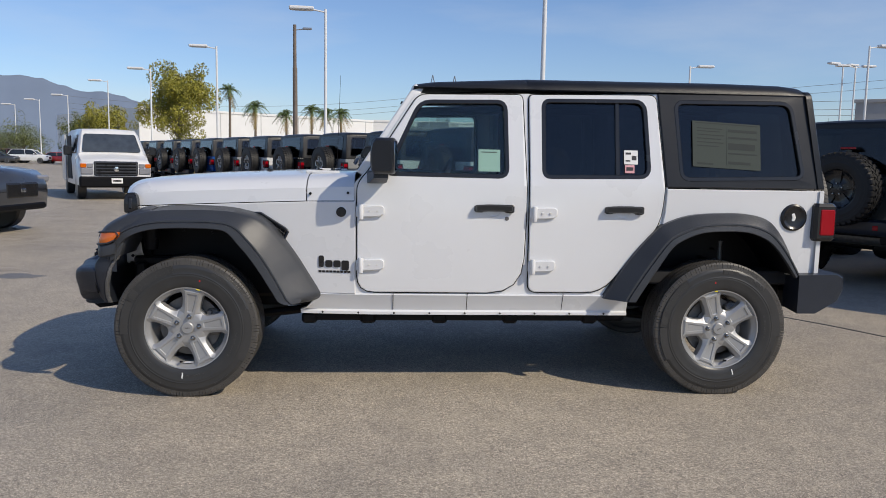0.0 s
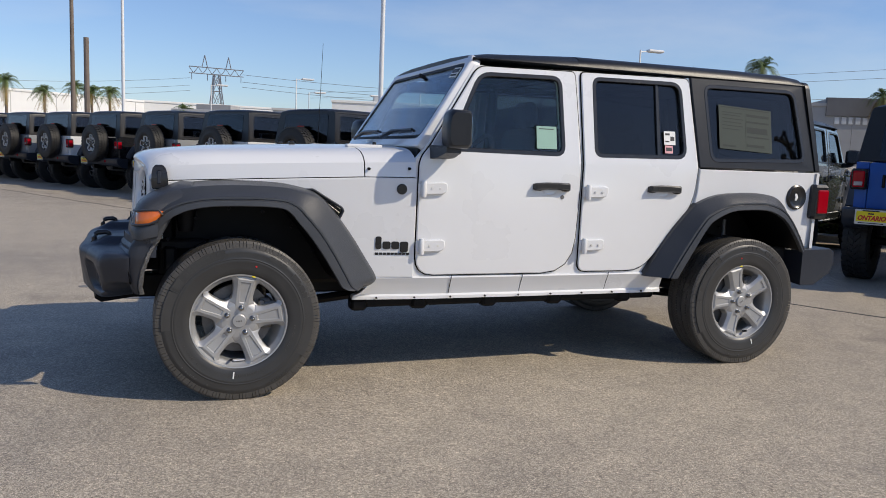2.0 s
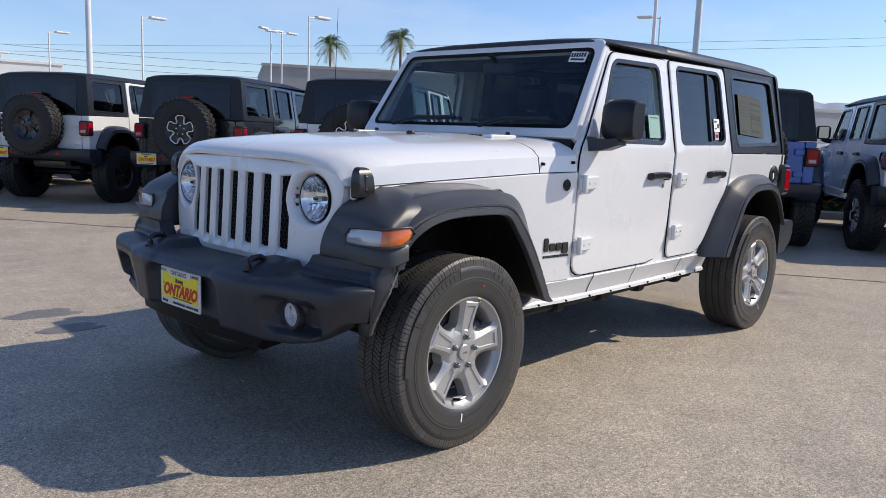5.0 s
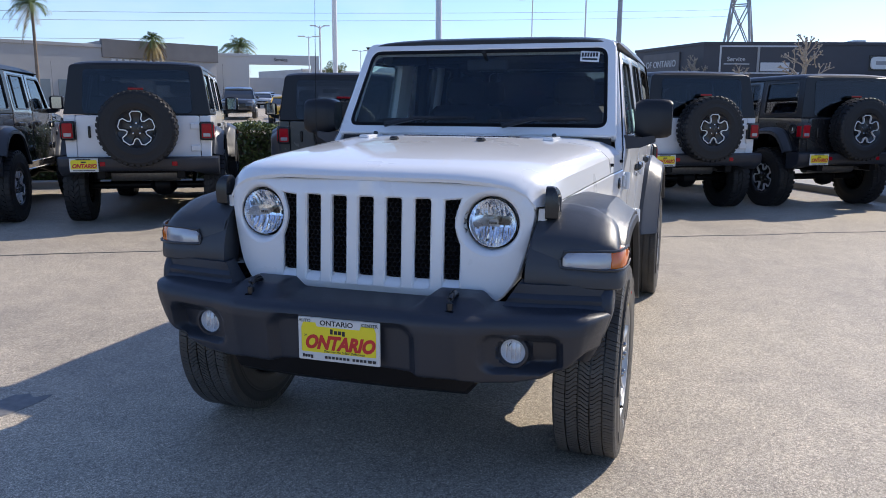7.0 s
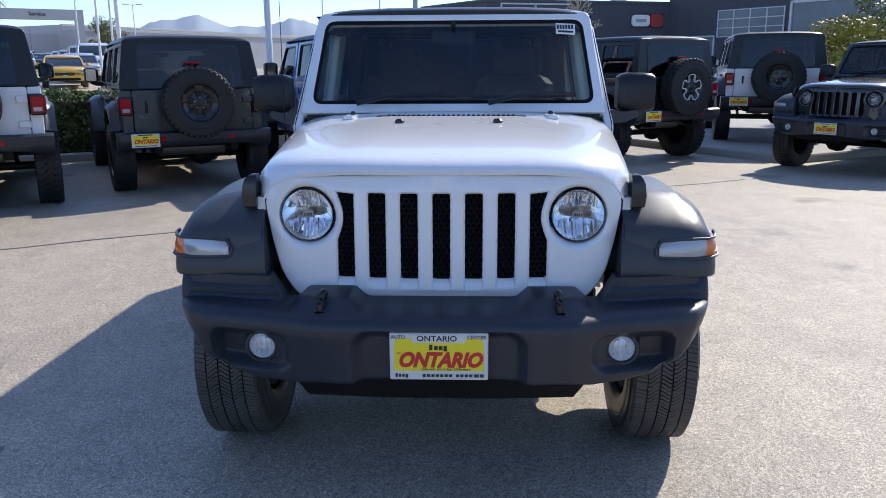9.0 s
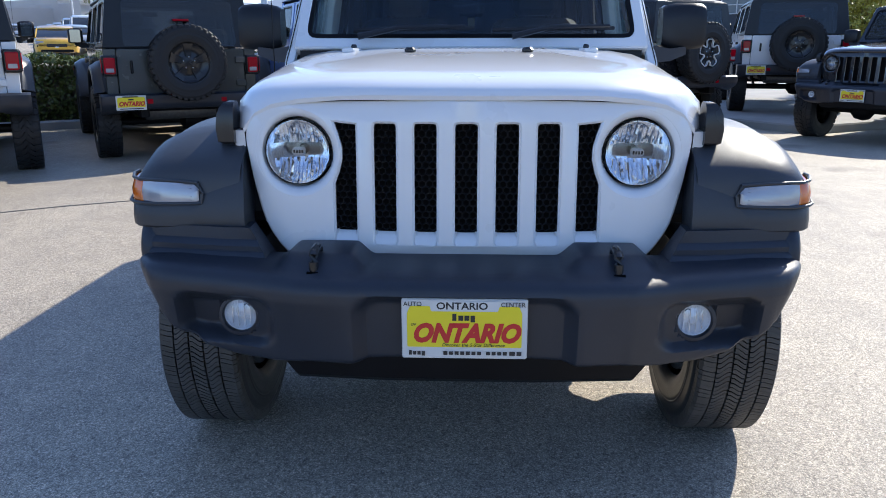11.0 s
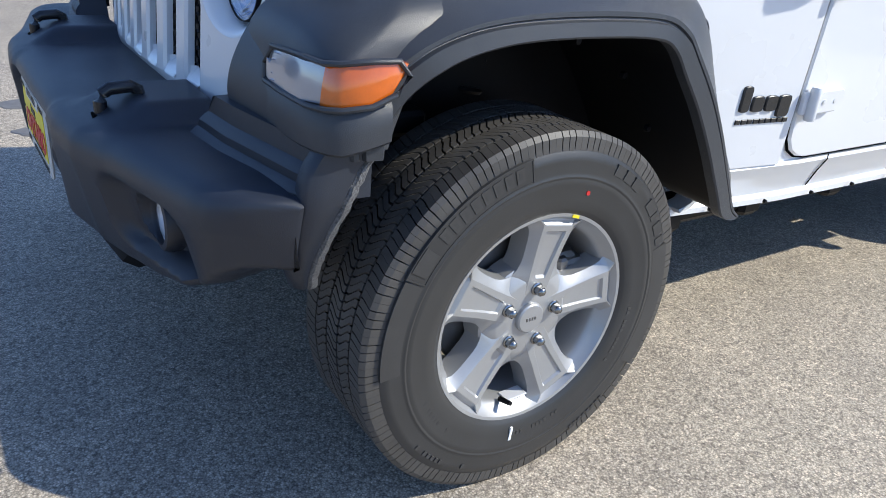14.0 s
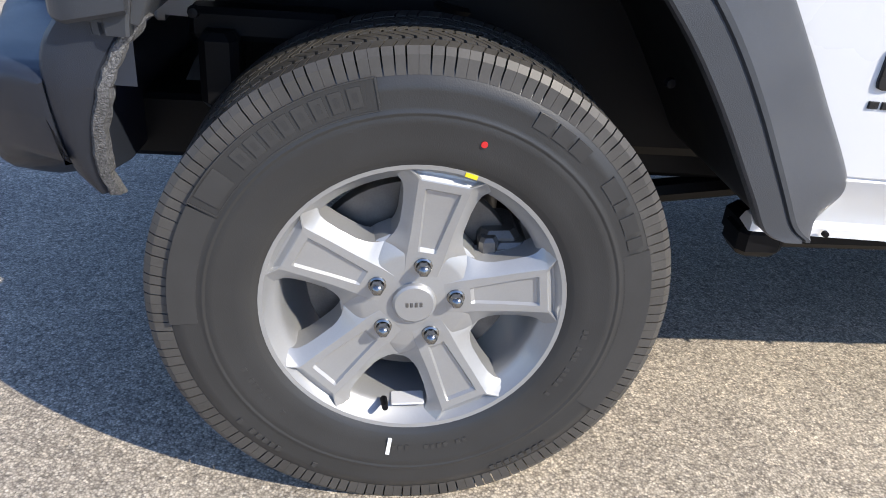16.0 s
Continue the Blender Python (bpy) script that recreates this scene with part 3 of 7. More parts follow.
        if style == "star":
            path = []
            for k in range(5):
                a = 90 + 72 * k
                for r, d in ((0.105, -36), (0.125, -25), (0.185, -21), (0.202, -11), (0.202, 11), (0.185, 21), (0.125, 25)):
                    an = radians(a + d)
                    path.append(Vector((r * math.cos(an), -w * 0.80, r * math.sin(an))))
            star, loops, m = Mesh(), [], len(path)
            for i, p in enumerate(path):
                d = (path[(i + 1) % m] - path[i - 1]).normalized()
                nrm = Vector((-d.z, 0, d.x))
                loops.append([p + nrm * 0.0065, p + nrm * 0.005 + Vector((0, -0.006, 0)), p - nrm * 0.005 + Vector((0, -0.006, 0)), p - nrm * 0.0065, p + Vector((0, 0.03, 0))])
            star.loft(loops, ring=True)
            out.append(("star_trim", star.data("star_trim", MACHINED), "bright machined outline of the wheel star"))
    return out


WHEELS = {}
BELT = 1.19
FRONT_DOOR = rounded([(-0.583, 0.572), (0.365, 0.572), (0.378, 1.0), (0.375, BELT), (0.350, 1.705), (-0.243, 1.695), (-0.520, 1.262), (-0.583, BELT)], [0.10, 0.20, 0, 0, 0.03, 0.05, 0.03, 0.05])
REAR_DOOR = rounded([(0.402, 0.577), (0.835, 0.577), (1.165, 0.975), (1.180, BELT), (1.130, 1.720), (0.388, 1.707)], [0.05, 0.10, 0.12, 0.0, 0.04, 0.03])
WIN_F = rounded([(-0.420, 1.248), (0.262, 1.242), (0.250, 1.662), (-0.232, 1.652)], [0.04, 0.05, 0.05, 0.06])
WIN_R = rounded([(0.476, 1.245), (1.086, 1.253), (1.060, 1.682), (0.472, 1.674)], [0.04, 0.06, 0.06, 0.04])
WIN_Q = rounded([(1.280, 1.243), (2.005, 1.260), (1.935, 1.690), (1.246, 1.684)], [0.05, 0.05, 0.06, 0.05])
FRONT_ARCH = [((-1.965, 0.760), (-1.870, 0.765)), ((-1.972, 0.800), (-1.868, 0.790)), ((-1.962, 0.850), (-1.858, 0.825)), ((-1.930, 0.910), (-1.825, 0.868)), ((-1.880, 0.962), (-1.765, 0.905)), ((-1.780, 1.004), (-1.690, 0.926)), ((-1.640, 1.022), (-1.600, 0.936)), ((-1.470, 1.027), (-1.460, 0.938)),
              ((-1.310, 1.022), (-1.330, 0.932)), ((-1.225, 1.010), (-1.275, 0.912)), ((-1.135, 0.985), (-1.225, 0.855)), ((-1.060, 0.925), (-1.180, 0.802)), ((-0.988, 0.835), (-1.140, 0.748)), ((-0.922, 0.745), (-1.100, 0.688)), ((-0.873, 0.668), (-1.067, 0.634)), ((-0.828, 0.596), (-1.037, 0.585)),
              ((-0.812, 0.563), (-1.021, 0.556)), ((-0.815, 0.542), (-1.009, 0.540)), ((-0.834, 0.525), (-0.994, 0.530)), ((-0.868, 0.513), (-0.975, 0.524))]
REAR_ARCH = [((0.850, 0.545), (1.000, 0.545)), ((0.880, 0.600), (1.020, 0.580)), ((1.005, 0.787), (1.105, 0.715)), ((1.130, 0.935), (1.190, 0.845)), ((1.200, 0.985), (1.250, 0.895)), ((1.325, 1.028), (1.360, 0.940)), ((1.490, 1.043), (1.490, 0.952)), ((1.650, 1.042), (1.630, 0.948)), ((1.770, 1.016), (1.730, 0.915)), ((1.850, 0.950), (1.795, 0.868)), ((1.925, 0.835), (1.865, 0.785)), ((1.975, 0.725), (1.930, 0.690))]


def eased(rows, n):
    """More rows along a smooth curve through those given."""
    p, out = [np.array(r, float).ravel() for r in rows], []
    for i in range(len(p) - 1):
        a, b, c, d = p[max(i - 1, 0)], p[i], p[i + 1], p[min(i + 2, len(p) - 1)]
        for k in range(n):
            t = k / n
            out.append(0.5 * (2 * b + (c - a) * t + (2 * a - 5 * b + 4 * c - d) * t * t + (3 * b - a - 3 * c + d) * t ** 3))
    return [((r[0], r[1]), (r[2], r[3])) for r in out + [p[-1]]]


def flare(stations, s, crown, widest=0.938):
    """Wheel arch flare: a flat lip round the opening, a crease, and a broad slope up to the body."""
    loops = []
    for (ox, oz), (ix, iz) in eased(stations, 4):
        yb = min(side_y(ox, 1.0) - 0.03, 0.80)
        dx, dz = ox - ix, oz - iz
        d = math.hypot(dx, dz)
        dx, dz = dx / d, dz / d
        front = 0.0 if ox > -1.9 else min(1.0, (-1.9 - ox) / 0.06)
        tail = 0.0 if ox < -1.85 else min(1.0, max(0.0, (1.0 - oz) / 0.30))
        yo = widest - 0.012 * front
        top = (yo - 0.085) * (1 - tail) + (min(side_y(ox, 0.8), 0.822) + 0.026) * tail
        lip = min(0.046, 0.33 * d)
        mid = 0.5 * (lip + d)
        pts = [(d + crown, yb), (d + 0.55 * crown, yb + 0.55 * (top - yb)), (d + 0.006, top - 0.006), (d - 0.001, top + 0.004), (d - 0.010, top + 0.014), (mid, 0.45 * top + 0.55 * (yo - 0.010)), (lip + 0.014, yo - 0.010), (lip + 0.006, yo - 0.009), (lip + 0.003, yo - 0.013), (lip, yo - 0.012), (lip - 0.003, yo - 0.003), (0.004, yo + 0.002), (0.0, yo - 0.001), (0.0, yo - 0.024), (0.028, yo - 0.03), (0.028, yb)]
        loops.append([(ix + k * dx, s * y, iz + k * dz) for k, y in pts])
    return Mesh().loft(loops)


def bumper_x(y, z):
    """Front face of the front bumper at that breadth and height."""
    a = abs(y)
    x = lerp([(0, -2.246), (0.30, -2.244), (0.42, -2.232), (0.53, -2.195), (0.64, -2.168), (0.735, -2.147), (0.80, -2.132), (0.84, -2.115), (0.868, -2.085), (0.888, -2.048), (0.905, -1.998)], a)
    return x


def soft(x, a, b):
    """Smooth step from 0 at a to 1 at b."""
    t = max(0.0, min(1.0, (x - a) / (b - a)))
    return t * t * (3 - 2 * t)


def box_gap(u, v, hu, hv, r):
    """Distance to the outline of a rounded box, negative inside."""
    p, q = abs(u) - hu + r, abs(v) - hv + r
    return math.hypot(max(p, 0.0), max(q, 0.0)) + min(max(p, q), 0.0) - r


def bumper_face(y, z):
    """The front face with its undercut, the plate's recess and the pockets of the fog lamps."""
    a = abs(y)
    x = bumper_x(y, z) + max(0.0, 0.645 - z) * lerp([(0, 0.06), (0.27, 0.10), (0.40, 0.22), (0.8, 0.24)], a)
    x += 0.036 * (1 - soft(box_gap(a, z - 0.40, 0.282, 0.274, 0.07), -0.034, 0.004))
    x += 0.030 * (1 - soft(box_gap(a - 0.628, z - 0.574, 0.132, 0.068, 0.045), -0.016, 0.010))
    ring = math.hypot(a - 0.595, z - 0.574)
    x += 0.050 * (1 - soft(ring, 0.042, 0.052))
    x += (0.018 + 0.010 * soft(ring, 0.060, 0.064)) * (1 - soft(box_gap(a - 0.660, z - 0.572, 0.092, 0.052, 0.034), -0.018, 0.006)) * soft(ring, 0.050, 0.060)
    return x


def front_bumper(parent):
    m = Mesh()
    ys = [0.0108 * k for k in range(73)] + [0.795, 0.812, 0.826, 0.838, 0.849, 0.859, 0.868, 0.876, 0.884, 0.892, 0.899, 0.905]
    ys = [-y for y in reversed(ys[1:])] + ys
    loops = []
    for y in ys:
        a = abs(y)
        edge = lerp([(0, 0.706), (0.45, 0.706), (0.78, 0.712), (0.86, 0.708), (0.89, 0.702), (0.905, 0.692)], a)
        hump = 0.036 * soft(a, 0.245, 0.300) * (1 - soft(a, 0.448, 0.500))
        bot = lerp([(0, 0.492), (0.40, 0.470), (0.50, 0.458), (0.60, 0.462), (0.694, 0.482), (0.76, 0.514), (0.82, 0.552), (0.87, 0.574), (0.905, 0.570)], a)
        back = -1.982 if a < 0.78 else -1.990
        low = bot + 0.016
        zs = [low + (0.668 - low) * k / 27 for k in range(28)]
        face = [(min(bumper_face(y, z), back - 0.002), z) for z in zs]
        x0, xt = face[0][0], face[-1][0]
        lead = min(0.13, 0.75 * (back - xt))
        pts = [(back, bot + 0.012), (min(x0 + 0.05, back - 0.001), bot), (x0 + 0.012, bot + 0.003), (x0 + 0.003, bot + 0.009)] + face
        pts += [(xt + 0.03 * lead, 0.668 + 0.35 * (edge - 0.668)), (xt + 0.10 * lead, 0.668 + 0.66 * (edge - 0.668)), (xt + 0.22 * lead, 0.668 + 0.88 * (edge - 0.668)), (xt + 0.38 * lead, edge), (xt + 0.62 * lead, edge + 0.002 + hump * 0.45), (xt + 0.86 * lead, edge + 0.003 + hump * 0.92), (xt + lead, edge + 0.003 + hump), (back, edge + 0.003 + hump)]
        lean = 0.045 * max(0.0, min(1.0, (a - 0.79) / 0.08))
        loops.append([(px, y - math.copysign(lean * max(0.0, (0.70 - pz) / 0.16), y), pz) for px, pz in pts])
    m.loft(loops)
    bumper = part("front_bumper", m, PLASTIC, parent, "textured black plastic front bumper", sharp=34)
    chin = Mesh()
    loops = []
    for y in (-0.47, -0.44, -0.2, 0, 0.2, 0.44, 0.47):
        low = 0.440 if abs(y) > 0.45 else 0.408
        x = bumper_x(y, 0) + 0.045
        loops.append([(x, y, 0.545), (x + 0.015, y, low + 0.02), (x + 0.045, y, low), (x + 0.25, y, low + 0.03), (x + 0.25, y, 0.545)])
    part("air_dam", chin.loft(loops), DARK, parent)
    for s in (-1, 1):
        lamp = Mesh().lathe([(0.0, -2.097), (0.022, -2.089), (0.036, -2.099), (0.041, -2.111), (0.043, -2.119)], (0, s * 0.595, 0.574), "x", 28)
        ob = part("fog_lamp", lamp, FOGREFLECTOR, parent, "clear round fog lamp")
        part("lens", Mesh().lathe([(0.0, -2.127), (0.025, -2.125), (0.038, -2.120), (0.0425, -2.113)], (0, s * 0.595, 0.574), "x", 28), LENSGLASS, ob).visible_shadow = False
        for off in (-0.024, -0.008, 0.008, 0.024):
            hz = math.sqrt(0.036 ** 2 - off * off)
            part("reflector_rib", Mesh().box(-2.111, -2.089, s * 0.595 + off - 0.0009, s * 0.595 + off + 0.0009, 0.574 - hz, 0.574 + hz, 0.0005), REFLECTOR, ob)
        collar = Mesh().lathe([(0.0435, -2.105), (0.0435, -2.126), (0.046, -2.130), (0.055, -2.128), (0.060, -2.116), (0.061, -2.060)], (0, s * 0.595, 0.574), "x", 28)
        part("lamp_collar", collar, PLASTIC, bumper)
        hook = Mesh().tube([(-2.166, s * 0.384, 0.680), (-2.166, s * 0.384, 0.734), (-2.160, s * 0.384, 0.748), (-2.148, s * 0.384, 0.756), (-2.110, s * 0.384, 0.759), (-2.098, s * 0.384, 0.752), (-2.094, s * 0.384, 0.735)], [0.0125] * 7, 12)
        part("tow_hook", hook, GLOSSBLACK, parent, "black steel tow hook")
        # A black block stands in for the dark inside of the hook's slot.
        part("hook_slot", Mesh().box(-2.184, -2.150, s * 0.384 - 0.020, s * 0.384 + 0.020, 0.690, 0.7115, 0.005), CAVITY, parent)
        shelf, loops = Mesh(), []
        for y in (0.50, 0.58, 0.66, 0.74, 0.80, 0.84, 0.87, 0.888, 0.898):
            x = lerp([(0.50, -2.050), (0.64, -2.045), (0.80, -2.015), (0.87, -2.002), (0.888, -1.992), (0.898, -1.975)], y)
            ring = [(x + 0.10, 0.695), (x + 0.002, 0.697), (x + 0.001, 0.710), (x + 0.008, 0.720), (x + 0.014, 0.724), (x + 0.014, 0.738), (x + 0.021, 0.748), (x + 0.028, 0.754), (x + 0.031, 0.786), (x + 0.10, 0.788)]
            loops.append([(px, s * max(y, 0.525 + (pz - 0.695) * 0.62 + 0.004), pz) for px, pz in ring])
        part("bumper_shelf", shelf.loft(loops), PLASTIC, parent, sharp=30)
        wing, loops = Mesh(), []
        for k in range(19):
            z = 0.788 - 0.274 * k / 18
            xe = lerp([(0.514, -1.947), (0.55, -1.953), (0.59, -1.951), (0.65, -1.937), (0.715, -1.914), (0.752, -1.893), (0.788, -1.866)], z)
            xs = lerp([(0.514, -1.972), (0.55, -1.990), (0.60, -1.994), (0.72, -1.994), (0.75, -1.986), (0.788, -1.960)], z)
            yo = 0.907 - 0.060 * max(0.0, (0.70 - z) / 0.16) ** 1.3
            loops.append([(px, s * py, z) for px, py in ((xs + 0.012, yo - 0.050), (xs, yo - 0.030), (xs + 0.002, yo - 0.010), (xs + 0.010, yo - 0.002), (0.5 * (xs + xe), yo + 0.002), (xe - 0.006, yo), (xe, yo - 0.006), (xe - 0.002, yo - 0.030), (0.5 * (xs + xe), yo - 0.045))])
        wo = part("bumper_wing", wing.loft(loops), PLASTIC, parent, sharp=40)
        rng = np.random.default_rng(31)
        edge = [(-1.870, 0.785), (-1.895, 0.752), (-1.916, 0.715), (-1.939, 0.65), (-1.953, 0.59), (-1.955, 0.55), (-1.949, 0.512)]
        torn = []
        for j in range(29):
            u = j / 28 * (len(edge) - 1)
            i = min(int(u), len(edge) - 2)
            ex, ez = (edge[i][q] + (edge[i + 1][q] - edge[i][q]) * (u - i) for q in (0, 1))
            ex += 0.008 + rng.uniform(-0.002, 0.002)
            tuck = 0.060 * max(0.0, (0.70 - ez) / 0.16) ** 1.3
            torn.append([(px, s * (py - tuck), ez) for px, py in ((ex - 0.010, 0.902), (ex - 0.004, 0.909), (ex + 0.009, 0.905 + rng.uniform(-0.002, 0.002)), (ex + 0.013 + rng.uniform(-0.003, 0.003), 0.893), (ex + 0.004, 0.880))])
        part("torn_edge", Mesh().loft(torn), SPECKLED, wo, "rough speckled foam edge", sharp=15)
    return bumper


def plate(parent, m, words=True):
    """Yellow dealer plate in a white frame; its plane is x-y of m, facing +z."""
    base = Mesh().box(-0.156, 0.156, -0.0785, 0.0785, 0, 0.008, 0.004).moved(m)
    ob = part("licence_plate", base, WHITEPLASTIC, parent, "yellow dealer plate with red lettering in a white frame")
    part("yellow_panel", Mesh().panel(rounded([(-0.142, -0.047), (0.142, -0.047), (0.142, 0.042), (0.134, 0.060), (-0.134, 0.060), (-0.142, 0.042)], 0.004), [], lambda u, v, d: tuple(m @ Vector((u, v, 0.0095 - d))), 0.001, 0.0003), YELLOW, ob)
    if words:
        at = lambda x, y: m @ Matrix.Translation((x, y, 0.0103))
        tab = Mesh().panel(rounded([(-0.082, 0.047), (0.082, 0.047), (0.090, 0.0735), (-0.090, 0.0735)], 0.004), [], lambda u, v, d: tuple(m @ Vector((u, v, 0.0102 - d))), 0.001, 0.0003)
        part("frame_tab", tab, WHITEPLASTIC, ob)
        text_mesh("ONTARIO", 0.025, at(-0.006, 0.0605), INK, "frame_lettering", ob, 0.0004, squeeze=1.12, bold=0.0006)
        text_mesh("AUTO", 0.0165, at(-0.128, 0.0650), INK, "frame_lettering", ob, 0.0004)
        text_mesh("CENTER", 0.0165, at(0.119, 0.0650), INK, "frame_lettering", ob, 0.0004)
        text_mesh("ONTARIO", 0.066, at(0.002, -0.012), REDINK, "plate_lettering", ob, 0.0004, squeeze=0.88, shear=0.3, bold=0.0034)
        text_mesh("OF", 0.010, at(-0.127, 0.012), INK, "plate_lettering", ob, 0.0003, shear=0.2)
        text_mesh("Discover the 5-Star Difference", 0.0125, at(0.022, -0.041), INK, "plate_lettering", ob, 0.0003, shear=0.2)
        for x, wd, y, h in ((-0.030, 0.010, 0.032, 0.018), (-0.015, 0.012, 0.030, 0.013), (0.000, 0.012, 0.030, 0.013), (0.015, 0.011, 0.028, 0.017),
                            (-0.138, 0.007, -0.062, 0.012), (-0.128, 0.008, -0.063, 0.009), (-0.117, 0.008, -0.063, 0.009), (-0.106, 0.008, -0.064, 0.012), (-0.052, 0.010, -0.0625, 0.010), (-0.038, 0.010, -0.0625, 0.009), (-0.024, 0.010, -0.0625, 0.009), (-0.010, 0.010, -0.0625, 0.009), (0.004, 0.010, -0.0625, 0.009), (0.018, 0.010, -0.0625, 0.009), (0.032, 0.010, -0.0625, 0.009),
                            (0.054, 0.010, -0.0625, 0.009), (0.068, 0.010, -0.0625, 0.009), (0.082, 0.010, -0.0625, 0.009), (0.096, 0.010, -0.0625, 0.009), (0.112, 0.014, -0.0625, 0.010), (0.130, 0.012, -0.0625, 0.010)):
            part("lettering_bar", Mesh().box(x, x + wd, y - h / 2, y + h / 2, 0.0095, 0.0107).moved(m), INK, ob)
    else:
        at = lambda x, y: m @ Matrix.Translation((x, y, 0.0103))
        text_mesh("ONTARIO", 0.066, at(0.002, -0.012), REDINK, "plate_lettering", ob, 0.0004, squeeze=0.88, shear=0.3, bold=0.0034)
        for x0, x1, y0, y1, z0 in ((-0.085, 0.075, 0.058, 0.071, 0.0090), (-0.03, 0.025, 0.028, 0.042, 0.0095), (-0.12, 0.12, -0.067, -0.058, 0.0080)):
            part("lettering_bar", Mesh().box(x0, x1, y0, y1, z0, z0 + 0.0014).moved(m), INK, ob)
    return ob


LAMP_Y, LAMP_Z = 0.466, 0.980


def grille_x(y, z):
    return -2.005 + 0.22 * y * y + (z - 0.70) * 0.055


def grille(parent, paint, hero):
    outline = [(-0.485, 0.678), (0.485, 0.678), (0.562, 0.77), (0.596, 0.90), (0.618, 1.03), (0.592, 1.090), (0.53, 1.114), (0.0, 1.128), (-0.53, 1.114), (-0.592, 1.090), (-0.618, 1.03), (-0.596, 0.90), (-0.562, 0.77)]
    outline = rounded(outline, 0.05, 4)
    holes = []
    for k in range(-3, 4):
        y, hw = k * 0.1093, 0.0298
        lo, hi = 0.740, 1.063
        if abs(k) < 3:
            holes.append(rounded([(y - hw, lo), (y + hw, lo), (y + hw, hi), (y - hw, hi)], 0.008, 3))
        else:
            g = 1 if k > 0 else -1
            bite = []
            for j in range(9):
                z = 0.80 + 0.265 * j / 8
                out = y + g * hw
                d = 0.130 ** 2 - (z - LAMP_Z) ** 2
                if d > 0:
                    out = g * min(g * out, LAMP_Y - math.sqrt(d))
                bite.append((out, z))
            loop = [(y - g * hw, hi - 0.004), (y - g * hw, lo), (y + g * hw, lo)] + bite
            holes.append(loop)
    for s in (-1, 1):
        holes.append(circle(s * LAMP_Y, LAMP_Z, 0.113, 40))
    m = Mesh().panel(outline, holes, lambda y, z, d: (grille_x(y, z) + d, y, z), 0.019, 0.006)
    part("grille", m, paint, parent, sharp=38)
    for k in range(-3, 4):
        y, hw = k * 0.1093, 0.0313
        slope = []
        for z, d in ((0.737, -0.001), (0.742, 0.001), (0.751, 0.006), (0.760, 0.014), (0.768, 0.024), (0.772, 0.032)):
            ww = hw * lerp([(0.737, 0.72), (0.750, 0.97)], z)
            slope.append([(grille_x(yy, z) + q, yy, z) for yy, q in ((y - 1.10 * ww, min(d, 0.006)), (y - 0.97 * ww, min(d, 0.012)), (y - 0.80 * ww, d), (y + 0.80 * ww, d), (y + 0.97 * ww, min(d, 0.012)), (y + 1.10 * ww, min(d, 0.006)))])
        part("slot_scallop", Mesh().loft(slope, closed=False), paint, parent)
    for s in (-1, 1):
        gx = grille_x(LAMP_Y, LAMP_Z)
        rings = []
        for r, d, k in ((0.1185, 0.0006, 0.0), (0.1140, 0.0012, 0.05), (0.1085, 0.0040, 0.15), (0.1035, 0.0095, 0.35), (0.0995, 0.017, 0.6), (0.0965, 0.028, 0.85), (0.0945, 0.050, 1.0)):
            ring = [(u, v) for u, v in circle(s * LAMP_Y, LAMP_Z, r, 48)]
            rings.append([((1 - k) * grille_x(u, v) + k * gx + d, u, v) for u, v in ring])
        part("lamp_dish", Mesh().loft(rings, caps=False), paint, parent)
        rows = []
        for z, yo in ((0.70, 0.498), (0.78, 0.560), (0.85, 0.580), (0.92, 0.596), (1.00, 0.610), (1.05, 0.606)):
            rows.append([(grille_x(yo, z) + 0.010, s * (yo - 0.002), z), (grille_x(yo, z) + 0.03, s * (yo + 0.003), z), (-1.89, s * (yo + 0.006), z), (-1.84, s * (yo + 0.008), z)])
        part("grille_side", Mesh().loft(rows, closed=False), paint, parent)
    back = Mesh().box(-1.915, -1.900, -0.374, 0.374, 0.70, 1.1)
    part("radiator", back, DARK, parent)
    if hero:
        # Added black sheet behind the mesh: paints the shade deep in the slots.
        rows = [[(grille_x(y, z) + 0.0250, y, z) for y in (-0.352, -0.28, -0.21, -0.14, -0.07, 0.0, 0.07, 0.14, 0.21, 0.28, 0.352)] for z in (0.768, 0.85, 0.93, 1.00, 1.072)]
        part("slot_shade_sheet", Mesh().loft(rows, closed=False), CAVITY, parent)
        hexes = Mesh()
        r, dy, dz = 0.0112, 0.0194, 0.0168
        for k in range(-3, 4):
            for row in range(0, 18):
                for col in range(-2, 3):
                    cy = k * 0.1093 + (col + 0.5 * (row % 2)) * dy * 1.0
                    cz = 0.783 + row * dz
                    if abs(cy - k * 0.1093) > 0.040:
                        continue
                    ring_o, ring_i = [], []
                    for q in range(6):
                        a = radians(60 * q + 30)
                        ring_o.append((grille_x(cy, cz) + 0.020, cy + r * math.cos(a), cz + r * math.sin(a)))
                        ring_i.append((grille_x(cy, cz) + 0.024, cy + (r - 0.0028) * math.cos(a), cz + (r - 0.0028) * math.sin(a)))
                    inner = [(x + 0.012, y, z) for x, y, z in ring_i]
                    hexes.loft([ring_o, ring_i, inner], caps=False)
        tagged(part("grille_mesh", hexes, MESHBLACK, parent, "black honeycomb mesh", normals=False), kind="")
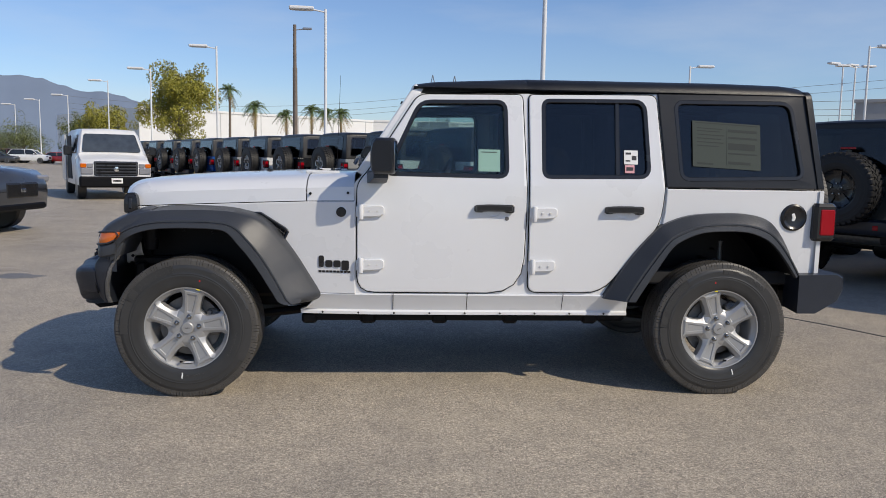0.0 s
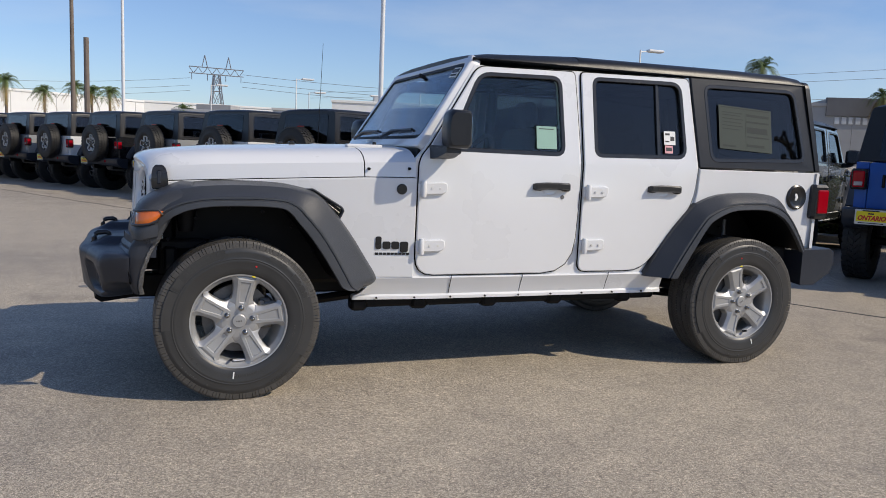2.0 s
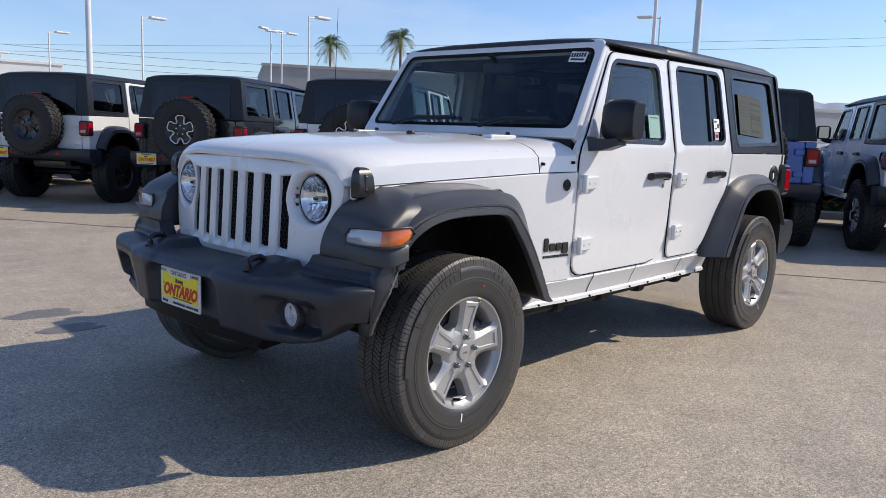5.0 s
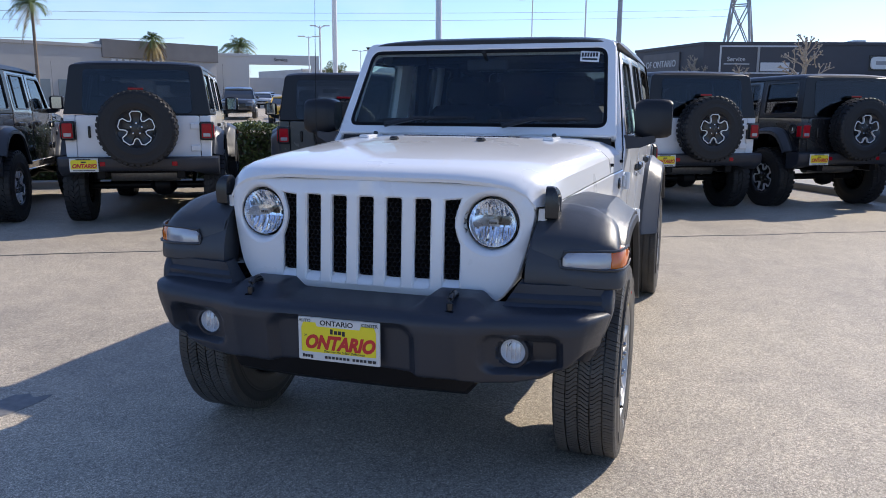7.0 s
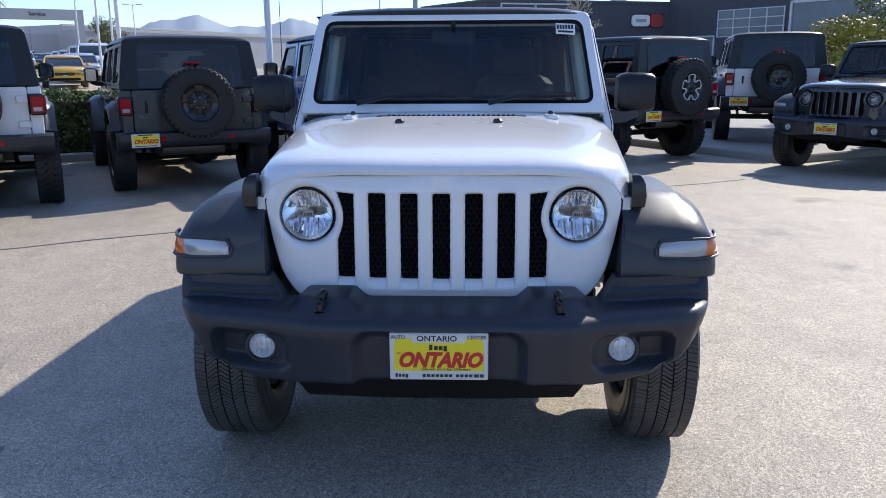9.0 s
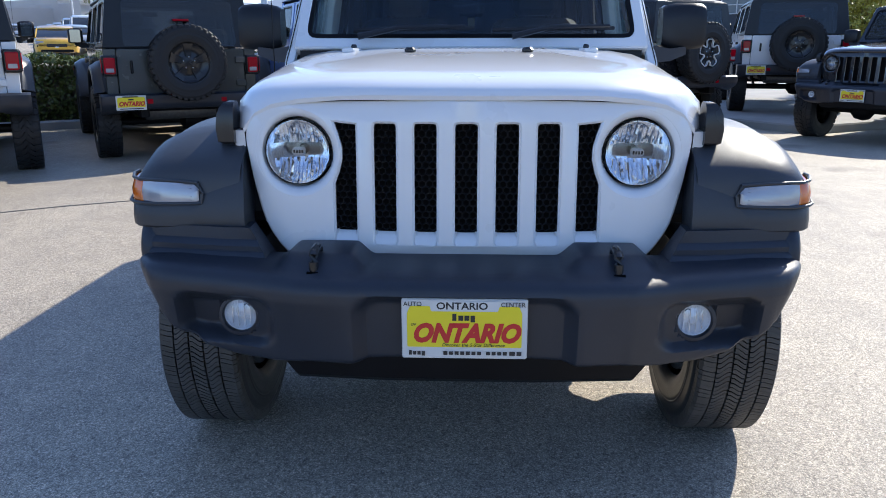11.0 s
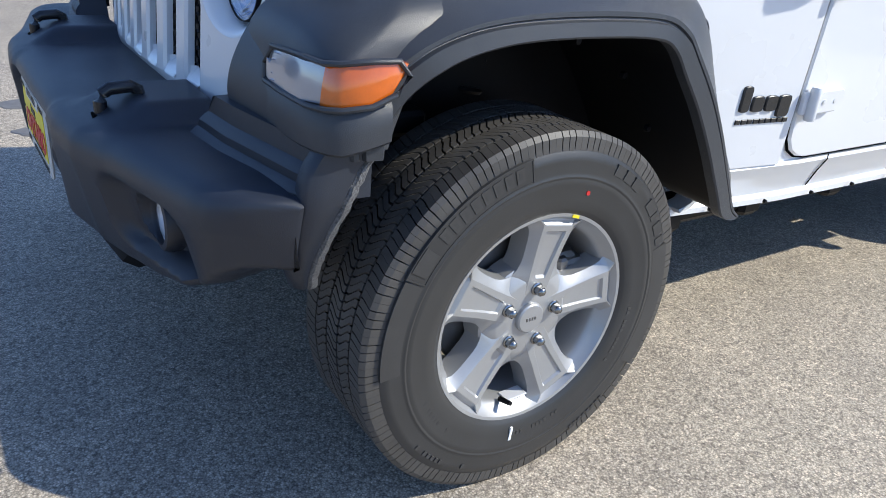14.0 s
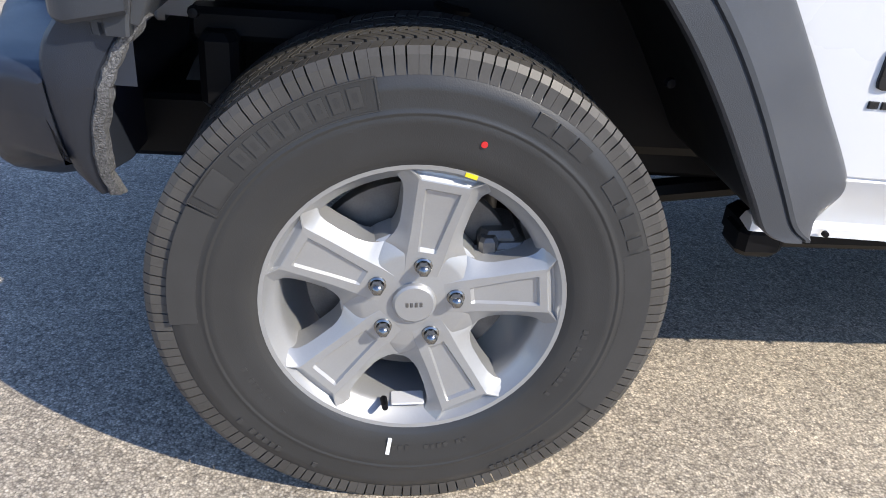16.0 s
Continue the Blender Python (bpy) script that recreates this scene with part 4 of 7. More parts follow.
    for s in (-1, 1):
        c = (0, s * LAMP_Y, LAMP_Z)
        x = grille_x(LAMP_Y, LAMP_Z) + 0.020
        bowl = Mesh().lathe([(0.0, x + 0.075), (0.022, x + 0.073), (0.05, x + 0.055), (0.074, x + 0.028), (0.085, x + 0.006), (0.0885, x + 0.002), (0.0905, x + 0.012), (0.092, x + 0.05)], c, "x", 40)
        lamp = part("headlamp", bowl, REFLECTOR if hero else LUG, parent, "round clear headlamp with faceted chrome reflector")
        if hero:
            rng = np.random.default_rng(17)
            for up in (-1, 1):
                flutes, cols = Mesh(), []
                for k in range(-14, 15):
                    y = k * 0.0060
                    hz = math.sqrt(max(0.0, 0.0870 ** 2 - y * y))
                    z0 = min(0.021, hz)
                    jog = 0.0050 * (k % 2) + rng.uniform(-0.0022, 0.0022)
                    cols.append([(x + 0.066 * (1 - (y * y + z * z) / 0.088 ** 2) ** 0.8 + 0.004 - jog + rng.uniform(-0.0012, 0.0012), c[1] + y, c[2] + up * z) for z in [z0 + (hz - z0) * q / 6 for q in range(7)]])
                part("reflector_flutes", flutes.loft(cols, closed=False), CHROME, lamp, sharp=8)
            band = [[(x + 0.066 * (1 - (y * y + z * z) / 0.088 ** 2) ** 0.8 + 0.006, c[1] + y, c[2] + z) for z in (-0.022, -0.012, 0.0, 0.012, 0.022)] for y in [-0.084 + 0.007 * q for q in range(25)]]
            part("reflector_band", Mesh().loft(band, closed=False), CHROME, lamp)
            part("bulb_stem", Mesh().lathe([(0.0, x + 0.012), (0.010, x + 0.014), (0.011, x + 0.06)], c, "x", 14), STEELGREY, lamp)
            shield = Mesh().box(x + 0.008, x + 0.03, c[1] - 0.018, c[1] + 0.018, c[2] - 0.011, c[2] + 0.011, 0.006)
            part("bulb_shield", shield, ALLOY, lamp)
            shbars = Mesh()
            for k in range(4):
                shbars.box(x + 0.0065, x + 0.009, c[1] - 0.014 + k * 0.0075, c[1] - 0.009 + k * 0.0075, c[2] - 0.004, c[2] + 0.005)
            part("shield_bars", shbars, DARK, lamp)
        lens = Mesh().lathe([(0.0, x - 0.013), (0.04, x - 0.0105), (0.07, x - 0.005), (0.084, x + 0.001), (0.0875, x + 0.008)], c, "x", 40)
        part("lens", lens, LENSGLASS, lamp).visible_shadow = False
        ring = Mesh().lathe([(0.0875, x + 0.012), (0.0885, x - 0.001), (0.0905, x - 0.001), (0.091, x + 0.012)], c, "x", 40)
        part("lamp_ring", ring, DARK, lamp)


def hood(parent, paint):
    xs = [-2.003, -1.998, -1.985, -1.960, -1.92, -1.80, -1.60, -1.37, -1.10, -0.87]
    loops = []
    for x in xs:
        t = (x + 2.0) / 1.13
        w = side_y(max(x, -1.93), 1.1) - 0.004
        if x < -1.93:
            w -= (-1.93 - x) * 0.30
        zc = lerp([(-2.003, 1.137), (-1.998, 1.148), (-1.985, 1.160), (-1.96, 1.172), (-1.92, 1.182), (-1.80, 1.196), (-1.60, 1.212), (-1.37, 1.222), (-1.10, 1.235), (-0.87, 1.244)], x)
        ze = lerp([(-2.003, 1.042), (-1.97, 1.040), (-1.93, 1.039), (-1.8, 1.043), (-1.35, 1.066), (-0.87, 1.088)], x)
        bulge = 0.0085 * min(1, max(0, (x + 1.9) / 0.4))
        pts = [(0, zc + bulge), (0.2 * w, zc + bulge), (0.33 * w, zc + bulge * 0.97), (0.41 * w, zc + bulge * 0.82), (0.48 * w, zc + bulge * 0.5 - 0.001), (0.55 * w, zc + bulge * 0.16 - 0.002), (0.62 * w, zc - 0.005), (0.74 * w, zc - 0.012), (0.86 * w, zc - 0.027), (0.94 * w, zc - 0.052), (0.985 * w, zc - 0.085 if zc - 0.085 > ze + 0.01 else ze + 0.012), (w, ze)]
        curve = lambda y: x + min(1.0, max(0.0, (-1.80 - x) / 0.18)) * (0.22 * y * y + 0.016)
        full = [(curve(y), -y, z) for y, z in reversed(pts)] + [(curve(y), y, z) for y, z in pts[1:]]
        loops.append(full)
    m = Mesh().loft(loops, closed=False)
    # the front edge folds down over the grille
    fold = [(x + 0.004, y * 0.998, z - 0.012) for x, y, z in loops[0]]
    m.loft([loops[0], fold, [(x + 0.03, y, z) for x, y, z in fold]], closed=False)
    ob = part("hood", m, paint, parent, sharp=30)
    # cowl between hood and windscreen
    loops = []
    for x in (-0.864, -0.80, -0.72, -0.655, -0.60):
        w = side_y(x, 1.1) - 0.004
        zc = lerp([(-0.864, 1.244), (-0.60, 1.255)], x)
        pts = [(0, zc), (0.45 * w, zc - 0.003), (0.74 * w, zc - 0.012), (0.86 * w, zc - 0.027), (0.94 * w, zc - 0.052), (0.985 * w, zc - 0.085), (w, 1.088 + 0.02 * (x + 0.864))]
        loops.append([(x, -y, z) for y, z in reversed(pts)] + [(x, y, z) for y, z in pts[1:]])
    part("cowl", Mesh().loft(loops, closed=False), paint, parent, sharp=30)
    return ob


def screen_place(u, v, d):
    """u across, v: height; on the plane of the windscreen."""
    x = -0.610 + (v - 1.262) * 0.66
    bow = 0.045 * u * u
    return (x + bow + d * 0.83, u, v - d * 0.55)


def jeep(name, m, paint, label, group="", hero=False, style="star", R=0.412, lift=0.0, front_plate=False, rear_plate=True, roof=None):
    root = thing(name, m @ Matrix.Translation((0, 0, lift)), label, "car", group)
    roof = roof or HARDTOP
    width = 0.245 if style == "alloy" else 0.26
    belt_cuts = (BELT,)
    # sides
    for s in (-1, 1):
        P = side_place(s)
        wing = [(-1.875, 0.945), (-1.75, 0.985), (-1.30, 1.0), (-1.10, 0.88), (-0.96, 0.70), (-0.80, 0.56), (-0.592, 0.56), (-0.592, 1.089), (-0.87, 1.083), (-1.35, 1.061), (-1.80, 1.038), (-1.875, 1.034)]
        part("front_panel", Mesh().panel(wing, [], P, 0.03), paint, root)
        door = Mesh().panel(FRONT_DOOR, [WIN_F], P, 0.05, 0.005, cuts=belt_cuts)
        jamb = [(-0.60, 0.555), (0.90, 0.555), (1.20, 0.95), (1.20, BELT), (1.145, 1.728), (-0.262, 1.70), (-0.535, 1.262), (-0.60, BELT)]
        part("door_jamb", Mesh().panel(jamb, [grow(ccw(WIN_F), 0.016), grow(ccw(WIN_R), 0.016)], lambda x, z, d: (x, s * (side_y(x, z) - 0.014 - d), z), 0.03, 0.002, cuts=belt_cuts), paint, root)
        d1 = part("front_door", door, paint, root)
        if hero:
            # Black strips paint the shade in the gaps round the doors.
            for edge in (FRONT_DOOR, REAR_DOOR):
                gap = Mesh().panel(grow(ccw(edge), 0.0055), [grow(ccw(edge), -0.004)], lambda x, z, d: (x, s * (side_y(x, z) - 0.0075 - d), z), 0.004, 0.0005, cuts=belt_cuts)
                part("door_gap_shade", gap, CAVITY, root)
            for bx in (-0.376, 0.050, 0.610):
                w = side_y(bx, 0.56)
                part("sill_joint", Mesh().tube([(bx, s * (w - 0.001), 0.570), (bx, s * (w + 0.0002), 0.556), (bx, s * (w - 0.0198), 0.515), (bx, s * (w - 0.0398), 0.464)], 0.0019, 5), CAVITY, root)
        d2 = part("rear_door", Mesh().panel(REAR_DOOR, [WIN_R], P, 0.05, 0.005, cuts=belt_cuts), paint, root)
        quarter = [(1.192, BELT - 0.004), (1.187, 1.05), (1.172, 0.965), (1.09, 0.86), (1.20, 0.93), (1.34, 1.0), (1.65, 1.01), (1.78, 0.96), (1.90, 0.80), (1.95, 0.69), (2.125, 0.69), (2.135, BELT - 0.004)]
        part("quarter_panel", Mesh().panel(quarter, [], P, 0.03), paint, root)
        top_side = rounded([(1.188, BELT + 0.004), (2.135, BELT + 0.004), (2.060, 1.742), (1.140, 1.732)], [0, 0.02, 0.04, 0])
        part("hardtop_side", Mesh().panel(top_side, [WIN_Q], P, 0.05, 0.006), roof, root)
        sill = Mesh()
        loops = []
        for x in (-0.905, -0.87, -0.80, -0.5, 0.0, 0.5, 0.96, 1.0):
            w = side_y(x, 0.56)
            t0 = lerp([(-0.905, 0.462), (-0.87, 0.475), (-0.80, 0.56)], x)
            loops.append([(x, s * (w - 0.06), t0), (x, s * (w - 0.006), t0 + 0.002), (x, s * w, t0 - 0.005), (x, s * (w - 0.020), min(0.515, t0 - 0.008)), (x, s * (w - 0.040), 0.462), (x, s * (w - 0.030), 0.452), (x, s * (w - 0.030), 0.436), (x, s * (w - 0.036), 0.434), (x, s * (w - 0.075), 0.44)])
        sl = part("sill", sill.loft(loops), paint, root)
        if hero:
            for k in range(9):
                x = -0.78 + 0.205 * k
                w = side_y(x, 0.56) - 0.019
                part("sill_bolt", Mesh().lathe([(0, s * (w + 0.004)), (0.005, s * (w + 0.004)), (0.006, s * (w - 0.004))], (x, 0, 0.447), "y", 10), DARK, sl)
        gf = glazed(d1, "window_glass", grow(ccw(WIN_F), 0.012), TINTLIGHT if hero else TINT, s, 0.018)
        glazed(d2, "window_glass", grow(ccw(WIN_R), 0.012), TINT, s, 0.018)
        q = glazed(root, "quarter_glass", grow(ccw(WIN_Q), 0.012), TINT, s, 0.016)
        for door_ob, win in ((d1, WIN_F), (d2, WIN_R), (root, WIN_Q)):
            seal = Mesh().panel(grow(ccw(win), 0.014), [grow(ccw(win), -0.010)], lambda x, z, d: (x, s * (side_y(x, z) + 0.0025 - d), z), 0.016, 0.003)
            part("window_seal", seal, GLOSSBLACK, door_ob)
        bar = Mesh().panel([(0.892, 1.245), (0.916, 1.245), (0.912, 1.685), (0.890, 1.685)], [], lambda x, z, d: (x, s * (side_y(x, z) - 0.006 - d), z), 0.02, 0.002)
        part("window_divider", bar, GLOSSBLACK, d2)
        # hinges
        for door_ob, hx in ((d1, -0.578), (d2, 0.405)):
            for hz in (1.032, 0.727):
                y = side_y(hx, hz)
                h = Mesh()
                h.panel(rounded([(hx + 0.022, hz - 0.030), (hx + 0.125, hz - 0.026), (hx + 0.148, hz - 0.012), (hx + 0.148, hz + 0.030), (hx + 0.13, hz + 0.038), (hx + 0.022, hz + 0.034)], 0.008, 3), [], lambda x, z, d: (x, s * (side_y(x, z) + 0.020 - d), z), 0.02, 0.005)
                h.lathe([(0, hz - 0.042), (0.013, hz - 0.042), (0.015, hz - 0.036), (0.015, hz + 0.036), (0.013, hz + 0.044), (0, hz + 0.044)], (hx + 0.016, s * (y + 0.022), 0), "z", 14)
                h.box(hx - 0.010, hx + 0.03, s * (y - 0.002), s * (y + 0.015), hz - 0.03, hz + 0.03, 0.004)
                ho = part("hinge", h, paint, door_ob)
                if hero:
                    for bx, bz in ((0.062, 0.004), (0.108, 0.004)):
                        part("bolt", Mesh().lathe([(0, s * (y + 0.026)), (0.006, s * (y + 0.0255)), (0.0075, s * (y + 0.018))], (hx + bx, 0, hz + bz), "y", 10), WHITEPLASTIC if paint is WHITE else paint, ho)
        # handles
        for door_ob, hx in ((d1, 0.190), (d2, 0.942)):
            hz = 1.058
            y = side_y(hx, hz)
            h = Mesh()
            for path in ([(hx - 0.112, hz), (hx - 0.10, hz + 0.002), (hx - 0.04, hz + 0.006), (hx + 0.04, hz + 0.006), (hx + 0.10, hz + 0.002), (hx + 0.114, hz)],):
                loops = []
                for k, (x, z) in enumerate(path):
                    o = 0.0 if k in (0, 5) else 0.026
                    hh = 0.014 if k in (0, 5) else 0.020
                    loops.append([(x, s * (y + o - 0.004), z - hh), (x, s * (y + o + 0.010), z - hh * 0.6), (x, s * (y + o + 0.010), z + hh * 0.6), (x, s * (y + o - 0.004), z + hh)])
                h.loft(loops)
            h.box(hx - 0.11, hx - 0.06, s * (y - 0.002), s * (y + 0.024), hz - 0.02, hz + 0.02, 0.008).box(hx + 0.06, hx + 0.115, s * (y - 0.002), s * (y + 0.026), hz - 0.022, hz + 0.024, 0.008)
            part("door_handle", h, GLOSSBLACK, door_ob, "black door handle")
            cup = Mesh().lathe([(0.046, y - 0.003), (0.050, y + 0.0018), (0.054, y + 0.0005)], (hx - 0.005, 0, hz + 0.004), "y", 24) if s > 0 else Mesh().lathe([(0.046, -y + 0.003), (0.050, -y - 0.0018), (0.054, -y - 0.0005)], (hx - 0.005, 0, hz + 0.004), "y", 24)
            part("handle_recess", cup, paint, door_ob)
        if s < 0 and hero:
            y = side_y(0.268, 1.0)
            part("lock_cylinder", Mesh().lathe([(0, -y - 0.004), (0.010, -y - 0.004), (0.013, -y + 0.002)], (0.266, 0, 1.003), "y", 16), STEELGREY, d1)
        # mirror
        hsg = Mesh()
        loops = []
        for yy, g in ((0.845, 0.80), (0.865, 0.93), (0.90, 1.0), (0.97, 1.0), (1.010, 0.95), (1.028, 0.82)):
            cx, cz, hx2, hz2 = -0.425 - 0.12 * (yy - 0.85), 1.345, 0.066 * g, 0.098 * g
            loops.append([(cx + hx2 * a, s * yy, cz + hz2 * b) for a, b in ((-0.7, -1), (0.8, -1), (1, -0.85), (1, 0.85), (0.8, 1), (-0.55, 1), (-0.85, 0.8), (-1, 0.3), (-1, -0.5), (-0.9, -0.85))])
        hsg.loft(loops)
        mir = part("door_mirror", hsg, HARDTOP, root, "black plastic door mirror", sharp=45)
        arm = Mesh().loft([[(-0.53, s * 0.80, 1.19), (-0.44, s * 0.80, 1.19), (-0.44, s * 0.80, 1.262), (-0.53, s * 0.80, 1.262)], [(-0.515, s * 0.88, 1.198), (-0.42, s * 0.88, 1.198), (-0.42, s * 0.88, 1.25), (-0.515, s * 0.88, 1.25)], [(-0.49, s * 0.95, 1.225), (-0.41, s * 0.95, 1.225), (-0.41, s * 0.95, 1.26), (-0.49, s * 0.95, 1.26)]])
        part("mirror_arm", arm, PLASTIC, mir)
        gx = -0.425 - 0.12 * 0.09 + 0.0675
        part("mirror_glass", Mesh().panel(rounded([(0.875, 1.262), (1.005, 1.262), (1.005, 1.428), (0.875, 1.428)], 0.02), [], lambda y, z, d: (gx - d - 0.12 * (y - 0.94), s * y, z), 0.004, 0.001), MIRROR, mir)
        # flares
        f1 = part("front_flare", flare(FRONT_ARCH, s, 0.028), FLAREPLASTIC, root, "black plastic wheel arch flare", sharp=26)
        part("rear_flare", flare(REAR_ARCH, s, 0.012), FLAREPLASTIC, root, "black plastic wheel arch flare", sharp=26)
        # turn lamp in the front of the flare: clear, with an amber end wrapping the corner
        lx = lambda y: -1.972 + 0.03 * max(0, (y - 0.86) / 0.06)
        clear = Mesh().loft([[(lx(y) + 0.03, s * y, lo), (lx(y) - 0.008, s * y, lo + 0.002), (lx(y) - 0.007, s * y, lo + 0.03), (lx(y) + 0.001, s * y, hi), (lx(y) + 0.05, s * y, hi + 0.004)] for y, lo, hi in ((0.732, 0.852, 0.880), (0.745, 0.845, 0.896), (0.80, 0.845, 0.901), (0.86, 0.846, 0.904), (0.906, 0.848, 0.906))])
        lamp = part("turn_lamp", clear, CLEARLENS, root, "clear and amber turn lamp")
        amber = Mesh().loft([[(x + 0.01, s * (y - 0.035), lo), (x - 0.005, s * y, lo), (x - 0.003, s * (y + 0.002), lo + 0.52 * (hi - lo)), (x + 0.005, s * (y - 0.004), hi), (x + 0.015, s * (y - 0.035), hi)] for x, y, lo, hi in ((-1.960, 0.897, 0.848, 0.905), (-1.954, 0.915, 0.850, 0.907), (-1.941, 0.929, 0.852, 0.909), (-1.902, 0.941, 0.856, 0.913), (-1.868, 0.945, 0.872, 0.915), (-1.850, 0.942, 0.896, 0.912))])
        part("amber_lens", amber, AMBER, lamp, "amber lens")
        for k in range(5):
            z = 0.853 + 0.0105 * k
            part("lens_rib", Mesh().tube([(lx(0.75) - 0.0085 + 0.0016 * k, s * 0.752, z), (lx(0.90) - 0.0085 + 0.0016 * k, s * 0.900, z + 0.003)], 0.0016, 5), CLEARLENS, lamp)
        route = [(-1.984, 0.636), (-1.986, 0.70), (-1.986, 0.80), (-1.981, 0.860), (-1.974, 0.893), (-1.962, 0.918), (-1.944, 0.934), (-1.920, 0.941), (-1.893, 0.943), (-1.868, 0.943)]
        frame_rim, loops = Mesh(), []
        for q, (px, py) in enumerate(route):
            a, b = Vector(route[max(q - 1, 0)]), Vector(route[min(q + 1, len(route) - 1)])
            n = Vector(((b - a).y, -(b - a).x)).normalized()
            lo, hi = 0.776 + (0.0 if q < 7 else 0.006 * (q - 6)), 0.845 + (0.0 if q < 6 else 0.003 * (q - 5))
            loops.append([(px + n.x * d, s * (py + n.y * d), z) for d, z in ((0.035, lo), (0.006, lo), (0.001, lo + 0.005), (0.0, lo + 0.03), (0.004, hi - 0.006), (0.010, hi), (0.035, hi))])
        frame_rim.loft(loops)
        rim_path = [(-1.981, 0.726, 0.846), (-1.981, 0.80, 0.844), (-1.979, 0.88, 0.845), (-1.966, 0.918, 0.847), (-1.945, 0.936, 0.849), (-1.905, 0.945, 0.854), (-1.868, 0.949, 0.870), (-1.846, 0.946, 0.896), (-1.862, 0.942, 0.917), (-1.905, 0.937, 0.917), (-1.945, 0.922, 0.912), (-1.962, 0.900, 0.909), (-1.969, 0.80, 0.906), (-1.971, 0.735, 0.901), (-1.978, 0.722, 0.872), (-1.981, 0.726, 0.846)]
        part("lens_surround", Mesh().tube([(x, s * y, z) for x, y, z in rim_path], 0.0048, 8), FLAREPLASTIC, lamp)
        part("lamp_ledge", frame_rim, FLAREPLASTIC, f1, sharp=40)
        loops = []
        for y, top in ((0.620, 1.028), (0.66, 1.040), (0.72, 1.042), (0.80, 1.030), (0.845, 1.014), (0.875, 0.997), (0.896, 0.975), (0.907, 0.950), (0.914, 0.925), (0.918, 0.900)):
            low = min(0.895, top - 0.01)
            curve = [(lx(y) + 0.004 + max(0.0, (top - 0.895) / 0.147) * 0.21 * (q / 7) ** 1.75, low + (top - low) * (q / 7) ** 0.85) for q in range(8)]
            loops.append([(x, s * y, z) for x, z in [(-1.86, 0.778), (lx(y) - 0.004, 0.778), (lx(y) - 0.005, 0.84)] + curve + [(-1.70 - 0.14 * max(0.0, (1.042 - top) / 0.142), top - 0.003)]])
        part("flare_front", Mesh().loft(loops), FLAREPLASTIC, f1, sharp=50)
        # side vent behind the front wheel
        vent = [(-1.190, 1.018), (-1.125, 1.020), (-0.978, 0.930), (-0.966, 0.908), (-0.990, 0.862), (-1.060, 0.895)]
        part("side_vent", Mesh().panel(rounded(vent, 0.008, 3), [rounded(grow(ccw(vent), -0.012), 0.004, 2)], lambda x, z, d: (x, s * (side_y(x, z) + 0.012 - d), z), 0.02, 0.004), PLASTIC, root, "black side vent")
        part("vent_mesh", Mesh().panel(grow(ccw(vent), -0.010), [], lambda x, z, d: (x, s * (side_y(x, z) + 0.001 - d), z), 0.004, 0.001), DARK, root)
        if hero:
            lat = Mesh()
            for k in range(7):
                u = k / 6
                a0, b0 = Vector((-1.160 + 0.155 * u, 1.0 - 0.115 * u)), Vector((-1.120 + 0.135 * u, 1.010 - 0.090 * u))
                lat.tube([(a0.x, s * (side_y(a0.x, 1.0) + 0.006), a0.y - 0.002), (b0.x, s * (side_y(b0.x, 1.0) + 0.006), b0.y)], 0.0028, 5)
            for k in range(3):
                lat.tube([(-1.155 + 0.02 * k, s * (side_y(-1.12, 1) + 0.0045), 0.998 + 0.005 * k), (-1.000 + 0.010 * k, s * (side_y(-0.98, 1) + 0.0045), 0.880 + 0.016 * k)], 0.0028, 5)
            part("vent_lattice", lat, GLOSSBLACK, root)
        # side badge bars
        if s < 0 or not hero:
            for x0, wd, z0, z1 in ((-0.800, 0.030, 0.712, 0.778), (-0.762, 0.040, 0.712, 0.752), (-0.716, 0.040, 0.712, 0.752), (-0.670, 0.042, 0.696, 0.752)):
                part("badge_bar", Mesh().panel(rounded([(x0, z0), (x0 + wd, z0), (x0 + wd, z1), (x0, z1)], 0.010, 3), [], lambda x, z, d: (x, s * (side_y(x, z) + 0.006 - d), z), 0.008, 0.002), GLOSSBLACK, root, "plain black badge bar")
            for k in range(9 if hero else 0):
                x0 = -0.800 + 0.0205 * k
                part("badge_bar", Mesh().panel([(x0, 0.681), (x0 + 0.016, 0.681), (x0 + 0.016, 0.693), (x0, 0.693)], [], lambda x, z, d: (x, s * (side_y(x, z) + 0.003 - d), z), 0.004, 0.001), GLOSSBLACK, root)
        y = side_y(-0.672, 1.03)
        part("round_badge", Mesh().lathe([(0, s * (y + 0.006)), (0.024, s * (y + 0.006)), (0.028, s * (y + 0.002)), (0.028, s * (y - 0.004))], (-0.672, 0, 1.028), "y", 22), GLOSSBLACK, root)
        for bx, bz in ((-0.846, 1.128), (-0.635, 1.135)):
            y = side_y(bx, bz)
            part("cowl_bolt", Mesh().lathe([(0, s * (y + 0.004)), (0.007, s * (y + 0.003)), (0.009, s * (y - 0.03))], (bx, 0, bz), "y", 12), DARK, root)
        # hood latch
        L = Mesh()
        ly = side_y(-1.85, 1.1)
        loops = []
        for z, x0, x1, o in ((0.998, -1.886, -1.822, 0.020), (1.004, -1.892, -1.816, 0.034), (1.040, -1.894, -1.818, 0.038), (1.078, -1.892, -1.822, 0.034), (1.098, -1.887, -1.828, 0.027), (1.110, -1.878, -1.837, 0.018), (1.114, -1.870, -1.845, 0.008)):
            loops.append([(x0, s * (ly - 0.012), z), (x0, s * (ly + o), z), (x1, s * (ly + o), z), (x1, s * (ly - 0.012), z)])
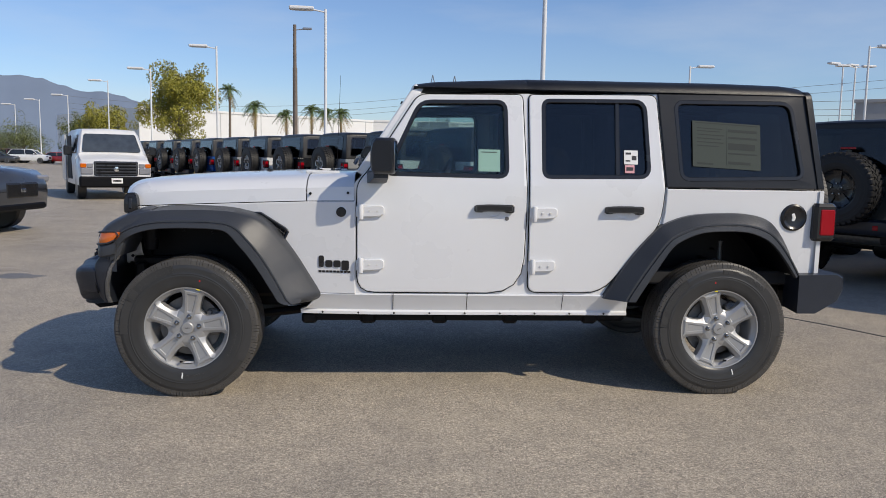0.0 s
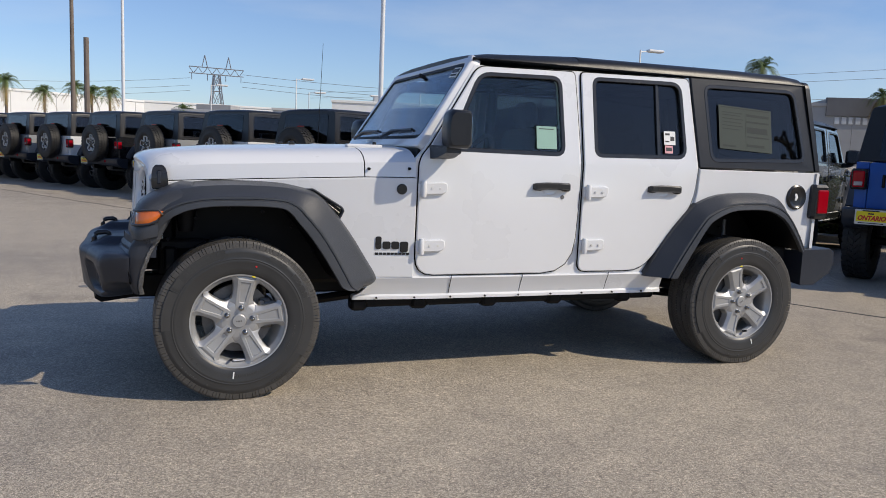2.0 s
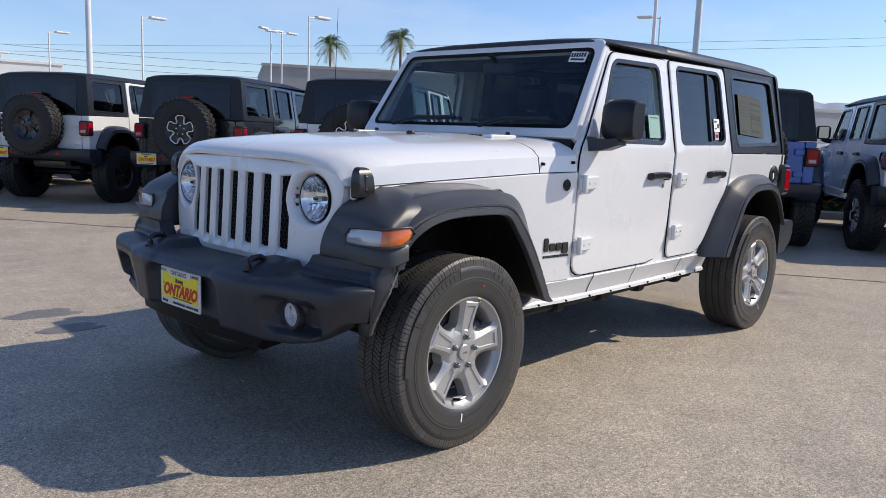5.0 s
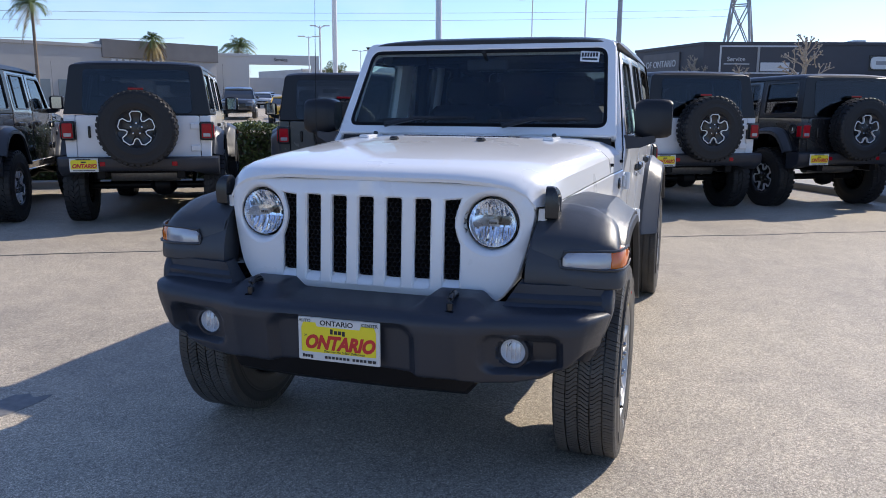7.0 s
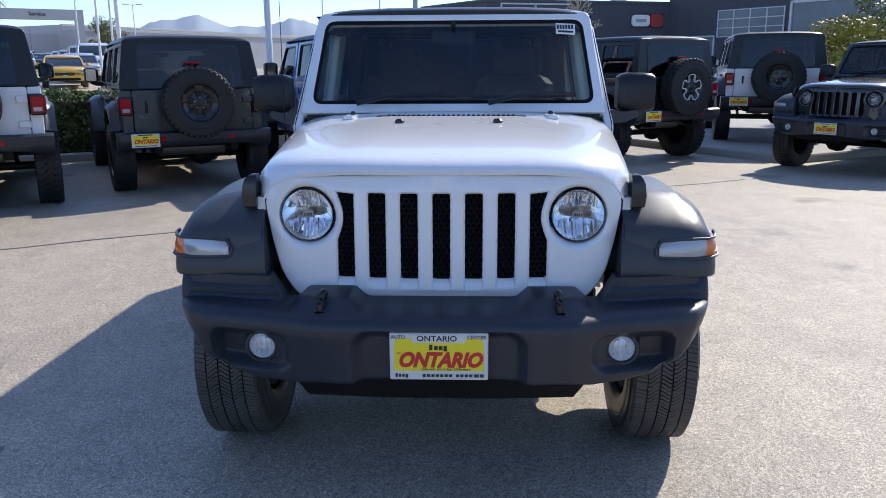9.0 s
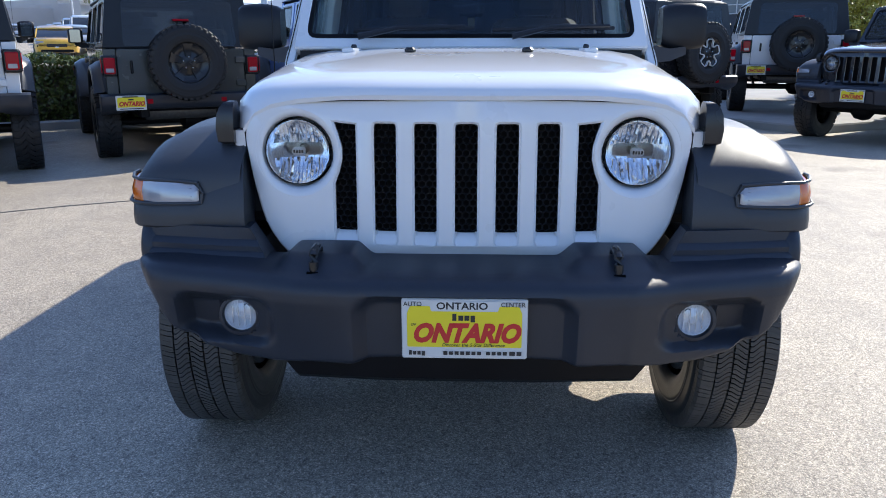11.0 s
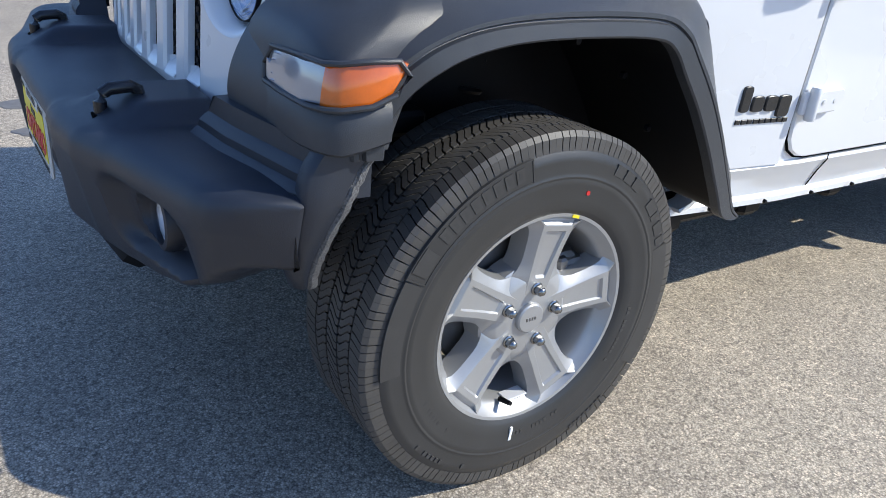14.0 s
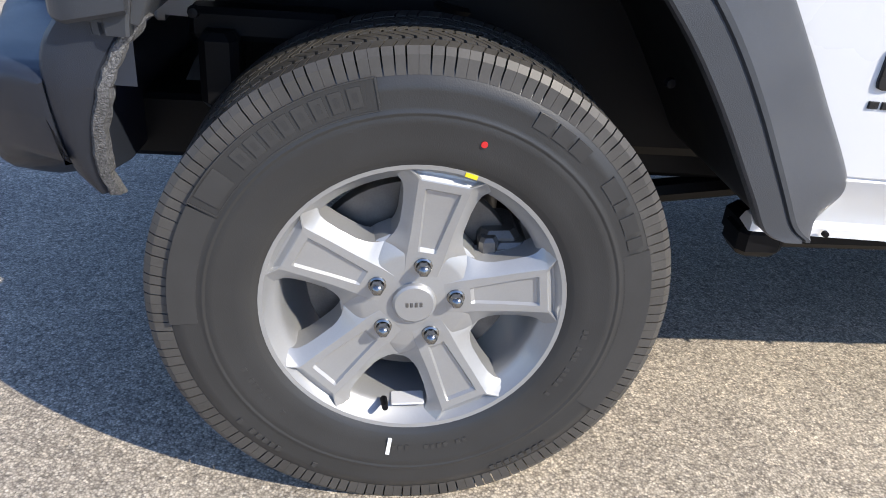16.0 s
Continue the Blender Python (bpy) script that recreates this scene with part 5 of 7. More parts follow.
        latch = part("hood_latch", L.loft(loops), GLOSSBLACK, root, "black rubber hood latch")
        part("latch_loop", Mesh().box(-1.872, -1.846, s * (ly + 0.022), s * (ly + 0.040), 1.020, 1.088, 0.008), PLASTIC, latch)
        # wheel liner and inner panels
        for ax, arch in ((-AXLE, FRONT_ARCH), (AXLE, REAR_ARCH)):
            lin = Mesh().loft([[(ix, s * 0.52, iz + 0.012), (ix, s * 0.915, iz + 0.012), (ix + 0.04 * (ix - ax), s * 0.90, iz + 0.04), (ix + 0.04 * (ix - ax), s * 0.52, iz + 0.04)] for _, (ix, iz) in arch])
            part("wheel_liner", lin, DARK, root)
            part("inner_panel", Mesh().box(ax - (0.36 if ax < 0 else 0.50), ax + 0.52, s * 0.50, s * 0.53, 0.56, 0.95, 0.01), DARK, root)
            spring, path = Mesh(), []
            for k in range(60):
                a = k * 0.55
                path.append((ax + 0.06 + 0.055 * math.cos(a), s * (0.50 + 0.055 * math.sin(a)), 0.46 + 0.006 * k))
            if hero:
                part("coil_spring", spring.tube(path, 0.008, 6), DARK, root)
                part("shock_absorber", Mesh().tube([(ax + 0.16, s * 0.54, 0.30), (ax + 0.15, s * 0.52, 0.55), (ax + 0.15, s * 0.52, 0.86)], [0.022, 0.026, 0.018], 12), STEELGREY, root)
        # tail lamp
        tl = part("tail_lamp", Mesh().box(2.070, 2.205, s * 0.690, s * 0.852, 0.895, 1.115, 0.018), GLOSSBLACK, root, "red tail lamp in a black surround")
        part("red_lens", Mesh().box(2.10, 2.212, s * 0.712, s * 0.832, 0.920, 1.092, 0.01).box(2.10, 2.19, s * 0.83, s * 0.857, 0.93, 1.08, 0.006), RED_LENS, tl, "red lens")
        part("clear_lens", Mesh().box(2.15, 2.2145, s * 0.728, s * 0.818, 0.934, 0.982, 0.006), CLEARLENS, tl)
    # fuel cap on the left
    y = side_y(1.96, 1.03)
    cap = part("fuel_cap", Mesh().lathe([(0.0, -y - 0.002), (0.046, -y - 0.002), (0.056, -y - 0.005), (0.068, -y - 0.012), (0.078, -y - 0.006), (0.080, -y + 0.004)], (1.958, 0, 1.03), "y", 32), GLOSSBLACK, root, "black fuel filler ring")
    part("cap_emblem", Mesh().panel(rounded([(1.946, 1.008), (1.964, 1.008), (1.972, 1.03), (1.962, 1.056), (1.944, 1.05), (1.952, 1.03)], 0.006, 3), [], lambda x, z, d: (x, -y - 0.004 + d, z), 0.003, 0.001), PAPER, cap)
    grille(root, paint, hero)
    hd = hood(root, paint)
    for s in (-1, 1):
        noz = Mesh().box(-1.168, -1.132, s * 0.212 - 0.020, s * 0.212 + 0.020, 1.236, 1.258, 0.008)
        part("washer_nozzle", noz, GLOSSBLACK, hd)
        part("hood_hinge", Mesh().box(-0.90, -0.70, s * 0.478 - 0.026, s * 0.478 + 0.026, 1.236, 1.254, 0.005), paint, hd)
        part("hood_stop", Mesh().lathe([(0.0, 1.270), (0.009, 1.269), (0.012, 1.262), (0.012, 1.24)], (-0.74, s * 0.478, 0), "z", 12), GLOSSBLACK, hd)
    louvre = Mesh()
    for k in range(26):
        yy = -0.30 + 0.024 * k
        louvre.box(-0.775, -0.735, yy - 0.007, yy + 0.007, 1.246, 1.2535, 0.002)
    louvre.box(-0.80, -0.70, -0.36, 0.36, 1.240, 1.2475, 0.003)
    part("cowl_vent", louvre, PLASTIC, root)
    # windscreen frame, pane and wipers
    outer = rounded([(-0.768, 1.255), (0.768, 1.255), (0.715, 1.762), (-0.715, 1.762)], [0.02, 0.02, 0.05, 0.05])
    hole = rounded([(-0.714, 1.300), (0.714, 1.300), (0.672, 1.716), (-0.672, 1.716)], [0.05, 0.05, 0.05, 0.05])
    part("windscreen_frame", Mesh().panel(outer, [hole], screen_place, 0.055, 0.006), paint, root)
    ws = part("windscreen", Mesh().panel(grow(ccw(hole), 0.015), [], lambda u, v, d: screen_place(u, v, d + 0.010), 0.005, 0.001, back=True), SCREENGLASS, root)
    ws.visible_shadow = False
    part("windscreen_seal", Mesh().panel(grow(ccw(hole), 0.006), [grow(ccw(hole), -0.016)], lambda u, v, d: screen_place(u, v, d + 0.004), 0.004, 0.001), DARK, root)
    part("wiper", Mesh().tube([screen_place(0.48, 1.285, -0.03), screen_place(0.30, 1.320, -0.035), screen_place(0.02, 1.333, -0.02)], [0.014, 0.011, 0.008], 8).tube([screen_place(0.50, 1.322, -0.012), screen_place(-0.02, 1.330, -0.012)], 0.009, 6), GLOSSBLACK, root, "black wiper")
    part("wiper", Mesh().tube([screen_place(-0.18, 1.285, -0.03), screen_place(-0.34, 1.320, -0.035), screen_place(-0.60, 1.333, -0.02)], [0.014, 0.011, 0.008], 8).tube([screen_place(-0.10, 1.322, -0.012), screen_place(-0.62, 1.330, -0.012)], 0.009, 6), GLOSSBLACK, root, "black wiper")
    # roof
    loops = []
    for x in (-0.272, -0.265, -0.240, -0.15, 0.37, 0.378, 0.386, 0.9, 1.5, 1.9, 2.0, 2.045, 2.062):
        w = 0.728
        z1 = lerp([(-0.272, 1.754), (-0.265, 1.760), (-0.240, 1.767), (-0.15, 1.780), (0.37, 1.806), (0.378, 1.800), (0.386, 1.807), (1.5, 1.812), (1.9, 1.806), (2.0, 1.796), (2.045, 1.776), (2.062, 1.75)], x)
        pts = [(0, z1 + 0.012), (0.35, z1 + 0.010), (0.55, z1 + 0.002), (0.64, z1 - 0.006), (0.69, z1 - 0.018), (w - 0.012, z1 - 0.036), (w, min(z1 - 0.040, 1.752) if z1 > 1.775 else 1.742), (w + 0.004, 1.738), (w - 0.02, 1.730)]
        loops.append([(x, -y, z) for y, z in reversed(pts)] + [(x, y, z) for y, z in pts[1:]])
    part("roof", Mesh().loft(loops), roof, root, "black moulded hard roof", sharp=30)
    # back: tailgate, rear window, bumper, spare wheel
    back_x = lambda z: 2.135 - max(0.0, z - BELT) * 0.13
    part("tailgate", Mesh().panel(rounded([(-0.69, 0.69), (0.69, 0.69), (0.69, BELT - 0.006), (-0.69, BELT - 0.006)], 0.03), [], lambda y, z, d: (back_x(z) - d + 0.004, y, z), 0.03, 0.006), paint, root)
    for s in (-1, 1):
        part("rear_corner", Mesh().panel([(s * 0.696, 0.69), (s * 0.815, 0.69), (s * 0.822, BELT - 0.006), (s * 0.696, BELT - 0.006)], [], lambda y, z, d: (back_x(z) - d, y, z), 0.03, 0.006), paint, root)
    rw = rounded([(-0.60, 1.225), (0.60, 1.225), (0.575, 1.70), (-0.575, 1.70)], 0.05)
    part("hardtop_back", Mesh().panel(rounded([(-0.82, BELT + 0.004), (0.82, BELT + 0.004), (0.735, 1.765), (-0.735, 1.765)], [0.01, 0.01, 0.05, 0.05]), [rw], lambda y, z, d: (back_x(z) - d, y, z), 0.04, 0.006), roof, root)
    rg = part("rear_glass", Mesh().panel(grow(ccw(rw), 0.015), [], lambda y, z, d: (back_x(z) - d + 0.006, y, z), 0.005, 0.001, back=True), TINT, root)
    rg.visible_shadow = False
    part("rear_wiper", Mesh().tube([(2.125, 0.02, 1.28), (2.118, 0.30, 1.34)], 0.008, 6), DARK, root)
    bl = part("brake_lamp", Mesh().box(2.10, 2.21, -0.09, 0.09, 1.475, 1.505, 0.006).box(2.1, 2.19, -0.03, 0.03, 1.40, 1.48, 0.005), GLOSSBLACK, root)
    part("red_lens", Mesh().box(2.19, 2.216, -0.085, 0.085, 1.479, 1.501, 0.004), RED_LENS, bl)
    part("gate_handle", Mesh().box(2.13, 2.165, -0.56, -0.53, 0.92, 1.06, 0.01), GLOSSBLACK, root)
    for z in (0.80, 1.06):
        part("gate_hinge", Mesh().box(2.13, 2.165, 0.58, 0.70, z - 0.035, z + 0.035, 0.008), paint, root)
    rb, loops = Mesh(), []
    for y in (-0.895, -0.86, -0.72, -0.60, -0.3, 0.3, 0.60, 0.72, 0.86, 0.895):
        a = abs(y)
        xo = lerp([(0, 2.275), (0.6, 2.275), (0.86, 2.262), (0.895, 2.235)], a)
        lo = lerp([(0, 0.545), (0.6, 0.53), (0.72, 0.49), (0.895, 0.475)], a)
        xi = 2.10 if a < 0.71 else 1.975
        cut, up = (0.15, 0.075) if a > 0.71 else (0.05, 0.01)
        loops.append([(xi, y, 0.70), (xo - 0.03, y, 0.705), (xo, y, 0.685), (xo + 0.003, y, 0.61), (xo - 0.025, y, lo + up), (xo - cut, y, lo), (xi, y, lo)])
    part("rear_bumper", rb.loft(loops), PLASTIC, root, "black plastic rear bumper", sharp=45)
    for s in (-1, 1):
        part("reflector", Mesh().box(2.26, 2.283, s * 0.40 - 0.03, s * 0.40 + 0.03, 0.60, 0.65, 0.004), RED_LENS, root)
    part("spare_carrier", Mesh().box(2.13, 2.22, -0.16, 0.16, 0.86, 1.16, 0.02), DARK, root)
    sp = new("spare_wheel")
    sp.parent = root
    sp.matrix_basis = Matrix.Translation((2.325, 0.02, 1.035)) @ Matrix.Rotation(radians(90), 4, "Z")
    key = (style, R, False)
    if key not in WHEELS:
        WHEELS[key] = wheel_meshes(style, R, width, False)
    for nm, data, lb in WHEELS[key]:
        if nm not in ("brake_disc", "brake_caliper"):
            part(nm, data, None, sp, lb)
    if rear_plate:
        plate(root, pose(2.288, -0.60, 0.615, 90, 0, 90), words=False)
    if front_plate:
        plate(root, pose(-2.228, 0.0, 0.584, 90, 0, -90), words=True)
    # underbody, axles, frame rails
    part("underbody", Mesh().box(-1.80, 2.05, -0.55, 0.55, 0.50, 0.70, 0.02).box(-0.90, 1.02, -0.70, 0.70, 0.52, 0.60, 0.01).box(-1.80, -0.62, -0.55, 0.55, 0.66, 1.07, 0.02), DARK, root)
    for s in (-1, 1):
        part("frame_rail", Mesh().box(-2.05, 2.15, s * 0.40, s * 0.50, 0.44, 0.56, 0.01), DARK, root)
    for ax in (-AXLE, AXLE):
        za = R - 0.008 - lift
        part("axle", Mesh().tube([(ax, -0.70, za), (ax, 0.70, za)], 0.045, 12).lathe([(0.02, -0.16), (0.12, -0.08), (0.14, 0.0), (0.12, 0.10), (0.02, 0.2)], (ax, 0.15, za), "y", 16), DARK, root)
        for s in (-1, 1):
            part("control_arm", Mesh().tube([(ax, s * 0.52, za - 0.03), (ax * 0.45, s * 0.47, 0.44)], 0.026, 8), DARK, root)
    part("exhaust", Mesh().tube([(-0.6, 0.2, 0.42), (0.6, 0.25, 0.42), (1.0, 0.3, 0.46), (2.1, 0.45, 0.46)], 0.03, 8).tube([(1.75, -0.40, 0.48), (1.75, 0.40, 0.48)], 0.10, 12), STEELGREY, root)
    if hero:
        for s in (-1, 1):
            part("side_rail", Mesh().box(-0.90, 1.02, s * 0.600, s * 0.690, 0.385, 0.445, 0.012), DARK, root)
            for x in (-0.86, -0.52, -0.10, 0.32, 0.80):
                part("rail_bracket", Mesh().box(x - 0.045, x + 0.045, s * 0.62, s * 0.705, 0.370, 0.432, 0.014), DARK, root)
            part("arch_brace", Mesh().box(-1.86, -1.62, s * 0.60, s * 0.66, 0.70, 0.75, 0.01).box(-1.84, -1.78, s * 0.62, s * 0.70, 0.60, 0.72, 0.012), DARK, root)
            part("bump_stop", Mesh().lathe([(0.0, 0.80), (0.035, 0.80), (0.045, 0.86), (0.05, 0.93), (0.0, 0.93)], (-1.74, s * 0.72, 0), "z", 16), DARK, root)
            for j in range(6):
                aa = radians(30 + 22 * j)
                px, pz = -1.50 + 0.42 * math.cos(aa), 0.50 + 0.42 * math.sin(aa)
                part("liner_clip", Mesh().lathe([(0.0, s * 0.800), (0.007, s * 0.799), (0.009, s * 0.790)], (px, 0, pz), "y", 10), DARK, root)
    part("skid_plate", Mesh().box(-0.55, 0.45, -0.40, 0.40, 0.385, 0.42, 0.01).box(0.55, 1.05, -0.55, 0.0, 0.40, 0.50, 0.03), DARK, root)
    # cabin
    part("floor_pan", Mesh().box(-0.62, 2.05, -0.74, 0.74, 0.62, 0.70, 0.01), INTERIOR, root)
    dash, loops = Mesh(), []
    for y in (-0.74, -0.70, 0.70, 0.74):
        loops.append([(-0.60, y, 1.0), (-0.57, y, 1.275), (-0.40, y, 1.275), (-0.22, y, 1.235), (-0.20, y, 1.15), (-0.30, y, 0.85), (-0.60, y, 0.7)])
    part("dashboard", dash.loft(loops), INTERIOR, root)
    part("steering_wheel", Mesh().tube([Matrix.Translation((-0.10, -0.37, 1.17)) @ Matrix.Rotation(radians(-62), 4, "Y") @ Vector((0.185 * math.cos(a * math.pi / 12), 0.185 * math.sin(a * math.pi / 12), 0)) for a in range(25)], 0.016, 8).tube([(-0.12, -0.55, 1.16), (-0.14, -0.37, 1.15), (-0.12, -0.19, 1.16)], 0.02, 6).tube([(-0.14, -0.37, 1.15), (-0.30, -0.37, 1.08)], 0.03, 8), INTERIOR, root)
    for sx, ys in ((0.30, (-0.37, 0.37)), (1.12, (-0.42, 0.42))):
        for y in ys:
            seat = Mesh()
            seat.box(sx - 0.30, sx + 0.20, y - 0.25, y + 0.25, 0.80, 0.98, 0.05)
            seat.box(sx + 0.14, sx + 0.30, y - 0.25, y + 0.25, 0.90, 1.42, 0.05, Matrix.Translation((sx + 0.2, 0, 0.9)) @ Matrix.Rotation(radians(10), 4, "Y") @ Matrix.Translation((-sx - 0.2, 0, -0.9)))
            part("seat", seat, INTERIOR, root)
            part("headrest", Mesh().box(sx + 0.25, sx + 0.35, y - 0.13, y + 0.13, 1.43, 1.60, 0.035).tube([(sx + 0.3, y - 0.06, 1.36), (sx + 0.3, y - 0.06, 1.46)], 0.007, 6).tube([(sx + 0.3, y + 0.06, 1.36), (sx + 0.3, y + 0.06, 1.46)], 0.007, 6), INTERIOR, root)
    for s in (-1, 1):
        part("roll_bar", Mesh().tube([(-0.20, s * 0.62, 1.675), (0.45, s * 0.62, 1.71), (1.20, s * 0.62, 1.72), (1.95, s * 0.62, 1.66), (2.03, s * 0.64, 1.2)], 0.035, 8), INTERIOR, root)
        for x in (0.45, 1.20):
            part("roll_bar", Mesh().tube([(x, s * 0.68, 1.0), (x, s * 0.62, 1.72)], 0.04, 8), INTERIOR, root)
    for x in (0.45, 1.20):
        part("roll_bar", Mesh().tube([(x, -0.62, 1.72), (x, 0.62, 1.72)], 0.035, 8), INTERIOR, root)
    part("rear_view_mirror", Mesh().box(-0.25, -0.225, -0.12, 0.12, 1.60, 1.665, 0.01).tube([(-0.24, 0, 1.66), (-0.33, 0, 1.70)], 0.012, 6), INTERIOR, root)
    part("antenna", Mesh().tube([(-0.80, 0.80, 1.10), (-0.80, 0.80, 1.16), (-0.77, 0.805, 1.95)], [0.010, 0.0025, 0.0012], 6), DARK, root)
    front_bumper(root)
    # wheels
    yw = 0.81
    for ax, sf in ((-AXLE, (81, 60)), (AXLE, (106, 40))):
        wheel(root, (ax, -yw, R - (0.003 if hero else 0.008) - lift), sf[0], style, R, width, hero, -1)
        wheel(root, (ax, yw, R - (0.003 if hero else 0.008) - lift), sf[1], style, R, width, hero, 1)
    return root


# ---- the white car that the camera goes round ----
hero_car = jeep("off_road_car", pose(0, -0.012, 0), WHITE, "clean white four-door off-road car with black hard top and flares", hero=True, style="alloy", R=0.3885, front_plate=True, rear_plate=False)

# papers behind its glass
def sheet(name, x0, x1, z0, z1, material, lines, label, skew=0.0, ink=INK):
    """A paper on the left windows, with bars for its small print."""
    lay = lambda off: (lambda x, z, d: (x, -(side_y(x, z) - 0.012 - off - d) - 0.012, z + skew * (x - x0)))
    ob = part(name, Mesh().panel([(x0, z0), (x1, z0), (x1, z1), (x0, z1)], [], lay(0.005), 0.001, 0.0002, back=True), material, hero_car, label)
    for a, b, c, d in lines:
        part("print_bar", Mesh().panel([(x0 + a * (x1 - x0), z0 + c * (z1 - z0)), (x0 + b * (x1 - x0), z0 + c * (z1 - z0)), (x0 + b * (x1 - x0), z0 + d * (z1 - z0)), (x0 + a * (x1 - x0), z0 + d * (z1 - z0))], [], lay(0.0042), 0.0004, 0.0001), ink, ob)
    return ob


sheet("paper_sticker", 0.098, 0.222, 1.268, 1.392, GREENPAPER, [(0.12, 0.85, 0.86, 0.90)], "pale green paper sheet behind the glass")
sheet("paper_sticker", 0.940, 1.020, 1.322, 1.402, PAPER, [(0.1, 0.5, 0.7, 0.85), (0.55, 0.9, 0.3, 0.62), (0.1, 0.45, 0.2, 0.3)], "white paper label behind the glass")
sheet("paper_sticker", 0.945, 1.000, 1.272, 1.318, PINK, [(0.12, 0.88, 0.3, 0.75)], "pink paper label behind the glass")
# The dimming by the dark pane is put into this paper's colour.
DIMPAPER = surface("paper_dimmed_as_by_tint", (0.043, 0.056, 0.049), 0.8, var=0.08, scale=14)
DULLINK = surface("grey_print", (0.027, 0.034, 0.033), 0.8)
sheet("price_sheet", 1.345, 1.752, 1.318, 1.582, DIMPAPER, [(0.04, 0.96, 0.955, 0.975), (0.06, 0.44, 0.84, 0.86), (0.06, 0.40, 0.78, 0.80), (0.06, 0.46, 0.70, 0.72), (0.06, 0.42, 0.62, 0.64), (0.06, 0.45, 0.54, 0.56), (0.06, 0.38, 0.46, 0.48), (0.06, 0.30, 0.06, 0.10), (0.52, 0.95, 0.80, 0.86), (0.52, 0.95, 0.66, 0.70), (0.52, 0.92, 0.42, 0.56), (0.52, 0.95, 0.32, 0.35), (0.52, 0.85, 0.10, 0.16), (0.495, 0.50, 0.05, 0.92)], "large printed price sheet, colour dimmed as if behind dark glass", -0.05, DULLINK)
lab = part("windscreen_sticker", Mesh().panel([(-0.635, 1.640), (-0.535, 1.646), (-0.535, 1.702), (-0.635, 1.696)], [], lambda u, v, d: screen_place(u, v, d + 0.007), 0.001, 0.0002), PAPER, hero_car, "white paper label inside the windscreen")
for k in range(6):
    u = -0.626 + 0.015 * k
    part("print_bar", Mesh().panel([(u, 1.670), (u + 0.011, 1.670), (u + 0.011, 1.692), (u, 1.692)], [], lambda u, v, d: screen_place(u, v, d + 0.0062), 0.0004, 0.0001), INK, lab)
part("print_bar", Mesh().panel([(-0.625, 1.650), (-0.545, 1.654), (-0.545, 1.664), (-0.625, 1.660)], [], lambda u, v, d: screen_place(u, v, d + 0.0062), 0.0004, 0.0001), DULLINK, lab)

# ---- the row of parked cars behind it ----
ROW = Vector((0.497, -0.868, 0))
FIRST = Vector((2.95, 4.98, 0))
GROUP = "row of parked off-road cars"
PROTOS = {
    "white": (WHITE, "white off-road car with black top and rear spare wheel"),
    "black": (BLACK, "black off-road car with spare wheel on its tailgate"),
    "grey": (SILVER, "silver-grey off-road car with black top and spare wheel"),
    "blue": (BLUE, "bright blue off-road car with black top and spare wheel"),
}


def row_pose(s, ahead=0.0, turn=0.0):
    """Pose of a car in the row from the place of its spare wheel."""
    fwd = Vector((0.868, 0.497, 0))
    p = FIRST + ROW * s + fwd * ahead
    m = Matrix.Rotation(radians(29.8 - 180 + turn), 4, "Z")
    return Matrix.Translation(p - m @ Vector((2.325, 0.02, 0))) @ m


protos = {}
for key, s, ahead, turn in [("white", 0, 0, 0), ("black", -2.45, 0, 0), ("blue", 4.9, 0, 0), ("white", 7.3, 0, 0), ("black", 9.65, 0, 2), ("white", -7.35, 0, 0), ("grey", -9.8, 0, 0), ("white", -14.7, 0, 0), ("black", -12.25, 0, 0), ("grey", -17.15, 0, 0), ("blue", -19.6, 0, 0), ("black", -22.05, 0, 0), ("grey", -24.5, 0, 0), ("black", -26.95, 0, 0), ("grey", -29.4, 0, 0)]:
    m = row_pose(s, ahead, turn)
    if key in protos:
        copy_thing(protos[key], m @ Matrix.Translation((0, 0, 0.12)))
    else:
        paint, lab = PROTOS[key]
        protos[key] = jeep("off_road_car", m, paint, lab, GROUP, R=0.44, lift=0.12)
white_steel = jeep("off_road_car", row_pose(-4.9), WHITE, "white off-road car with black steel spare wheel", GROUP, style="steel", R=0.44, lift=0.12)
jeep("off_road_car", row_pose(2.45, 0.55), SARGE, "dark grey-green off-road car with black steel spare wheel", GROUP, style="steel", lift=0.05)

# ---- ground and raised pavement ----
FWD = Vector((0.868, 0.497, 0))


def rise(x, y):
    """The lot is level round the cars and climbs gently beyond the hedge."""
    a = (x - FIRST.x) * FWD.x + (y - FIRST.y) * FWD.y
    b = -((x - FIRST.x) * ROW.x + (y - FIRST.y) * ROW.y)
    return min(1.5, max(0.0, 0.032 * (a - 9.5))) * min(1.0, max(0.0, 1.0 - (b - 25) / 30))


def in_row(s, ahead, z=0.0):
    return FIRST + ROW * s + FWD * ahead + Vector((0, 0, z))


steps = [-3000, -1200, -500, -250, -150, -100, -70] + list(range(-50, 51, 4)) + [55, 60, 65, 70, 80, 90, 100, 120, 150, 200, 300, 500, 1200, 3000]
gm = Mesh()
gm.v = [(x, y, rise(x, y)) for y in steps for x in steps]
k = len(steps)
gm.f = [(j * k + i, j * k + i + 1, (j + 1) * k + i + 1, (j + 1) * k + i) for j in range(k - 1) for i in range(k - 1)]
tagged(part("ground", gm, ASPHALT), "sun-bleached grey-beige asphalt of a car lot", "ground", kind="structure")

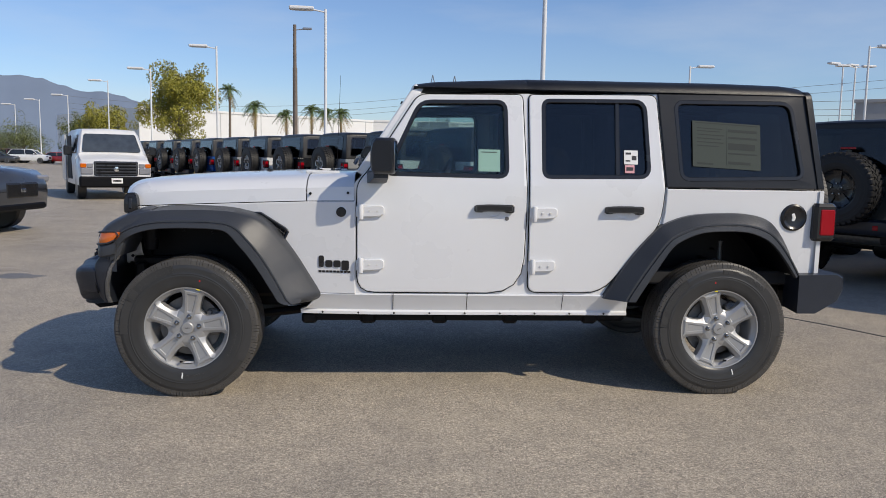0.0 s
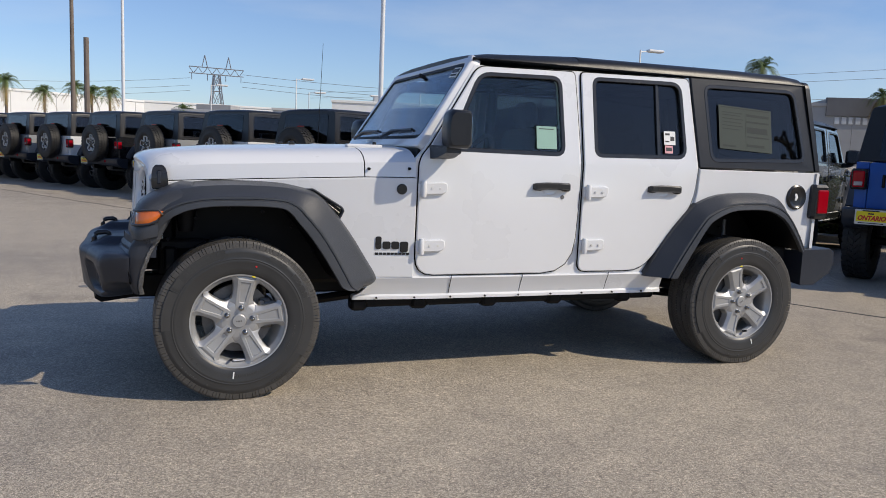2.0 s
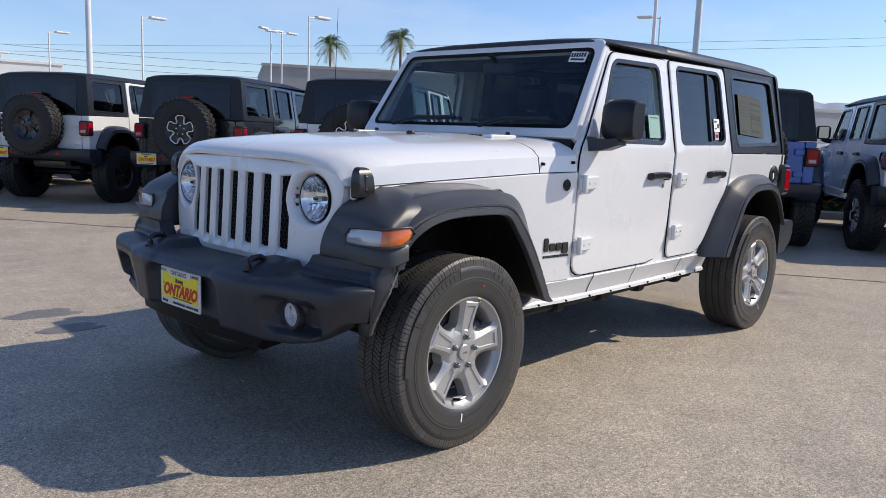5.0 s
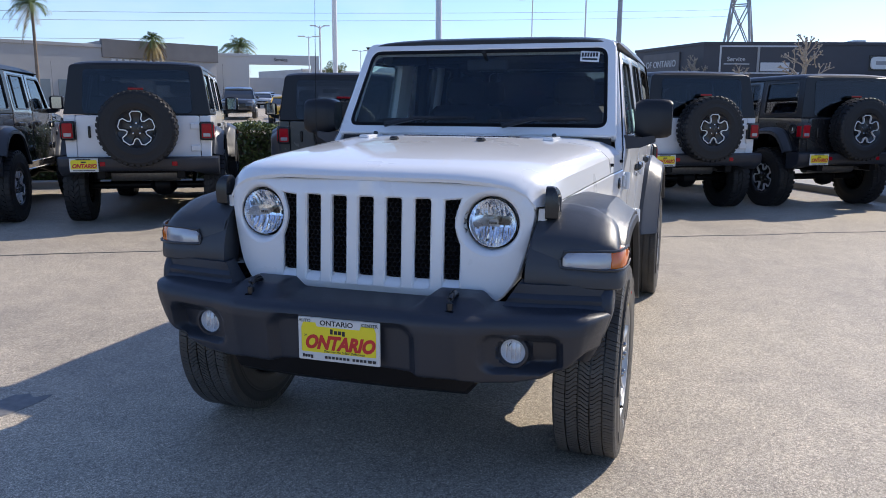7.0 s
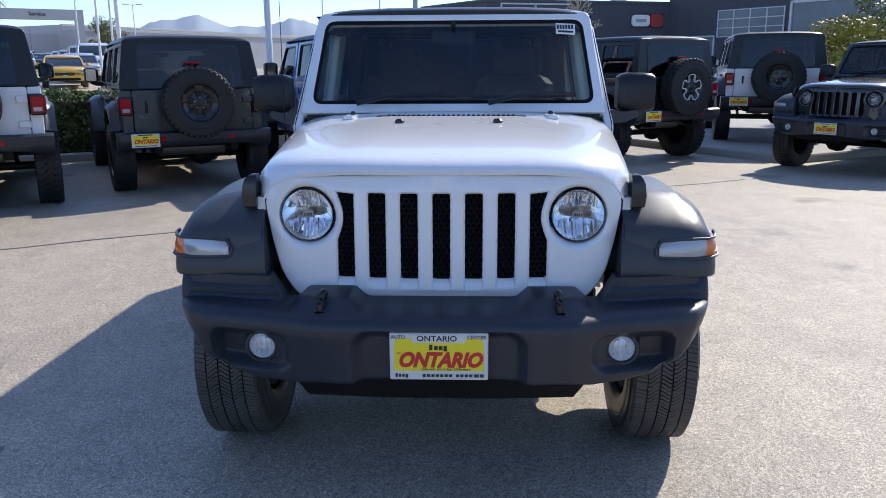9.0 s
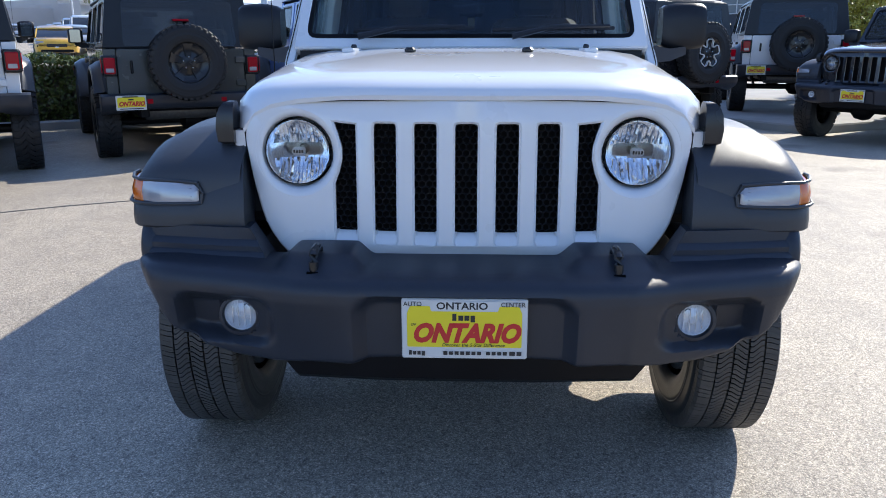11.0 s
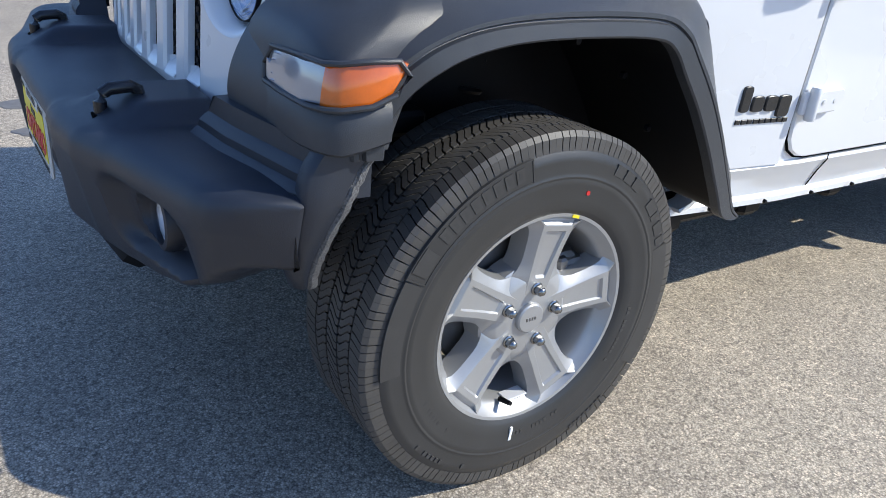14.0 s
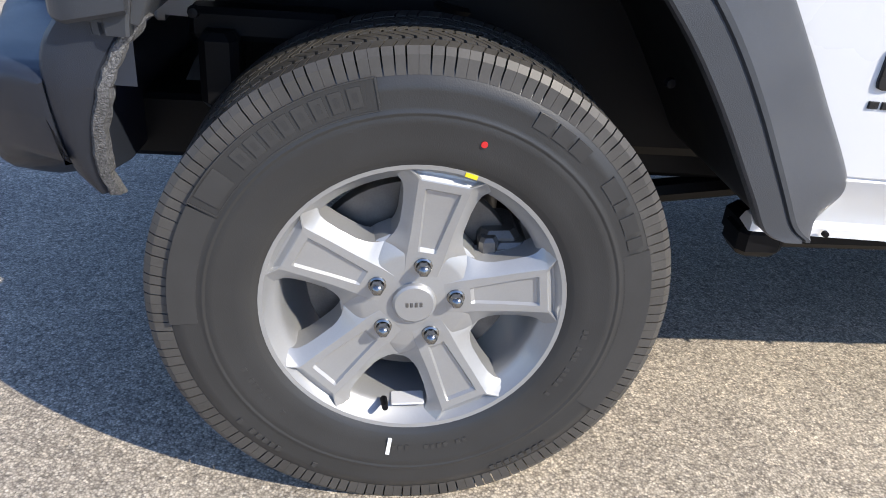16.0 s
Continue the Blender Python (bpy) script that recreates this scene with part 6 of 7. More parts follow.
CONCRETE = surface("pale_concrete", (0.33, 0.315, 0.29), 0.85, var=0.18, scale=1.5, bump=0.001, grain=120)
isl = Mesh()
pts = rounded([(10.85, -0.96), (45, -0.96), (45, 9.0), (10.85, 9.0)], [0.5, 0, 0, 0.3], 6)
loops = [[in_row(a, b, -0.02) for a, b in pts], [in_row(a, b, 0.10) for a, b in pts], [in_row(a, b, 0.125) for a, b in grow(ccw(pts), -0.02)]]
loops[2] = [in_row(a, b, 0.125) for a, b in (grow(pts, -0.02) if area2(pts) > 0 else list(reversed(grow(ccw(pts), -0.02))))]
isl.loft(loops)
tagged(part("pavement", isl, CONCRETE), "raised pale concrete pavement with rounded kerb", "pavement", kind="structure")
kerb2 = Mesh()
for s0, s1 in ((-12.0, 10.6),):
    kerb2.loft([[in_row(s0, 5.05, -0.02), in_row(s0, 5.05, 0.11), in_row(s0, 5.09, 0.13), in_row(s0, 5.22, 0.13), in_row(s0, 5.22, -0.02)], [in_row(s1, 5.05, -0.02), in_row(s1, 5.05, 0.11), in_row(s1, 5.09, 0.13), in_row(s1, 5.22, 0.13), in_row(s1, 5.22, -0.02)]])
tagged(part("kerb", kerb2, CONCRETE), "pale concrete kerb along the hedge", "kerb", kind="structure")
CRACK = surface("dark_crack_sealer", (0.07, 0.068, 0.065), 0.7, var=0.3, scale=20)


def crack(points, width):
    """A sealed crack: a thin flat ribbon, a few millimetres proud of the asphalt."""
    m, loops = Mesh(), []
    fine = []
    for (x0, y0), (x1, y1) in zip(points, points[1:]):
        for q in range(12):
            t = q / 12
            fine.append(Vector((x0 + (x1 - x0) * t + random.uniform(-0.03, 0.03), y0 + (y1 - y0) * t + random.uniform(-0.03, 0.03), 0)))
    fine.append(Vector((*points[-1], 0)))
    for i, p in enumerate(fine):
        d = (fine[min(i + 1, len(fine) - 1)] - fine[max(i - 1, 0)]).normalized()
        n = Vector((-d.y, d.x, 0)) * width * random.uniform(0.35, 0.6)
        loops.append([p + n, p + n * 0.8 + Vector((0, 0, 0.004)), p - n * 0.8 + Vector((0, 0, 0.004)), p - n])
    return m.loft(loops)


tagged(part("crack_sealer", crack([tuple(in_row(-14, -1.6)[:2]), tuple(in_row(-5, -1.75)[:2]), tuple(in_row(1, -1.65)[:2]), tuple(in_row(9, -1.8)[:2])], 0.03), CRACK), "dark line of crack sealer on asphalt", "crack", kind="structure")
OIL = surface("oil_stain", (0.16, 0.155, 0.15), 0.6, var=0.35, scale=25)
for cx, cy, r in ((-1.93, 1.84, 0.17), (-1.92, 2.30, 0.20), (-2.32, 2.38, 0.13), (-4.4, 3.4, 0.25)):
    ring = [(cx + r * (1 + 0.25 * math.sin(3 * a + cx) + 0.15 * math.sin(7 * a)) * math.cos(a), cy + 0.7 * r * (1 + 0.2 * math.sin(2 * a + cy)) * math.sin(a), 0.0) for a in [q * math.pi / 14 for q in range(28)]]
    m = Mesh().loft([ring, [(cx + 0.97 * (x - cx), cy + 0.97 * (y - cy), 0.004) for x, y, z in ring]])
    tagged(part("oil_stain", m, OIL), "dark oil spot on asphalt", "stain", kind="structure")

# ---- plants ----
LEAF = surface("green_leaf", (0.12, 0.14, 0.03), 0.55, var=0.5, scale=1.2, grain=8, rough_var=0.1)
LEAF2 = surface("yellow_green_leaf", (0.26, 0.24, 0.030), 0.55, var=0.5, scale=1.0, grain=6, rough_var=0.1)
HEDGELEAF = surface("hedge_leaf", (0.11, 0.135, 0.034), 0.3, var=0.55, scale=4, grain=20, rough_var=0.1)
PALMLEAF = surface("palm_leaf", (0.105, 0.15, 0.045), 0.5, var=0.4, scale=2)
PALMDRY = surface("dry_palm_leaf", (0.24, 0.17, 0.05), 0.6, var=0.4, scale=2)
BARK = surface("grey_brown_bark", (0.16, 0.125, 0.095), 0.85, var=0.3, scale=6, bump=0.004, grain=40)
PALEBARK = surface("pale_bark", (0.34, 0.29, 0.23), 0.85, var=0.3, scale=5)


def leaves(rng, spots, count, size, out):
    """Small folded leaves scattered through round clumps."""
    spots = np.array(spots)
    pick = rng.choice(len(spots), count, p=spots[:, 3] ** 2 / (spots[:, 3] ** 2).sum())
    d = rng.normal(size=(count, 3))
    d /= np.linalg.norm(d, axis=1)[:, None]
    c = spots[pick, :3] + d * (spots[pick, 3] * rng.uniform(0.45, 1.0, count) ** 0.5)[:, None]
    for i in range(count):
        u = Vector(rng.normal(size=3)).normalized()
        w = u.cross(Vector(d[i]) + Vector((0, 0, 0.3))).normalized()
        l = size * rng.uniform(0.6, 1.3)
        p = Vector(c[i])
        k = len(out.v)
        out.v.extend([tuple(p - u * l), tuple(p + w * l * 0.5), tuple(p + u * l), tuple(p - w * l * 0.5)])
        out.f.append((k, k + 1, k + 2, k + 3))


def tree(at, height, spread, seed, leaf, count, label):
    rng = np.random.default_rng(seed)
    root = thing("tree", Matrix.Translation(at), label, "tree")
    trunk = Mesh()
    trunk.tube([(0, 0, -0.2), (0.05, 0, height * 0.12), (0.1, 0.05, height * 0.28), (0.05, 0.1, height * 0.5), (0, 0, height * 0.78)], [0.22, 0.18, 0.15, 0.10, 0.04], 9)
    spots = []
    for k in range(16):
        a = rng.uniform(0, 2 * math.pi)
        h = rng.uniform(0.28, 0.92) * height
        r = spread * (0.55 + 0.45 * math.sin(math.pi * min(1, h / height))) * rng.uniform(0.35, 0.9)
        tip = Vector((r * math.cos(a), r * math.sin(a), h))
        trunk.tube([(0.05, 0.05, max(0.2 * height, h * 0.62)), tuple(tip * 0.5 + Vector((0, 0, h * 0.42))), tuple(tip)], [0.07, 0.05, 0.015], 6)
        spots.append((*tip, rng.uniform(0.24, 0.42) * spread))
        for _ in range(2):
            spots.append((*(tip + Vector(rng.normal(size=3)) * spread * 0.25), rng.uniform(0.12, 0.24) * spread))
    for _ in range(6):
        spots.append((rng.normal() * spread * 0.2, rng.normal() * spread * 0.2, height * rng.uniform(0.5, 0.9), spread * 0.34))
    part("trunk", trunk, BARK, root)
    crown = Mesh()
    leaves(rng, spots, int(count * 1.9), min(0.105, 0.020 * height), crown)
    tagged(part("crown", crown, leaf, root, normals=False, sharp=180), kind="stuff")
    return root


def palm(at, height, seed, dry=0.15, size=2.4):
    rng = np.random.default_rng(seed)
    root = thing("palm_tree", Matrix.Translation(at), "tall slim palm with drooping green fronds", "palm", "palms beyond the lot")
    part("trunk", Mesh().tube([(0, 0, -0.3), (0.08, 0, height * 0.3), (0.12, 0.04, height * 0.65), (0.1, 0.05, height)], [0.24, 0.18, 0.16, 0.14], 9), BARK, root)
    for material, count, low in ((PALMLEAF, 34, 0.0), (PALMDRY, int(26 * dry) + 2, -0.8)):
        m = Mesh()
        for k in range(count):
            a = rng.uniform(0, 2 * math.pi)
            e = rng.uniform(low, 1.35) if material is PALMLEAF else rng.uniform(-1.2, -0.3)
            l = size * rng.uniform(0.8, 1.1)
            spine = []
            for q in range(9):
                t = q / 8
                rr = l * t * math.cos(e) * (1 - 0.18 * t)
                z = l * (t * math.sin(e) - (0.62 if material is PALMLEAF else 0.3) * t * t)
                spine.append(Vector((rr * math.cos(a), rr * math.sin(a), z)) + Vector((0.1, 0.05, height)))
            for q in range(1, 9):
                side = Vector((-math.sin(a), math.cos(a), 0))
                d = (spine[q] - spine[q - 1])
                w = size * 0.20 * (1 - 0.75 * abs(q / 8 - 0.45))
                for sg in (-1, 1):
                    for half in (0.25, 0.75):
                        p = spine[q - 1] + d * half
                        kk = len(m.v)
                        tip = p + side * sg * w + d * 0.9 + Vector((0, 0, -0.5 * w))
                        m.v.extend([tuple(p - d * 0.16), tuple(p + d * 0.16), tuple(tip)])
                        m.f.append((kk, kk + 1, kk + 2))
        tagged(part("fronds" if material is PALMLEAF else "dry_fronds", m, material, root, normals=False, sharp=180), kind="stuff")
    return root


def bare_tree(at, height, seed):
    rng = np.random.default_rng(seed)
    root = thing("bare_tree", Matrix.Translation(at), "pruned bare tree with pale stubby branches", "tree", "pruned bare trees")
    m = Mesh()

    def stub(p, d, l, r, depth):
        q = p + d * l
        m.tube([tuple(p), tuple(p + d * l * 0.5 + Vector(rng.normal(size=3)) * l * 0.06), tuple(q)], [r, r * 0.85, r * 0.7], 6)
        if depth == 0:
            m.box(-r * 1.5, r * 1.5, -r * 1.5, r * 1.5, -r, r * 1.6, r * 0.7, Matrix.Translation(q))
            return
        for _ in range(3):
            stub(q, (d + Vector(rng.normal(size=3)) * 0.5 + Vector((0, 0, 0.25))).normalized(), l * rng.uniform(0.45, 0.75), r * 0.7, depth - 1)
    m.tube([(0, 0, -0.2), (0, 0, height * 0.5), (0.02 * height, 0, height * 0.93)], [0.032 * height, 0.024 * height, 0.010 * height], 8)
    for k in range(15):
        a = k * 2.4 + rng.uniform(-0.3, 0.3)
        u = (k + rng.uniform(0, 1)) / 15
        stub(Vector((0, 0, height * (0.28 + 0.58 * u))), Vector((math.cos(a), math.sin(a), rng.uniform(0.15, 0.7) + 0.7 * u)).normalized(), height * (0.20 - 0.10 * u), 0.012 * height * (1.15 - 0.4 * u), 2 if u < 0.75 else 1)
    part("branch_crown", m, PALEBARK, root)
    return root


tree((-16.8, 57.7, 0), 8.4, 3.2, 1, LEAF2, 9000, "broad leafy tree with yellowing green crown")
tree((-31.0, 84.3, 0), 6.6, 3.4, 2, LEAF2, 9000, "rounded leafy green tree beyond the lot")
tree((-36.5, 92.0, 0), 5.4, 3.4, 3, LEAF, 6000, "rounded yellow-green tree beyond the lot")
tree((-47.5, 100.0, 0), 4.2, 4.2, 4, LEAF, 5000, "leafy green tree beyond the lot")
tree((-55.0, 108, 0), 4.0, 5.0, 5, LEAF, 5000, "leafy green tree beyond the lot")
tree((19.5, -12.5, 0.1), 2.9, 1.9, 6, LEAF, 9000, "small dense green tree behind parked cars")
tree((15.3, -9.2, 0.1), 2.5, 1.3, 7, LEAF2, 5000, "young light-green tree behind parked cars")
tree((100, 48.3, 1.4), 6.9, 2.4, 8, LEAF, 4000, "distant dark green tree")
for k, (x, y, h) in enumerate(((-21.7, 102.7, 10.2), (-18.4, 103.3, 8.1), (-14.3, 103.9, 7.0), (-10.9, 104.3, 7.8), (-9.0, 104.5, 7.4), (-6.9, 104.6, 7.5), (2.5, 112.0, 6.0))):
    palm((x, y, 0), h, 20 + k)
palm((60.5, 63.8, 0), 12.0, 40, size=3.0)
palm((64.8, 82.0, 0), 12.6, 41, size=3.4)
palm((88.4, 57.5, 1.3), 8.4, 42, size=3.7)
palm((73.2, 59.3, 1.2), 8.2, 43, dry=1.2, size=2.2)
bare_tree((94.6, -12.8, 1.4), 9.2, 50)
bare_tree((103.4, -0.7, 1.4), 7.6, 51)
bare_tree((99, -6.0, 1.4), 6.0, 52)
bare_tree((16.8, -13.3, 0), 7.4, 53)
bare_tree((19, -27, 0), 5.6, 54)
bare_tree((9.5, -27, 0), 5.0, 55)

rng = np.random.default_rng(9)
hedge = thing("hedge", Matrix.Identity(4), "clipped glossy green hedge along the lot edge", "hedge")
core, hl = Mesh(), Mesh()
core.loft([[in_row(s, 5.55, 0.0), in_row(s, 5.5, 0.95), in_row(s, 6.5, 0.95), in_row(s, 6.5, 0.0)] for s in (-11.5, 10.3)])
part("twig_core", core, BARK, hedge)
for k in range(62000):
    s = rng.uniform(-11.6, 10.4)
    f = rng.random()
    a, z = (5.38 + rng.uniform(-0.06, 0.10) + 0.04 * math.sin(5 * s), rng.uniform(0.02, 1.08)) if f < 0.6 else (rng.uniform(5.35, 6.6), 1.06 + rng.uniform(-0.08, 0.07) + 0.03 * math.sin(7 * s))
    p = in_row(s, a, z)
    u = Vector(rng.normal(size=3)).normalized()
    w = u.cross(Vector(rng.normal(size=3))).normalized()
    l = rng.uniform(0.026, 0.050)
    q = len(hl.v)
    hl.v.extend([tuple(p - u * l), tuple(p + w * l * 0.55), tuple(p + u * l), tuple(p - w * l * 0.55)])
    hl.f.append((q, q + 1, q + 2, q + 3))
tagged(part("foliage", hl, HEDGELEAF, hedge, normals=False, sharp=180), kind="stuff")

# ---- lamp posts, poles, pylons, cables ----
POLE = surface("white_painted_pole", (0.72, 0.72, 0.71), 0.45, var=0.06, scale=4)
WOOD = surface("weathered_pole_wood", (0.17, 0.135, 0.11), 0.85, var=0.25, scale=5)
STEEL = surface("galvanised_steel", (0.30, 0.31, 0.33), 0.5, metal=0.6, var=0.1)
LAMPGLASS = surface("lamp_cover", (0.5, 0.5, 0.48), 0.3)


def lamp_post(at, height, heads, arm=1.0, material=POLE, r=0.065):
    """heads: directions in degrees in which arms with flat lamp heads stand out."""
    root = thing("lamp_post", Matrix.Translation(at), "white steel lamp post with flat lamp head", "lamp post", "lamp posts of the lot")
    part("pole", Mesh().tube([(0, 0, -0.1), (0, 0, height * 0.5), (0, 0, height)], [r, r * 0.9, r * 0.75], 12), material, root)
    part("base", Mesh().lathe([(0.0, 0.0), (0.26, 0.0), (0.26, 0.55), (0.22, 0.62), (0.0, 0.62)], axis="z", n=20), CONCRETE, root)
    for h in heads:
        c, s = math.cos(radians(h)), math.sin(radians(h))
        part("arm", Mesh().tube([(0, 0, height - 0.12), (arm * 0.55 * c, arm * 0.55 * s, height - 0.02)], 0.03, 8), material, root)
        head = Mesh().box(0.40, 1.25, -0.17, 0.17, -0.06, 0.05, 0.03, Matrix.Translation((0, 0, height)) @ Matrix.Rotation(radians(h), 4, "Z") @ Matrix.Scale(arm, 4))
        hd = part("lamp_head", head, material, root)
        part("lamp_cover", Mesh().box(0.50, 1.15, -0.13, 0.13, -0.075, -0.055, 0.005, Matrix.Translation((0, 0, height)) @ Matrix.Rotation(radians(h), 4, "Z") @ Matrix.Scale(arm, 4)), LAMPGLASS, hd)
    return root


for x, y, h, heads, arm in ((3.4, 14.0, 7.1, (190,), 1.1), (9.9, 3.6, 7.1, (190,), 1.1), (-2.8, 25.6, 7.0, (185,), 1.1), (-9.3, 36.8, 7.0, (185,), 1.1), (-16.6, 50.2, 7.2, (185,), 1.2), (-27.0, 72.1, 8.3, (185,), 1.4), (-37, 88, 8.0, (185,), 1.4), (-44, 97, 8.0, (185,), 1.4), (-52, 108, 8.0, (185,), 1.4),
                            (10.9, 69.4, 7.6, (0,), 1.3), (24.3, 33.8, 6.8, (0,), 1.2), (31.1, 45.9, 7.0, (0, 180), 1.1), (16.9, 38.9, 6.3, (0,), 1.1), (30.7, 46.7, 7.2, (20, 200), 1.1), (57.9, 31.2, 6.2, (110, 290), 0.75), (35.9, 19.1, 5.2, (110, 290), 0.45), (85, 38.2, 7.1, (110, 290), 0.85), (40.5, 20.5, 7.7, (110,), 1.1), (64.1, 12.8, 9.6, (60, 240), 1.3), (5, 95, 8.5, (0,), 1.6), (16, 90, 8.0, (0,), 1.6), (26, 92, 8.2, (0, 180), 1.5), (48, 6, 8.0, (60,), 1.2), (20, 60, 7.2, (0,), 1.2)):
    lamp_post((x, y, rise(x, y)), h, heads, arm)
wp = thing("utility_pole", Matrix.Translation((-5.6, 39.7, 0)), "weathered wooden pole with a small lamp", "pole")
part("pole", Mesh().tube([(0, 0, -0.2), (0, 0, 8.7)], [0.13, 0.09], 12), WOOD, wp)
part("arm", Mesh().tube([(0, 0, 8.4), (0.7, 0, 8.5)], 0.03, 6).box(0.45, 0.95, -0.1, 0.1, 8.44, 8.55, 0.02), STEEL, wp)
wp2 = thing("wooden_post", Matrix.Translation((-4.0, 25.9, 0)), "dark brown wooden post", "post")
part("pole", Mesh().tube([(0, 0, -0.2), (0, 0, 4.8)], [0.10, 0.09], 10), WOOD, wp2)
wp3 = thing("utility_pole", Matrix.Translation((41.4, 3.2, rise(41, 3))), "tall grey utility pole", "pole")
part("pole", Mesh().tube([(0, 0, -0.2), (0, 0, 11)], [0.16, 0.12], 12), STEEL, wp3)
wp4 = thing("utility_pole", Matrix.Translation((31.8, 16.2, rise(31.8, 16.2))), "tall grey utility pole", "pole")
part("pole", Mesh().tube([(0, 0, -0.2), (0, 0, 10)], [0.10, 0.08], 12), POLE, wp4)


def pylon(at, height, turn):
    root = thing("pylon", Matrix.Translation(at) @ Matrix.Rotation(radians(turn), 4, "Z"), "grey steel lattice pylon far away", "pylon")
    m = Mesh()
    H = height
    legs = {}
    for sx in (-1, 1):
        for sy in (-1, 1):
            legs[sx, sy] = [Vector((sx * w * H, sy * w * H, z * H)) for w, z in ((0.12, 0), (0.075, 0.35), (0.045, 0.62), (0.03, 0.80))]
            m.tube(legs[sx, sy], 0.006 * H, 4)
    for q in range(3):
        for a, b in (((-1, -1), (1, -1)), ((1, -1), (1, 1)), ((1, 1), (-1, 1)), ((-1, 1), (-1, -1))):
            m.tube([legs[a][q], legs[b][q + 1]], 0.0035 * H, 4)
            m.tube([legs[b][q], legs[a][q + 1]], 0.0035 * H, 4)
            m.tube([legs[a][q + 1], legs[b][q + 1]], 0.0035 * H, 4)
    for z in (0.80, 0.87):
        m.tube([(-0.30 * H, 0, z * H), (0.30 * H, 0, z * H)], 0.005 * H, 4)
    for sx in (-1, 1):
        for q in range(6):
            x0, x1 = sx * 0.05 * q * H, sx * 0.05 * (q + 1) * H
            m.tube([(x0, 0, (0.80 if q % 2 else 0.87) * H), (x1, 0, (0.87 if q % 2 else 0.80) * H)], 0.0035 * H, 4)
        m.tube([(sx * 0.16 * H, 0, 0.87 * H), (sx * 0.13 * H, 0, H)], 0.005 * H, 4)
        m.tube([(sx * 0.10 * H, 0, 0.87 * H), (sx * 0.13 * H, 0, H)], 0.005 * H, 4)
        for x in (0.10, 0.27):
            m.tube([(sx * x * H, 0, 0.80 * H), (sx * x * H, 0, 0.73 * H)], 0.004 * H, 4)
    part("lattice", m, STEEL, root)
    return root


pylon((28.3, 393.9, 0), 44, 10)
pylon((295, -14.2, 0), 62, 80)


def cable(name, a, b, sag, r):
    m = Mesh().tube([tuple(Vector(a).lerp(Vector(b), t / 16) + Vector((0, 0, -4 * sag * (t / 16) * (1 - t / 16)))) for t in range(17)], r, 4)
    return tagged(part(name, m, STEEL), "thin dark overhead power cable", "cable", "overhead cables")


for dz in (0.0, -2.2):
    cable("power_cable", (60, 320, 24.3 + dz), (295, -14.2, 37.0 + dz), 3.0, 0.05)
for q, dz in enumerate((0, -3.5, -6)):
    cable("power_cable", (40.2, 393, 36.0 + dz), (330, 240, 36 + dz), 7.0, 0.09)
    cable("power_cable", (16.0, 394, 33.0 + dz), (-160, 402, 30 + dz), 5.0, 0.07)

# ---- more parked cars ----
jeep_e = copy_thing(white_steel, Matrix.Translation((0, 0, 0.245)) @ Matrix.Translation(Vector((9.45, -5.42, 0)) - Matrix.Rotation(radians(167), 4, "Z") @ Vector((2.325, 0.02, 0))) @ Matrix.Rotation(radians(167), 4, "Z"))
tagged(jeep_e, "white off-road car with dark spare wheel, on raised pavement", "car")
F_TURN = radians(-50)
jeep("off_road_car", Matrix.Translation(Vector((6.3, -4.9, 0)) - Matrix.Rotation(F_TURN, 4, "Z") @ Vector((-2.262, 0, 0))) @ Matrix.Rotation(F_TURN, 4, "Z"), BLACK, "black off-road car parked facing the lot, yellow plate in front", "", lift=0.05, front_plate=True, rear_plate=False)

CARGLASS = surface("dark_car_glass", (0.02, 0.023, 0.026), 0.08, var=0.1, coat=0.5)
GOLD = surface("yellow_car_paint", (0.62, 0.36, 0.03), 0.3, var=0.05, coat=1.0)
REDPAINT = surface("red_car_paint", (0.30, 0.015, 0.015), 0.3, var=0.05, coat=1.0)
DARKGREY = surface("dark_grey_car_paint", (0.045, 0.048, 0.055), 0.3, metal=0.3, var=0.05, coat=1.0)


